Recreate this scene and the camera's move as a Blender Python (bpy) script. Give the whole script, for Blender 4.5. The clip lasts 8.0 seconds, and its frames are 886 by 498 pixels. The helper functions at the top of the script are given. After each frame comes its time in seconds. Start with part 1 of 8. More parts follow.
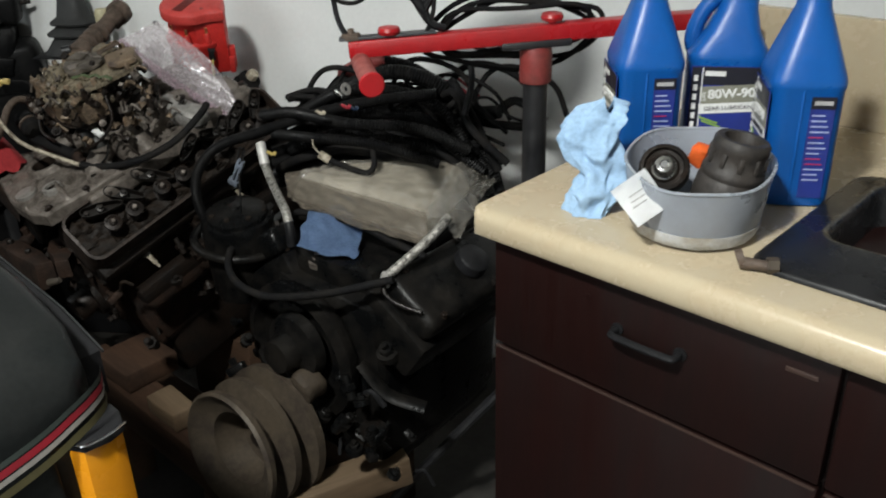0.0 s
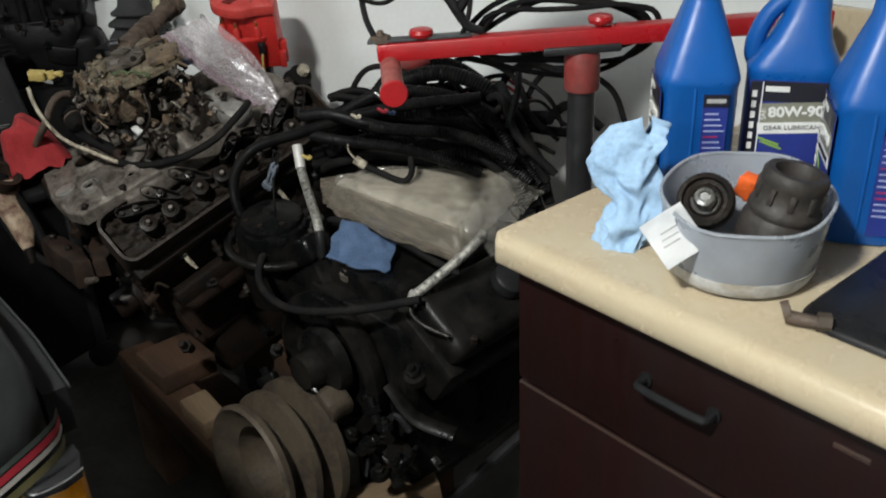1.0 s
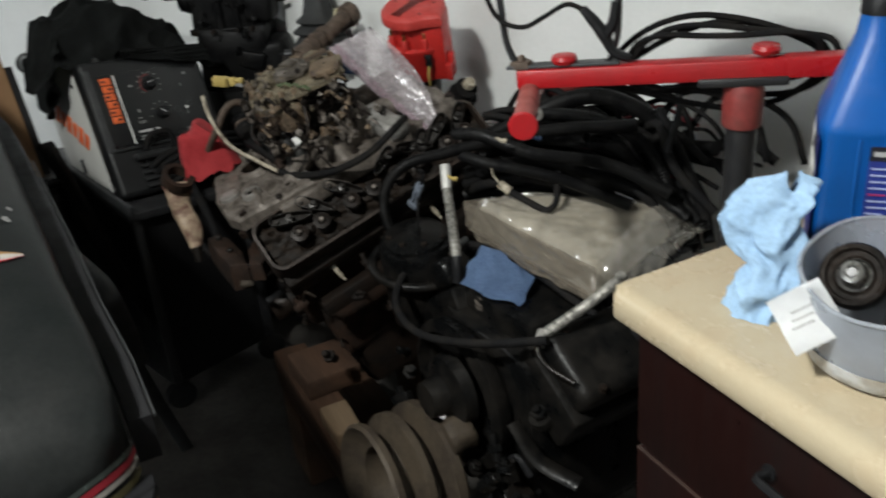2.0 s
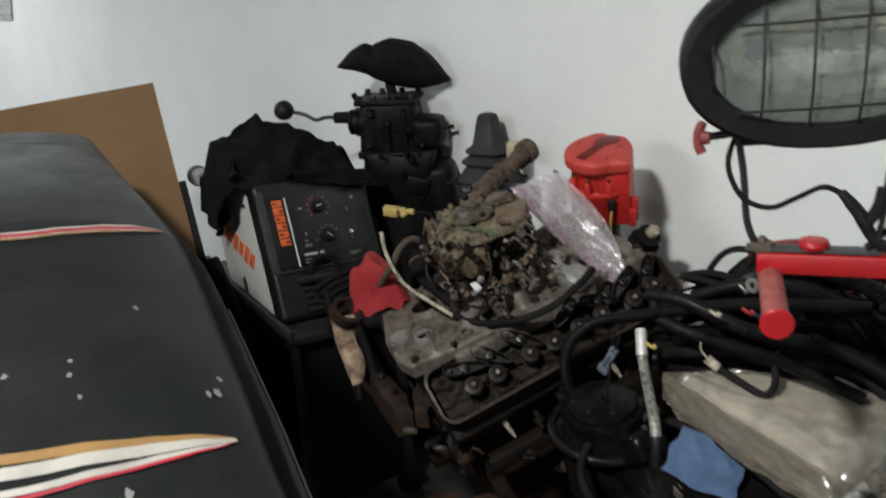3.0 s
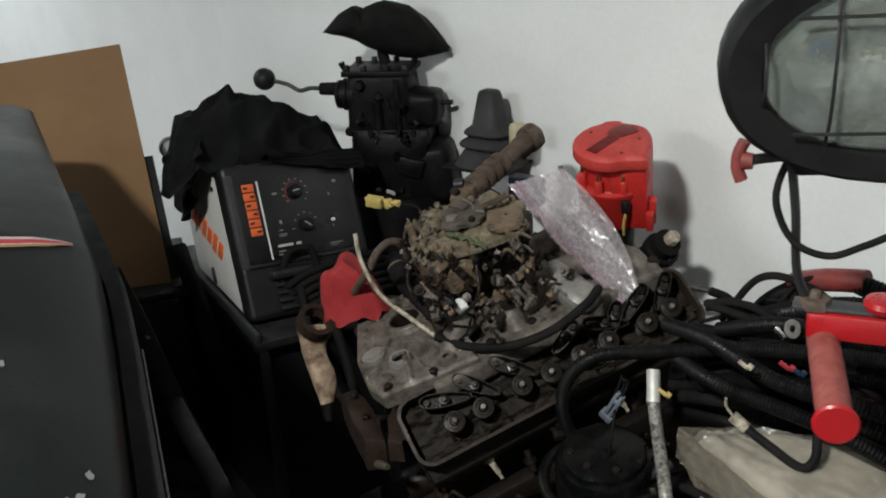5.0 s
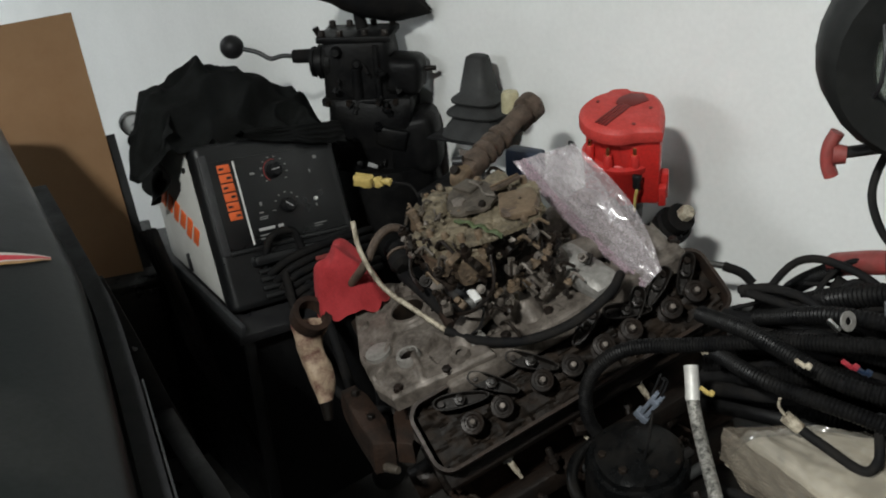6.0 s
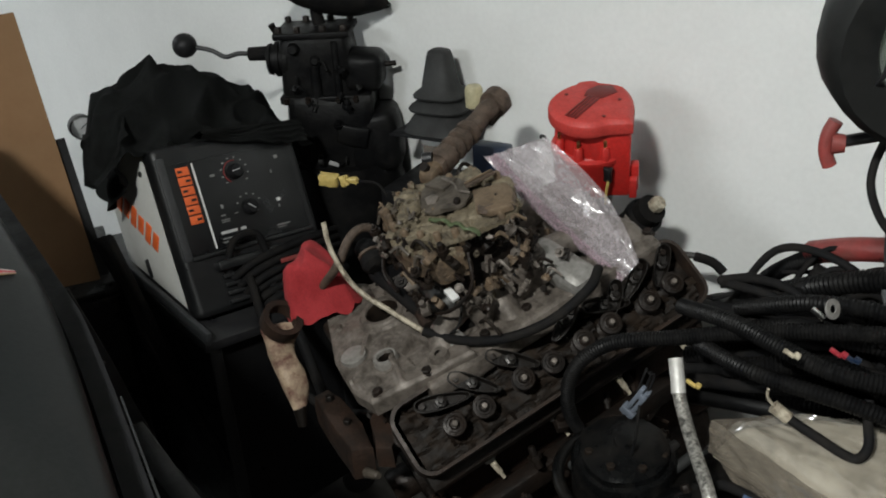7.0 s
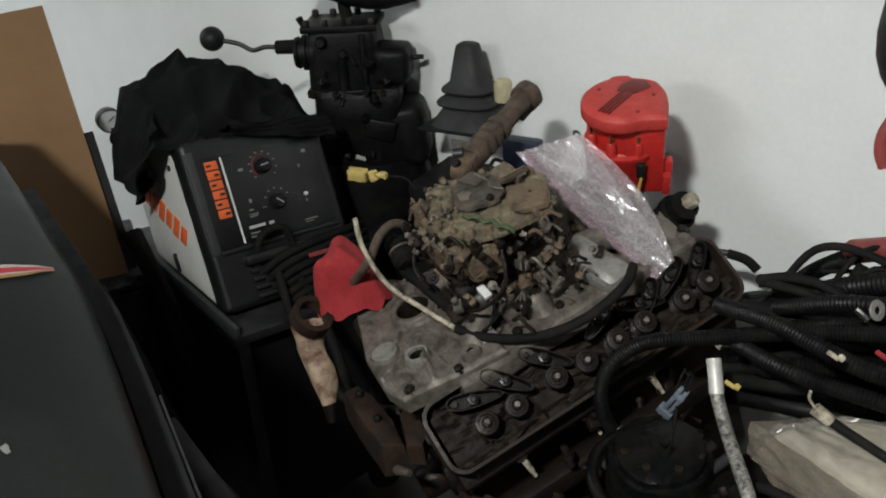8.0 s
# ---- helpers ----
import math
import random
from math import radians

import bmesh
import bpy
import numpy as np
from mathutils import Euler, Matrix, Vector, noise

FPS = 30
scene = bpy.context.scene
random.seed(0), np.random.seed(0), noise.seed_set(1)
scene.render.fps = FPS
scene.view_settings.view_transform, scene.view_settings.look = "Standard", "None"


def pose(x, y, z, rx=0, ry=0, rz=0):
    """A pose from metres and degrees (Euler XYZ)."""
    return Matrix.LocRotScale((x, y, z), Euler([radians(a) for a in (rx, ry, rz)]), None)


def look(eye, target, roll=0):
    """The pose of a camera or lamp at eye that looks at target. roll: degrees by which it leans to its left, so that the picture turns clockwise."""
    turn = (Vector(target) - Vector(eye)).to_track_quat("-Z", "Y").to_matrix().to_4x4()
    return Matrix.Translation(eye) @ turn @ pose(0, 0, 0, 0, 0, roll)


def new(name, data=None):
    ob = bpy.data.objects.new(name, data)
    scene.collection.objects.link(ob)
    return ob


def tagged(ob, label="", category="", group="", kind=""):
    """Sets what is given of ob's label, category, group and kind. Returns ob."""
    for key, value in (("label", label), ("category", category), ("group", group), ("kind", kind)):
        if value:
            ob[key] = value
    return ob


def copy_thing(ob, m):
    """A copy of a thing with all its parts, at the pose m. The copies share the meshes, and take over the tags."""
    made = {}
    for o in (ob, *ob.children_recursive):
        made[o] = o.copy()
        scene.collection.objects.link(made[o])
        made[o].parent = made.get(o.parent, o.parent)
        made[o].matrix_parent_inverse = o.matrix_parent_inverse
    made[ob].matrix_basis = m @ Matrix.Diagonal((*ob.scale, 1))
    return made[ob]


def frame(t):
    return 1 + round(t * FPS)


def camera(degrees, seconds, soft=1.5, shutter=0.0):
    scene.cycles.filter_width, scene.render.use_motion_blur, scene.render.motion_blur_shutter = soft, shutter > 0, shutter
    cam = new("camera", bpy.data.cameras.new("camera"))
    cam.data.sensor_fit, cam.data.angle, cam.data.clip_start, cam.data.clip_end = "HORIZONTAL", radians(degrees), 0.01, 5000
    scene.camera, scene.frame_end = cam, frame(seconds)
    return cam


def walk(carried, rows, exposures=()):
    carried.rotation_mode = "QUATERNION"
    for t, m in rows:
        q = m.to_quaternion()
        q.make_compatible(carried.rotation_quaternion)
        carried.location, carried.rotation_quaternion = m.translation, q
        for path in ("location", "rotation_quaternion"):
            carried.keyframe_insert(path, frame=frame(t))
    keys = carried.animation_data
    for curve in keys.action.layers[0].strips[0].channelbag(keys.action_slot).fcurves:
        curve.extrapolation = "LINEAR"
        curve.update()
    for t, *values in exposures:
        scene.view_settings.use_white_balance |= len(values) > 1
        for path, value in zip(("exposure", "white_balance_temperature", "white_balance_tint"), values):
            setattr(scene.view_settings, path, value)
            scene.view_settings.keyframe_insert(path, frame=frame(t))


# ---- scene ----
cam = camera(53.5, 8.0, soft=1.9, shutter=0.4)
PATH = [
    (0, (0.704, -0.789, 1.374), (-0.534, 0.507, 0.485), -1.6),
    (0.5, (0.676, -0.744, 1.365), (-0.598, 0.483, 0.431), -2.1),
    (1, (0.687, -0.64, 1.376), (-0.683, 0.491, 0.458), -2.7),
    (1.2, (0.697, -0.604, 1.377), (-0.707, 0.498, 0.474), -2.3),
    (2.3, (0.647, -0.498, 1.41), (-1.033, 0.143, 0.535), -5.9),
    (2.5, (0.605, -0.522, 1.43), (-1.105, 0.093, 0.595), -5.3),
    (3, (0.506, -0.58, 1.457), (-1.283, 0.001, 0.778), -4.0),
    (3.5, (0.422, -0.606, 1.441), (-1.382, -0.015, 0.812), -3.6),
    (4, (0.372, -0.555, 1.449), (-1.393, 0.038, 0.719), -3.1),
    (4.2, (0.359, -0.512, 1.463), (-1.411, 0.056, 0.725), -3.3),
    (5.3, (0.231, -0.442, 1.45), (-1.531, 0.074, 0.657), -3.1),
    (5.5, (0.196, -0.46, 1.452), (-1.543, 0.072, 0.621), -3.2),
    (6, (0.136, -0.483, 1.463), (-1.555, 0.128, 0.587), -3.5),
    (6.5, (0.108, -0.499, 1.462), (-1.559, 0.166, 0.58), -3.6),
    (7, (0.097, -0.509, 1.459), (-1.544, 0.206, 0.566), -3.6),
    (7.5, (0.086, -0.524, 1.465), (-1.553, 0.182, 0.562), -3.7),
    (8, (0.076, -0.524, 1.462), (-1.573, 0.151, 0.555), -3.9),
]
walk(cam, [(t, look(eye, target, roll)) for t, eye, target, roll in PATH])

# ---- world and lights ----
world = bpy.data.worlds.new("world")
scene.world = world
world.use_nodes = True
world.node_tree.nodes["Background"].inputs[0].default_value = (0.9, 0.95, 1.0, 1)
world.node_tree.nodes["Background"].inputs[1].default_value = 0.02


def area_lamp(name, place, size, watts, colour, turn=0):
    data = bpy.data.lights.new(name, "AREA")
    data.shape, data.size, data.size_y, data.energy, data.color = "RECTANGLE", size[0], size[1], watts, colour
    ob = new(name, data)
    ob.matrix_basis = pose(*place, 0, 0, turn)
    return ob


area_lamp("ceiling_lamp_near", (0.36, -1.32, 2.46), (0.18, 0.18), 80, (0.98, 1.0, 0.96), 26)
area_lamp("ceiling_lamp_far", (0.6, -4.1, 2.46), (1.3, 1.3), 112, (0.94, 0.99, 1.0), 26)
# Left lamp is unseen, added to brighten the wall's left end.
area_lamp("wall_fill_lamp_left", (-4.2, -2.6, 2.46), (0.4, 0.4), 56, (0.92, 0.98, 1.0), 26)


# ---- materials ----
def mat(name, colour, rough=0.6, metal=0.0, second=None, amount=0.35, scale=12.0, fine=140.0, bump=0.15, spread=0.15, coat=0.0, stretch=None, **extra):
    """A surface of one colour with blotches of a second, fine grain in gloss and relief."""
    m = bpy.data.materials.new(name)
    m.use_nodes = True
    nt = m.node_tree
    b = nt.nodes["Principled BSDF"]
    second = second or tuple(c * 0.55 for c in colour)
    co = nt.nodes.new("ShaderNodeTexCoord")
    n1 = nt.nodes.new("ShaderNodeTexNoise")
    n1.inputs["Scale"].default_value, n1.inputs["Detail"].default_value, n1.inputs["Roughness"].default_value = scale, 5, 0.65
    n2 = nt.nodes.new("ShaderNodeTexNoise")
    n2.inputs["Scale"].default_value, n2.inputs["Detail"].default_value = fine, 3
    where = co.outputs["Object"]
    if stretch:
        mp = nt.nodes.new("ShaderNodeMapping")
        mp.inputs["Scale"].default_value = stretch
        nt.links.new(where, mp.inputs["Vector"])
        where = mp.outputs["Vector"]
    nt.links.new(where, n1.inputs["Vector"])
    nt.links.new(where, n2.inputs["Vector"])
    ramp = nt.nodes.new("ShaderNodeValToRGB")
    ramp.color_ramp.elements[0].position, ramp.color_ramp.elements[1].position = 0.42, 0.68
    ramp.color_ramp.elements[0].color = (0, 0, 0, 1)
    ramp.color_ramp.elements[1].color = (amount * 2, amount * 2, amount * 2, 1) if amount < 0.5 else (1, 1, 1, 1)
    nt.links.new(n1.outputs["Fac"], ramp.inputs["Fac"])
    mix = nt.nodes.new("ShaderNodeMix")
    mix.data_type = "RGBA"
    mix.inputs["A"].default_value, mix.inputs["B"].default_value = (*colour, 1), (*second, 1)
    nt.links.new(ramp.outputs["Color"], mix.inputs["Factor"])
    grain = nt.nodes.new("ShaderNodeMix")
    grain.data_type, grain.blend_type = "RGBA", "MULTIPLY"
    grain.inputs["Factor"].default_value = 0.5 if bump > 0.05 else 0.08
    nt.links.new(mix.outputs["Result"], grain.inputs["A"])
    gr = nt.nodes.new("ShaderNodeMapRange")
    gr.inputs["From Min"].default_value, gr.inputs["From Max"].default_value = 0.3, 0.7
    gr.inputs["To Min"].default_value, gr.inputs["To Max"].default_value = 0.65, 1.15
    nt.links.new(n2.outputs["Fac"], gr.inputs["Value"])
    nt.links.new(gr.outputs["Result"], grain.inputs["B"])
    nt.links.new(grain.outputs["Result"], b.inputs["Base Color"])
    rr = nt.nodes.new("ShaderNodeMapRange")
    rr.inputs["From Min"].default_value, rr.inputs["From Max"].default_value = 0.3, 0.7
    rr.inputs["To Min"].default_value, rr.inputs["To Max"].default_value = max(rough - spread, 0.02), min(rough + spread, 1)
    nt.links.new(n1.outputs["Fac"], rr.inputs["Value"])
    nt.links.new(rr.outputs["Result"], b.inputs["Roughness"])
    b.inputs["Metallic"].default_value = metal
    b.inputs["Coat Weight"].default_value = coat
    b.inputs["Coat Roughness"].default_value = 0.12
    for key, value in extra.items():
        b.inputs[key.replace("_", " ")].default_value = value
    if bump:
        bu = nt.nodes.new("ShaderNodeBump")
        bu.inputs["Strength"].default_value, bu.inputs["Distance"].default_value = bump, 0.002
        add = nt.nodes.new("ShaderNodeMath")
        nt.links.new(n1.outputs["Fac"], add.inputs[0])
        nt.links.new(n2.outputs["Fac"], add.inputs[1])
        nt.links.new(add.outputs[0], bu.inputs["Height"])
        nt.links.new(bu.outputs["Normal"], b.inputs["Normal"])
    return m


M_WALL = mat("white_wall_paint", (0.84, 0.8505, 0.84), 0.6, second=(0.735, 0.7455, 0.735), amount=0.3, scale=2.0, fine=90, bump=0.02)
M_CEIL = mat("ceiling_paint", (0.75, 0.75, 0.73), 0.8, amount=0.1, scale=2)
# Floor colour is lowered to stand for the shade between vehicle and engines.
M_FLOOR = mat("blotchy_shaded_concrete", (0.050, 0.046, 0.042), 0.7, second=(0.024, 0.022, 0.020), amount=0.5, scale=4, fine=60, bump=0.3, Specular_IOR_Level=0.22)
M_LAMINATE = mat("beige_laminate", (0.4387, 0.3679, 0.2547), 0.26, second=(0.4246, 0.3397, 0.2264), amount=0.4, scale=25, fine=300, bump=0.02, spread=0.06)
M_CABINET = mat("dark_red_brown_wood", (0.01122, 0.003633, 0.003027), 0.45, second=(0.006037, 0.00227, 0.001968), amount=0.49, scale=16, fine=150, bump=0.12, spread=0.12, stretch=(1, 1, 0.12), Specular_IOR_Level=0.3)
M_EDGEWOOD = mat("worn_wood_edge", (0.048, 0.028, 0.022), 0.5)
M_BLACKMETAL = mat("black_metal", (0.0135, 0.0135, 0.01485), 0.4, 0.0, second=(0.0243, 0.0243, 0.0243), scale=20, bump=0.08)
M_BLACKPLASTIC = mat("black_plastic", (0.011, 0.011, 0.012), 0.5, scale=30, bump=0.1, Specular_IOR_Level=0.22)
M_LAMPBLACK = mat("black_lamp_enamel", (0.0085, 0.0090, 0.0088), 0.5, second=(0.014, 0.0145, 0.014), amount=0.3, scale=16, bump=0.08, Specular_IOR_Level=0.20)
M_SINK = mat("black_sink", (0.008, 0.008, 0.009), 0.30, second=(0.012, 0.012, 0.012), scale=14, bump=0.05)
M_BLUE = mat("blue_jug_plastic", (0.0032, 0.08383, 0.3363), 0.36, second=(0.0024, 0.06962, 0.2862), amount=0.2, scale=8, bump=0.03)
M_LABELW = mat("white_label", (0.72, 0.72, 0.70), 0.5, bump=0)
M_LABELB = mat("black_label", (0.012, 0.012, 0.02), 0.45, bump=0)
M_LABELN = mat("navy_label", (0.02, 0.035, 0.22), 0.45, bump=0)
M_LABELR = mat("magenta_print", (0.35, 0.03, 0.12), 0.5, bump=0)
M_PRINT = mat("pale_blue_print", (0.35, 0.40, 0.65), 0.5, bump=0)
M_TUB = mat("cloudy_plastic", (0.4476, 0.4837, 0.5415), 0.32, second=(0.3466, 0.3682, 0.4043), scale=14, bump=0.02, Transmission_Weight=0.45)
M_NITRILE = mat("light_blue_cloth", (0.30, 0.45, 0.63), 0.85, second=(0.25, 0.39, 0.57), scale=18, bump=0.1)
M_BLUERAG = mat("blue_shop_towel", (0.15, 0.24, 0.42), 0.9, second=(0.12, 0.19, 0.34), amount=0.4, scale=14, fine=260, bump=0.25)
M_RED = mat("red_paint", (0.336, 0.0096, 0.0128), 0.35, second=(0.24, 0.008, 0.0096), scale=15, bump=0.05)
M_REDDARK = mat("dull_red_paint", (0.21, 0.035, 0.0315), 0.5, second=(0.112, 0.035, 0.028), scale=30)
M_REDFADED = mat("faded_red_paint", (0.30, 0.075, 0.062), 0.55, second=(0.22, 0.045, 0.038), amount=0.5, scale=26, bump=0.1)
M_CAPRED = mat("red_distributor_plastic", (0.50, 0.022, 0.018), 0.48, second=(0.42, 0.02, 0.016), amount=0.4, scale=30, fine=200, bump=0.06)
# Paler than the body red, partly to stand for light on the lid.
M_CAPLID = mat("dusty_lit_red_lid_plastic", (0.50, 0.046, 0.038), 0.55, second=(0.42, 0.034, 0.028), amount=0.4, scale=24, fine=200, bump=0.08)
M_CAPSTRIPE = mat("dark_red_ribs", (0.13, 0.008, 0.006), 0.5, bump=0)
M_BRASS = mat("brass", (0.72, 0.52, 0.24), 0.35, 1.0, bump=0.03)
M_STEEL = mat("bright_steel", (0.62, 0.62, 0.60), 0.28, 1.0, second=(0.4, 0.38, 0.35), bump=0.05)
M_IRON = mat("oily_cast_iron", (0.01534, 0.01063, 0.008158), 0.5, 0.15, second=(0.005313, 0.0043, 0.003626), amount=0.6, scale=22, fine=160, bump=0.6, spread=0.25, Specular_IOR_Level=0.22)
M_RUST = mat("rusty_iron", (0.03162, 0.01836, 0.01275), 0.7, 0.1, second=(0.01122, 0.00867, 0.00714), amount=0.6, scale=25, fine=180, bump=0.6, Specular_IOR_Level=0.22)
M_ALU = mat("dirty_aluminium", (0.1565, 0.1339, 0.1148), 0.6, 0.25, second=(0.04928, 0.03936, 0.03099), amount=0.85, scale=34, fine=170, bump=0.4, spread=0.2)
M_ALULIGHT = mat("pale_aluminium", (0.2788, 0.2683, 0.2509), 0.5, 0.3, second=(0.1115, 0.101, 0.08708), scale=30, bump=0.25)
M_CARB = mat("tarnished_zinc_castings", (0.1596, 0.1116, 0.07095), 0.65, 0.25, second=(0.042, 0.03024, 0.02064), amount=0.6, scale=40, fine=220, bump=0.6)
M_GOLDY = mat("dusty_olive_chromate", (0.165, 0.135, 0.088), 0.7, 0.15, second=(0.055, 0.044, 0.031), amount=0.6, scale=45, fine=200, bump=0.5)
M_ENGBLACK = mat("black_engine_paint", (0.003402, 0.003614, 0.003827), 0.36, 0.0, second=(0.01276, 0.01105, 0.009352), amount=0.5, scale=16, fine=120, bump=0.35, spread=0.2, Specular_IOR_Level=0.16)
M_RUBBER = mat("black_rubber", (0.008813, 0.008813, 0.009396), 0.72, second=(0.02114, 0.01879, 0.01644), scale=26, fine=180, bump=0.3, spread=0.2, Specular_IOR_Level=0.05)
M_CONDUIT = mat("ribbed_conduit_plastic", (0.004156, 0.004156, 0.004476), 0.5, second=(0.008952, 0.008313, 0.007673), scale=26, bump=0.15, spread=0.2, Specular_IOR_Level=0.14)
M_BOOT = mat("dusty_grey_rubber", (0.01722, 0.01798, 0.0176), 0.7, second=(0.01147, 0.01147, 0.01147), scale=10, bump=0.2)
M_CLOTH = mat("black_cloth", (0.0185, 0.0200, 0.0200), 0.95, second=(0.011, 0.0115, 0.011), amount=0.5, scale=10, fine=400, bump=0.5, Specular_IOR_Level=0.15)
M_REDRAG = mat("red_shop_rag", (0.342, 0.0224, 0.02652), 0.9, second=(0.228, 0.0112, 0.01404), amount=0.5, scale=14, fine=350, bump=0.35)
M_CARDBOARD = mat("brown_cardboard", (0.193, 0.1083, 0.04972), 0.85, second=(0.1638, 0.08776, 0.04094), scale=3, fine=90, bump=0.03)
M_HOOD = mat("black_body_paint", (0.009318, 0.0109, 0.0109), 0.36, second=(0.01577, 0.01649, 0.01605), amount=0.49, scale=5, fine=170, bump=0.06, spread=0.10, coat=0.02, Specular_IOR_Level=0.12)
M_STRIPEW = mat("white_pinstripe", (0.3672, 0.3468, 0.3162), 0.4, bump=0)
M_STRIPER = mat("red_pinstripe", (0.35, 0.021, 0.035), 0.4, bump=0)
M_STRIPEG = mat("gold_pinstripe", (0.252, 0.144, 0.054), 0.4, bump=0)
M_OLIVE = mat("olive_pinstripe", (0.10, 0.088, 0.040), 0.4, bump=0)
M_GREYLINE = mat("grey_green_pinstripe", (0.055, 0.070, 0.062), 0.4, bump=0)
M_CHIP = mat("bare_chip", (0.168, 0.168, 0.1624), 0.6, bump=0)
M_AMBER = mat("amber_lens", (0.51, 0.198, 0.006), 0.25, second=(0.45, 0.156, 0.006), amount=0.2, bump=0.02, coat=0.5)
M_CHROME = mat("chrome_trim", (0.55, 0.55, 0.58), 0.2, 1.0, bump=0)
M_WELDWHITE = mat("white_steel_panel", (0.546, 0.546, 0.5226), 0.42, second=(0.429, 0.4212, 0.3978), scale=6, bump=0.04)
M_WELDBLACK = mat("black_moulded_front", (0.007956, 0.008568, 0.00918), 0.42, scale=14, bump=0.12)
M_PANEL = mat("control_panel_film", (0.006732, 0.007344, 0.007956), 0.35, bump=0)
M_ORANGE = mat("orange_print", (0.75, 0.13, 0.03), 0.5, bump=0)
M_GREYPRINT = mat("grey_print", (0.45, 0.45, 0.45), 0.5, bump=0)
M_TICK = mat("dim_grey_print", (0.20, 0.20, 0.195), 0.5, bump=0)
M_ARC = mat("dull_red_print", (0.22, 0.030, 0.030), 0.5, bump=0)
M_YELLOW = mat("yellow_connector_plastic", (0.50, 0.38, 0.12), 0.55, second=(0.42, 0.30, 0.09), scale=60, bump=0.2)
M_WHITEWIRE = mat("off_white_sheath", (0.44, 0.39, 0.30), 0.55, second=(0.10, 0.075, 0.05), amount=0.9, scale=80, fine=240, bump=0.2)
M_SLEEVE = mat("grey_foil_sleeve", (0.3674, 0.3536, 0.3214), 0.40, 0.45, second=(0.01286, 0.01194, 0.01102), amount=1.0, scale=150, fine=340, bump=0.6)
M_FOIL = mat("bright_foil", (0.58, 0.57, 0.54), 0.5, 0.2, second=(0.30, 0.29, 0.27), amount=0.4, scale=60, fine=240, bump=0.2)
M_FOAM = mat("yellowish_grey_block", (0.4085, 0.3657, 0.2898), 0.5, second=(0.19, 0.1662, 0.1283), amount=0.5, scale=14, fine=60, bump=0.15, coat=0.3)
M_SOLENOID = mat("grey_plated_steel", (0.055, 0.055, 0.052), 0.5, 0.3, second=(0.028, 0.027, 0.024), scale=40, bump=0.2)
M_PINKBAG = mat("torn_pink_sleeve", (0.374, 0.2805, 0.1955), 0.6, second=(0.085, 0.02125, 0.017), amount=0.95, scale=38, fine=220, bump=0.3)
M_WOOD = mat("rough_timber", (0.1288, 0.0901, 0.0558), 0.8, second=(0.1115, 0.0729, 0.0429), amount=0.5, scale=10, fine=120, bump=0.3, stretch=(0.12, 1, 1), Specular_IOR_Level=0.22)
M_WOODDARK = mat("oily_timber", (0.0585, 0.0321, 0.0185), 0.8, second=(0.0234, 0.0146, 0.0097), amount=0.5, scale=12, fine=120, bump=0.3, stretch=(0.15, 1, 1), Specular_IOR_Level=0.22)
M_WOODRED = mat("reddish_brown_timber", (0.0585, 0.03075, 0.018), 0.8, second=(0.0255, 0.01425, 0.009), amount=0.5, scale=12, fine=120, bump=0.3, stretch=(0.15, 1, 1), Specular_IOR_Level=0.22)
M_PULLEY = mat("tan_oxidised_steel", (0.07045, 0.05418, 0.03776), 0.6, 0.2, second=(0.02818, 0.0195, 0.01391), amount=0.5, scale=16, bump=0.25)
M_BLUECONN = mat("blue_grey_connector", (0.13, 0.150, 0.185), 0.5)
M_BLUEWIRE = mat("blue_wire", (0.03, 0.08, 0.32), 0.5)
M_REDWIRE = mat("red_wire", (0.28, 0.02, 0.03), 0.5)
M_BLUEPAINT = mat("dark_blue_paint", (0.007, 0.0175, 0.042), 0.45)
M_STRAP = mat("grey_steel_strip", (0.07, 0.0728, 0.077), 0.5, 0.4)
M_DARKSTEEL = mat("dull_dark_steel", (0.022, 0.023, 0.024), 0.55, 0.2, second=(0.012, 0.012, 0.012), amount=0.4, scale=14, bump=0.1)
M_GAUGE = mat("gauge_face", (0.55, 0.57, 0.58), 0.5, bump=0)
M_GEARBOX = mat("black_gearbox_paint", (0.00468, 0.004784, 0.0052), 0.5, second=(0.00884, 0.008528, 0.008112), amount=0.5, scale=18, bump=0.35, Specular_IOR_Level=0.14)
M_SHAFT = mat("brown_surface_rust", (0.095, 0.066, 0.048), 0.7, 0.1, second=(0.035, 0.025, 0.018), amount=0.6, scale=40, fine=200, bump=0.5)
M_WORN = mat("worn_dark_steel", (0.01171, 0.008912, 0.006963), 0.42, 0.35, second=(0.004911, 0.003562, 0.002755), amount=0.5, scale=60, fine=260, bump=0.3)
# Oily iron colour, used for the darkness inside the manifold bores too.
M_GRIME_SHADE = mat("oily_iron_and_shade", (0.00896, 0.006912, 0.005504), 0.62, second=(0.0215, 0.01382, 0.008944), amount=0.5, scale=40, fine=200, bump=0.6, Specular_IOR_Level=0.15)
M_RAIL = mat("grey_brown_gasket_rail", (0.0306, 0.01792, 0.01178), 0.6, 0.1, second=(0.01371, 0.008874, 0.006272), amount=0.6, scale=45, fine=200, bump=0.4)
M_PLUG = mat("dull_zinc_plug", (0.25, 0.2375, 0.2188), 0.5, 0.3, second=(0.1375, 0.125, 0.1125), amount=0.5, scale=40, fine=200, bump=0.15)
M_CARBGREY = mat("dusty_grey_zinc", (0.085, 0.0702, 0.0544), 0.6, 0.2, second=(0.034, 0.027, 0.0208), amount=0.6, scale=46, fine=220, bump=0.4)
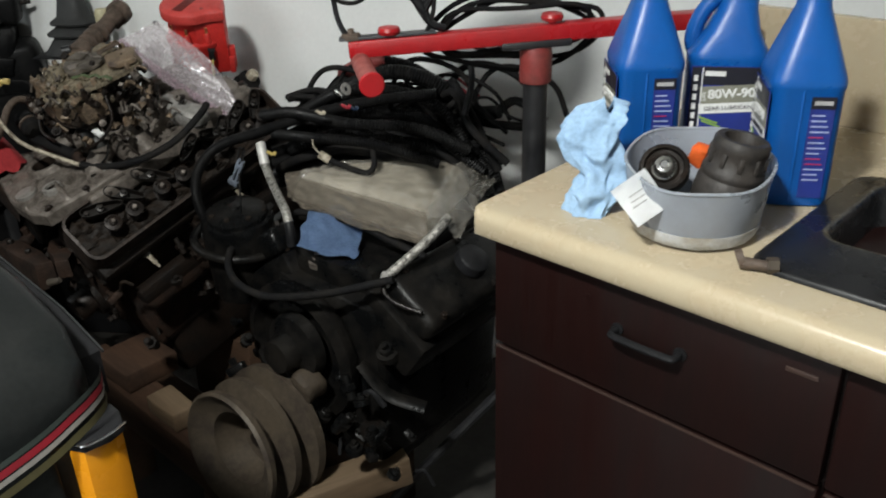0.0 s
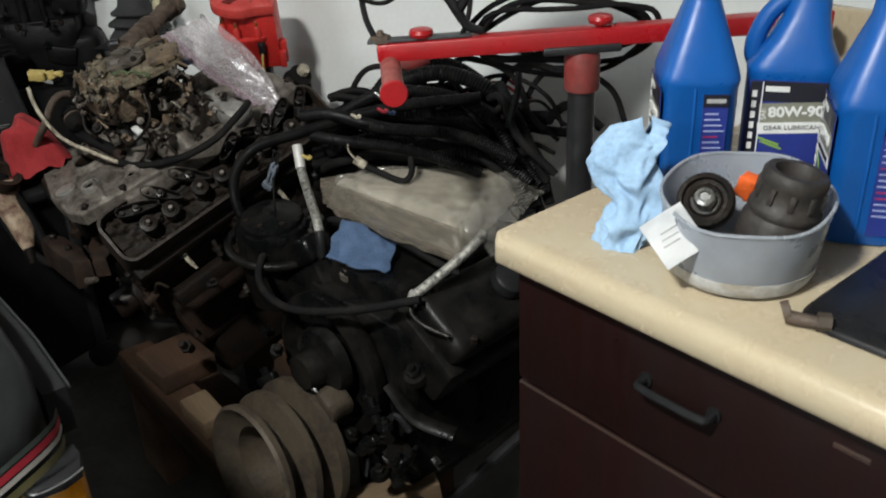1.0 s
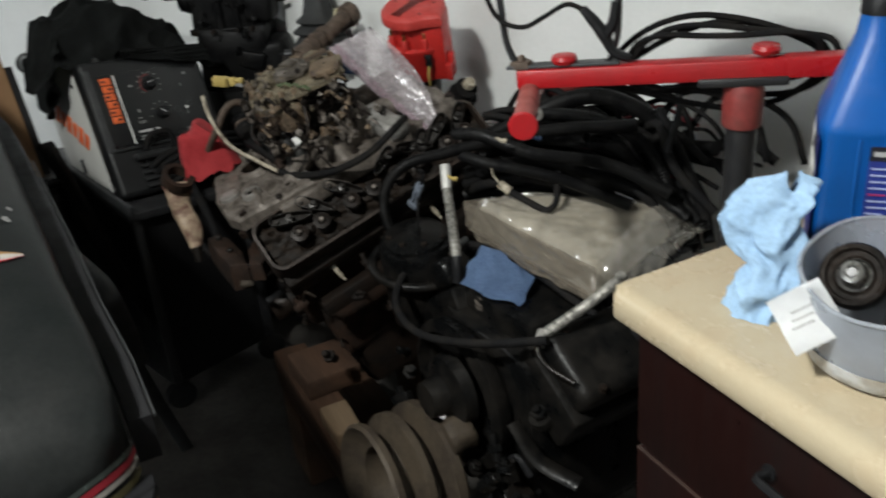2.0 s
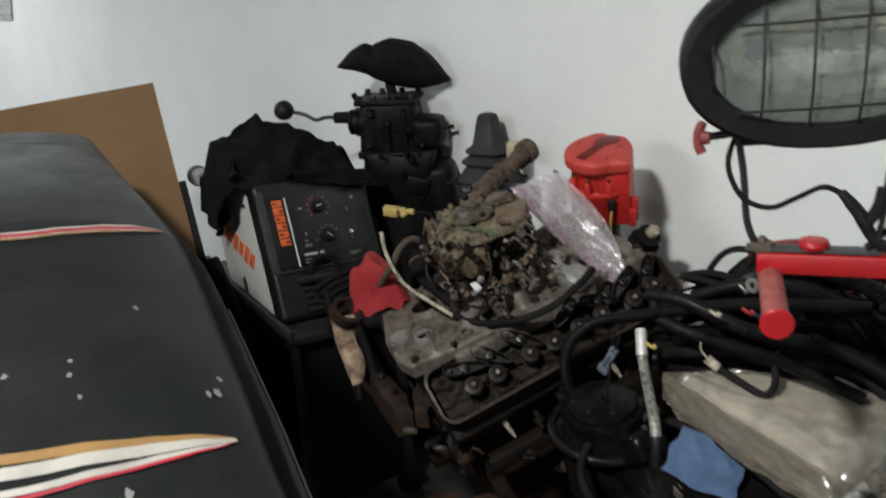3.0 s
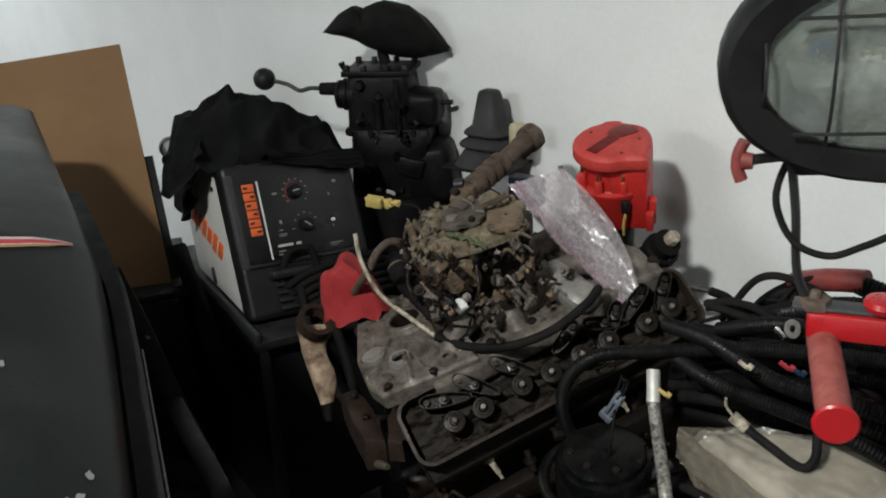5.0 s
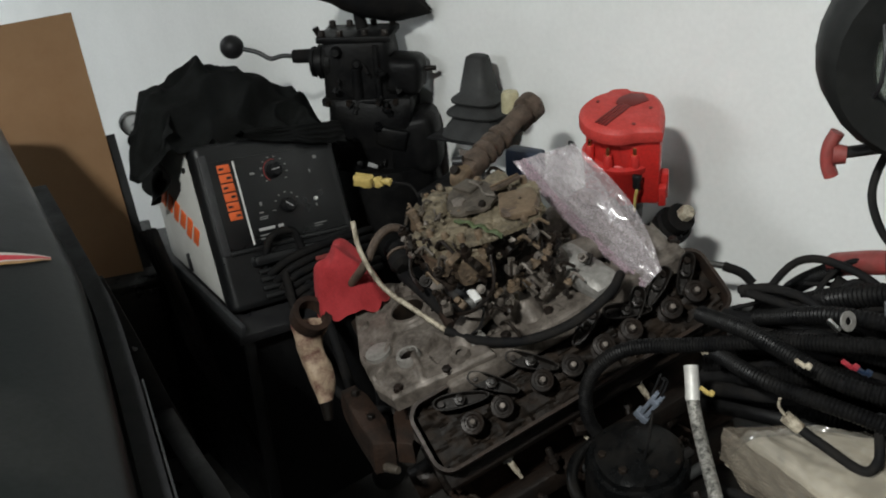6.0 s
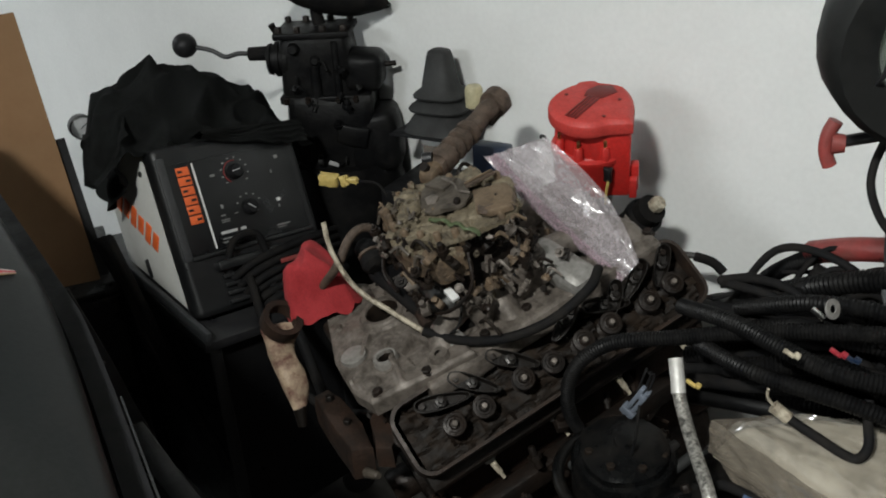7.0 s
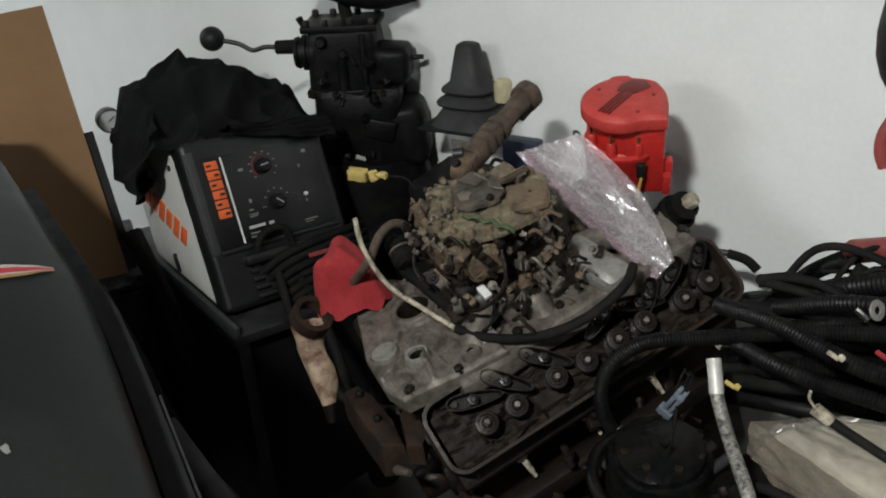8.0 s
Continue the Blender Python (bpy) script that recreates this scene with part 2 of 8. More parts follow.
M_TAN = mat("tan_varnished_zinc", (0.150, 0.104, 0.064), 0.62, 0.15, second=(0.078, 0.055, 0.035), amount=0.5, scale=36, fine=200, bump=0.3)
M_FILTER = mat("oily_brown_rubber", (0.034, 0.028, 0.024), 0.6, second=(0.014, 0.012, 0.011), amount=0.5, scale=30, fine=160, bump=0.3)
M_GREEN = mat("green_residue", (0.05, 0.07, 0.025), 0.7)


def glass(name, colour, rough, alpha):
    m = bpy.data.materials.new(name)
    m.use_nodes = True
    nt = m.node_tree
    b = nt.nodes["Principled BSDF"]
    b.inputs["Base Color"].default_value = (*colour, 1)
    b.inputs["Roughness"].default_value = rough
    b.inputs["Transmission Weight"].default_value = 0.0
    n = nt.nodes.new("ShaderNodeTexNoise")
    n.inputs["Scale"].default_value = 14
    mr = nt.nodes.new("ShaderNodeMapRange")
    mr.inputs["To Min"].default_value, mr.inputs["To Max"].default_value = max(alpha - 0.12, 0), alpha + 0.12
    nt.links.new(n.outputs["Fac"], mr.inputs["Value"])
    nt.links.new(mr.outputs["Result"], b.inputs["Alpha"])
    return m


def polythene(name, colour, cloud, rough):
    """Thin clear film: mostly see-through, slightly cloudy, with a glossy skin."""
    m = bpy.data.materials.new(name)
    m.use_nodes = True
    nt = m.node_tree
    nt.nodes.remove(nt.nodes["Principled BSDF"])
    out = nt.nodes["Material Output"]
    clear, milk, gloss = nt.nodes.new("ShaderNodeBsdfTransparent"), nt.nodes.new("ShaderNodeBsdfDiffuse"), nt.nodes.new("ShaderNodeBsdfGlossy")
    milk.inputs["Color"].default_value = (*colour, 1)
    gloss.inputs["Roughness"].default_value = rough
    n = nt.nodes.new("ShaderNodeTexNoise")
    n.inputs["Scale"].default_value, n.inputs["Detail"].default_value = 26, 4
    mr = nt.nodes.new("ShaderNodeMapRange")
    mr.inputs["From Min"].default_value, mr.inputs["From Max"].default_value = 0.3, 0.7
    mr.inputs["To Min"].default_value, mr.inputs["To Max"].default_value = cloud * 0.6, cloud * 1.4
    nt.links.new(n.outputs["Fac"], mr.inputs["Value"])
    body, skin = nt.nodes.new("ShaderNodeMixShader"), nt.nodes.new("ShaderNodeMixShader")
    skin.inputs[0].default_value = 0.09
    nt.links.new(mr.outputs["Result"], body.inputs[0])
    nt.links.new(clear.outputs[0], body.inputs[1])
    nt.links.new(milk.outputs[0], body.inputs[2])
    nt.links.new(body.outputs[0], skin.inputs[1])
    nt.links.new(gloss.outputs[0], skin.inputs[2])
    nt.links.new(skin.outputs[0], out.inputs["Surface"])
    return m


M_BAG = polythene("clear_polythene", (0.54, 0.485, 0.505), 0.37, 0.19)
M_FILM = polythene("thin_clear_film", (0.54, 0.50, 0.43), 0.16, 0.12)
M_LENS = glass("lamp_glass", (0.30, 0.34, 0.31), 0.08, 0.25)
M_REFLECTOR = mat("dull_reflector", (0.70, 0.74, 0.70), 0.15, 0.9, second=(0.34, 0.37, 0.33), amount=0.6, scale=26, fine=60, bump=0.7)


# ---- mesh helpers ----
def smooth(bm, angle=40):
    lim = math.radians(angle)
    for f in bm.faces:
        f.smooth = True
    for e in bm.edges:
        if len(e.link_faces) == 2 and e.calc_face_angle(0) > lim:
            e.smooth = False


def part(name, bm, material, parent=None, label="", angle=40):
    """Links a bmesh as one mesh object under a thing or a part."""
    bmesh.ops.recalc_face_normals(bm, faces=bm.faces)
    smooth(bm, angle)
    me = bpy.data.meshes.new(name)
    bm.to_mesh(me)
    bm.free()
    me.materials.append(material)
    ob = new(name, me)
    if parent:
        ob.parent = parent
    if label:
        ob["label"] = label
    return ob


def thing(name, m, label, category, group="", kind=""):
    if not isinstance(m, Matrix):
        m = pose(*m)
    ob = new(name)
    ob.empty_display_size = 0.05
    ob.matrix_basis = m
    return tagged(ob, label, category, group, kind)


def solo(name, bm, material, label, category, group="", kind="", angle=40, m=None):
    ob = part(name, bm, material, None, angle=angle)
    if m is not None:
        ob.matrix_basis = m
    return tagged(ob, label, category, group, kind)


def box(bm, centre, size, bevel=0.0, turn=None, seg=2):
    g = bmesh.ops.create_cube(bm, size=1)
    vs = g["verts"]
    m = Matrix.Translation(centre) @ (turn or Matrix.Identity(4)) @ Matrix.Diagonal((*size, 1))
    bmesh.ops.transform(bm, matrix=m, verts=vs)
    if bevel:
        es = list({e for v in vs for e in v.link_edges})
        bmesh.ops.bevel(bm, geom=es, offset=bevel, segments=seg, affect="EDGES", profile=0.5)
    return bm


def rot(rx=0, ry=0, rz=0):
    return pose(0, 0, 0, rx, ry, rz)


def frame_to(d):
    return Vector(d).to_track_quat("Z", "Y").to_matrix().to_4x4()


def lathe(bm, profile, centre=(0, 0, 0), axis=(0, 0, 1), seg=24, squash=1.0):
    """Turns (radius, height) pairs round an axis."""
    m = Matrix.Translation(centre) @ frame_to(axis)
    rings = []
    for r, h in profile:
        if r < 1e-5:
            rings.append([bm.verts.new(m @ Vector((0, 0, h)))])
        else:
            rings.append([bm.verts.new(m @ Vector((r * math.cos(2 * math.pi * k / seg), squash * r * math.sin(2 * math.pi * k / seg), h))) for k in range(seg)])
    for a, b in zip(rings, rings[1:]):
        for k in range(seg):
            l = (k + 1) % seg
            if len(a) == 1 and len(b) == 1:
                continue
            if len(a) == 1:
                bm.faces.new((a[0], b[k], b[l]))
            elif len(b) == 1:
                bm.faces.new((a[k], a[l], b[0]))
            else:
                bm.faces.new((a[k], a[l], b[l], b[k]))
    return bm


def cyl(bm, a, b, r, r2=None, seg=16, bevel=0.0):
    a, b = Vector(a), Vector(b)
    h = (b - a).length
    r2 = r if r2 is None else r2
    if bevel:
        prof = [(0, 0), (r - bevel, 0), (r, bevel), (r2, h - bevel), (r2 - bevel, h), (0, h)]
    else:
        prof = [(0, 0), (r, 0), (r2, h), (0, h)]
    return lathe(bm, prof, a, b - a, seg)


def spline(points, steps=8):
    ps = [Vector(p) for p in points]
    ps = [2 * ps[0] - ps[1], *ps, 2 * ps[-1] - ps[-2]]
    out = []
    for i in range(1, len(ps) - 2):
        for k in range(steps):
            t = k / steps
            a, b, c, d = ps[i - 1 : i + 3]
            out.append(0.5 * (2 * b + (c - a) * t + (2 * a - 5 * b + 4 * c - d) * t * t + (3 * b - a - 3 * c + d) * t ** 3))
    out.append(ps[-2])
    return out


def tube(bm, points, r, seg=10, steps=8, ribs=0.0, r_end=None, flat=1.0):
    """A hose, wire or pipe along a smooth line; ribs: the pitch of its corrugations."""
    line = spline(points, steps)
    if ribs:
        dense, gap = [line[0]], ribs / 2
        for a, b in zip(line, line[1:]):
            n = max(1, int((b - a).length / gap))
            dense += [a.lerp(b, (k + 1) / n) for k in range(n)]
        line = dense
    normal = Vector((0, 0, 1)) if abs((line[1] - line[0]).normalized().z) < 0.9 else Vector((1, 0, 0))
    rings = []
    for i, p in enumerate(line):
        d = (line[min(i + 1, len(line) - 1)] - line[max(i - 1, 0)]).normalized()
        normal = (normal - d * normal.dot(d)).normalized()
        side = d.cross(normal)
        rr = r + ((r_end - r) * i / (len(line) - 1) if r_end is not None else 0)
        if ribs and i % 2:
            rr *= 0.86
        rings.append([bm.verts.new(p + rr * (math.cos(2 * math.pi * k / seg) * normal * flat + math.sin(2 * math.pi * k / seg) * side)) for k in range(seg)])
    for a, b in zip(rings, rings[1:]):
        for k in range(seg):
            bm.faces.new((a[k], a[(k + 1) % seg], b[(k + 1) % seg], b[k]))
    bm.faces.new(rings[0][::-1])
    bm.faces.new(rings[-1])
    return bm


def plate(bm, outline, z0, z1, m=None, bevel=0.0):
    """A plate from an outline in its own plane, between two heights."""
    m = m or Matrix.Identity(4)
    low = [bm.verts.new(m @ Vector((x, y, z0))) for x, y in outline]
    top = [bm.verts.new(m @ Vector((x, y, z1))) for x, y in outline]
    n = len(outline)
    fs = [bm.faces.new(low[::-1]), bm.faces.new(top)]
    for k in range(n):
        bm.faces.new((low[k], low[(k + 1) % n], top[(k + 1) % n], top[k]))
    if bevel:
        bmesh.ops.bevel(bm, geom=list(fs[1].edges), offset=bevel, segments=2, affect="EDGES", profile=0.5)
    return bm


def sheet(bm, nu, nv, place, thick=0.0):
    """A grid of place(u, v) for u, v from 0 to 1, thickened downwards along its normals."""
    grid = [[bm.verts.new(place(i / nu, j / nv)) for j in range(nv + 1)] for i in range(nu + 1)]
    faces = [bm.faces.new((grid[i][j], grid[i + 1][j], grid[i + 1][j + 1], grid[i][j + 1])) for i in range(nu) for j in range(nv)]
    if thick:
        bmesh.ops.solidify(bm, geom=faces, thickness=thick)
    return bm


def rough_up(bm, size, scale, seed=0):
    """Uneven casting or crumple: moves each vertex by noise."""
    off = Vector((seed * 7.3, seed * 3.1, seed * 5.7))
    for v in bm.verts:
        v.co += size * Vector(noise.noise_vector(v.co * scale + off))
    return bm


def cuts(bm, n):
    bmesh.ops.subdivide_edges(bm, edges=bm.edges[:], cuts=n, use_grid_fill=True)
    return bm


B = bmesh.new


def between(table, x):
    """Interpolates (key, value) pairs of rising keys."""
    if x <= table[0][0]:
        return table[0][1]
    for (a, va), (b, vb) in zip(table, table[1:]):
        if x <= b:
            return va + (vb - va) * (x - a) / (b - a)
    return table[-1][1]


def casting(bm, outline, z0, step, rise, seed, n=46):
    """A heightfield inside an outline: bosses, ledges and pits as on a dirty casting."""
    xs, ys = [p[0] for p in outline], [p[1] for p in outline]
    lo, hi = Vector((min(xs), min(ys), 0)), Vector((max(xs), max(ys), 0))

    def inside(x, y):
        hit = False
        for (xa, ya), (xb, yb) in zip(outline, outline[1:] + outline[:1]):
            if (ya > y) != (yb > y) and x < (xb - xa) * (y - ya) / (yb - ya) + xa:
                hit = not hit
        return hit

    def height(x, y):
        q = Vector((x / step, y / step, seed * 3.7))
        near = noise.voronoi(q)[0]
        block = noise.cell(noise.voronoi(q)[1][0] * 9.0)
        boss = max(0.0, 0.32 - near[0]) * 1.6
        return rise * (0.75 * block + boss + 0.25 * noise.noise(q * 3.1)) - rise * 0.5 * max(0.0, 0.12 - (near[1] - near[0])) / 0.12
    ob = {}
    for i in range(n + 1):
        for j in range(n + 1):
            x, y = lo.x + (hi.x - lo.x) * i / n, lo.y + (hi.y - lo.y) * j / n
            if inside(x, y):
                ob[i, j] = bm.verts.new((x, y, z0 + height(x, y)))
    for (i, j), v in list(ob.items()):
        if (i + 1, j) in ob and (i, j + 1) in ob and (i + 1, j + 1) in ob:
            bm.faces.new((v, ob[i + 1, j], ob[i + 1, j + 1], ob[i, j + 1]))
    edge = [e for e in bm.edges if len(e.link_faces) == 1]
    low = bmesh.ops.extrude_edge_only(bm, edges=edge)["geom"]
    for v in low:
        if isinstance(v, bmesh.types.BMVert):
            v.co.z = z0 - rise * 1.3
    return bm


def text(name, body, size, m, material, parent, deep=0.0004, bold=0.0):
    cu = bpy.data.curves.new(name, "FONT")
    cu.body, cu.size, cu.extrude, cu.offset, cu.align_x, cu.align_y = body, size, deep, bold, "CENTER", "CENTER"
    cu.materials.append(material)
    ob = new(name, cu)
    ob.parent = parent
    ob.matrix_basis = m
    return ob


# ---- the room ----
WALL = pose(-1.18, 0.54, 0, 0, 0, 26)


def room_box(name, centre, size, material, label, category):
    bm = box(B(), centre, size)
    return solo(name, bm, material, label, category, kind="structure", m=WALL)


room_box("wall_back", (-1.7, 0.075, 1.3), (11.0, 0.15, 2.6), M_WALL, "white painted wall with faint smudges behind the engines", "wall")
room_box("wall_front", (-1.7, -6.075, 1.3), (11.0, 0.15, 2.6), M_WALL, "plain white painted wall", "wall")
room_box("wall_left", (-7.275, -3.0, 1.3), (0.15, 6.0, 2.6), M_WALL, "plain white painted wall", "wall")
room_box("wall_right", (3.875, -3.0, 1.3), (0.15, 6.0, 2.6), M_WALL, "plain white painted wall", "wall")
room_box("floor", (-1.7, -3.0, -0.05), (11.3, 6.3, 0.1), M_FLOOR, "blotchy concrete garage floor, coloured dark to stand for shade near the ground", "floor")
room_box("ceiling", (-1.7, -3.0, 2.65), (11.3, 6.3, 0.1), M_CEIL, "plain white painted ceiling", "ceiling")

# ---- kitchen cabinet and worktop ----
CAB_L, CAB_F, CAB_TOP, DRAWER_W = 0.02, 0.025, 0.870, 0.466


def cabinet(x0, name="base_cabinet"):
    c = thing(name, (x0, CAB_F, 0), "dark red-brown wooden base cabinet with a drawer over a door", "cabinet", "base cabinets under the worktop")
    bm = box(B(), (DRAWER_W / 2, 0.30, 0.485), (DRAWER_W - 0.002, 0.56, 0.766), 0.002)
    part("body", bm, M_CABINET, c)
    part("toe_kick", box(B(), (DRAWER_W / 2, 0.33, 0.05), (DRAWER_W - 0.004, 0.5, 0.1)), M_CABINET, c)
    for nm, z0, z1 in (("drawer_front", 0.703, 0.866), ("door", 0.106, 0.697)):
        f = part(nm, box(B(), (DRAWER_W / 2, 0.009, (z0 + z1) / 2), (DRAWER_W - 0.006, 0.018, z1 - z0), 0.003), M_CABINET, c)
        if nm == "door":
            part("worn_edge", box(B(), (DRAWER_W / 2, 0.0005, z1 - 0.001), (DRAWER_W - 0.012, 0.004, 0.0020)), M_EDGEWOOD, f, "edge worn to bare wood")
        if nm == "drawer_front":
            zc = 0.800
            bm = tube(B(), [(0.20, 0.0, zc), (0.20, -0.015, zc), (0.208, -0.019, zc), (0.243, -0.020, zc), (0.278, -0.019, zc), (0.286, -0.015, zc), (0.286, 0.0, zc)], 0.0048, 8, 4)
            for x in (0.20, 0.286):
                cyl(bm, (x, 0, zc), (x, -0.003, zc), 0.0085)
            part("handle", bm, M_BLACKPLASTIC, f, "black metal bow handle")
            part("scuff", box(B(), (0.425, -0.0006, 0.835), (0.035, 0.002, 0.006), 0.0008), M_EDGEWOOD, f, "bright scratch")
            part("latch_hole", cyl(B(), (0.155, 0.0003, 0.83), (0.155, -0.0012, 0.83), 0.003), M_CABINET, f)
    return c


first_cabinet = cabinet(CAB_L)
for k in range(1, 4):
    copy_thing(first_cabinet, pose(CAB_L + k * DRAWER_W, CAB_F, 0))


def worktop():
    w = thing("worktop", (0, 0, 0.872), "beige laminate worktop with a rounded front edge", "worktop")
    prof = [(0.004, 0.0), (0.0, 0.006), (0.0, 0.022), (0.003, 0.030), (0.010, 0.0365), (0.02, 0.038), (0.64, 0.038), (0.64, 0.0)]
    bm = B()

    def run(xs, profile):
        rows = [[bm.verts.new((x, max(y, inset), z if x > 0.001 else min(max(z, 0.002), 0.034))) for y, z in profile] for x, inset in xs]
        n = len(profile)
        for a, b in zip(rows, rows[1:]):
            for k in range(n):
                bm.faces.new((a[k], a[(k + 1) % n], b[(k + 1) % n], b[k]))
        bm.faces.new(rows[0])
        bm.faces.new(rows[-1][::-1])

    run([(0.0, 0.014), (0.002, 0.008), (0.006, 0.003), (0.012, 0.0), (0.375, 0.0)], prof)
    run([(0.375, 0.0), (1.02, 0.0)], prof[:6] + [(0.115, 0.038), (0.115, 0.0)])
    run([(1.02, 0.0), (1.9, 0.0)], prof)
    box(bm, (0.6975, 0.525, 0.019), (0.645, 0.23, 0.038))
    part("top", bm, M_LAMINATE, w, angle=50)
    bm = box(B(), (0.95, 0.63, 0.038 + 0.085), (1.9, 0.02, 0.17), 0.003)
    part("upstand", bm, M_LAMINATE, w, "beige laminate upstand")
    return w


worktop()


def sink():
    s = thing("sink", (0.345, 0.0725, 0.910), "black sink with a raised rim set in the worktop", "sink")
    bm = B()

    def ring(x0, x1, y0, y1, z, r=0.03):
        out = []
        for cx, cy, a0 in ((x1 - r, y1 - r, 0), (x0 + r, y1 - r, 90), (x0 + r, y0 + r, 180), (x1 - r, y0 + r, 270)):
            out += [bm.verts.new((cx + r * math.cos(math.radians(a0 + 15 * k)), cy + r * math.sin(math.radians(a0 + 15 * k)), z)) for k in range(7)]
        return out
    rings = [ring(0, 0.69, 0, 0.352, 0.0005), ring(0.001, 0.689, 0.001, 0.351, 0.005), ring(0.006, 0.684, 0.006, 0.346, 0.008), ring(0.030, 0.665, 0.098, 0.330, 0.006), ring(0.034, 0.66, 0.104, 0.326, 0.0095), ring(0.040, 0.655, 0.110, 0.320, 0.0085), ring(0.045, 0.65, 0.114, 0.315, 0.0), ring(0.055, 0.64, 0.124, 0.305, -0.14), ring(0.09, 0.60, 0.15, 0.28, -0.15)]
    for a, q in zip(rings, rings[1:]):
        for k in range(len(a)):
            bm.faces.new((a[k], a[(k + 1) % len(a)], q[(k + 1) % len(a)], q[k]))
    bm.faces.new(rings[-1])
    part("basin", bm, M_SINK, s, angle=60)
    bm = tube(B(), [(0.10, 0.34, 0.006), (0.10, 0.34, 0.06), (0.12, 0.31, 0.085), (0.17, 0.24, 0.08)], 0.011, 10, 5)
    cyl(bm, (0.10, 0.34, 0.006), (0.10, 0.34, 0.02), 0.022)
    part("tap", bm, M_BLACKMETAL, s, "dark metal tap")
    return s


sink()


# ---- blue jugs ----
def front_label(j, hd):
    """The printed front of a gear oil jug: spec band over a navy field, with a marked upright strip."""
    y = -hd - 0.0008
    lab = part("label", box(B(), (0, y, 0.098), (0.108, 0.001, 0.168)), M_LABELN, j, "printed navy, black and white label")
    part("band", box(B(), (0.008, y - 0.0007, 0.166), (0.090, 0.0008, 0.030)), M_LABELB, lab, "black band")
    part("band", box(B(), (0.008, y - 0.0009, 0.136), (0.092, 0.0008, 0.030), 0, rot(0, -5, 0)), mat("silver_olive_print", (0.22, 0.22, 0.17), 0.45, bump=0), lab, "silver band")
    part("band", box(B(), (0.008, y - 0.0010, 0.113), (0.092, 0.0008, 0.017), 0, rot(0, -5, 0)), M_LABELW, lab, "white band")
    text("print", "80W-90", 0.0205, pose(0.008, y - 0.0018, 0.137, 90, -5, 0), M_LABELW, lab, 0.0006, 0.0007)
    text("print", "SAE", 0.010, pose(-0.032, y - 0.0018, 0.131, 90, -95, 0), M_LABELW, lab)
    text("print", "GEAR LUBRICANT", 0.0094, pose(0.008, y - 0.0018, 0.113, 90, -5, 0), M_LABELB, lab)
    part("brand_bar", box(B(), (-0.018, y - 0.0014, 0.170), (0.030, 0.0006, 0.008)), M_LABELW, lab)
    part("strip", box(B(), (-0.045, y - 0.0007, 0.110), (0.014, 0.0008, 0.140)), M_LABELB, lab, "black upright strip")
    for k in range(8):
        part("strip_mark", box(B(), (-0.046, y - 0.0014, 0.050 + 0.016 * k), (0.006, 0.0006, 0.010)), M_LABELW, lab)
    part("rule", box(B(), (-0.0365, y - 0.0012, 0.110), (0.0016, 0.0008, 0.140)), M_LABELW, lab)
    for k in range(2):
        part("flash", box(B(), (-0.022 + 0.004 * k, y - 0.0008, 0.090 - 0.006 * k), (0.03, 0.0008, 0.003), turn=rot(0, 20, 0)), mat("lime_print", (0.25, 0.42, 0.06), 0.5, bump=0), lab)


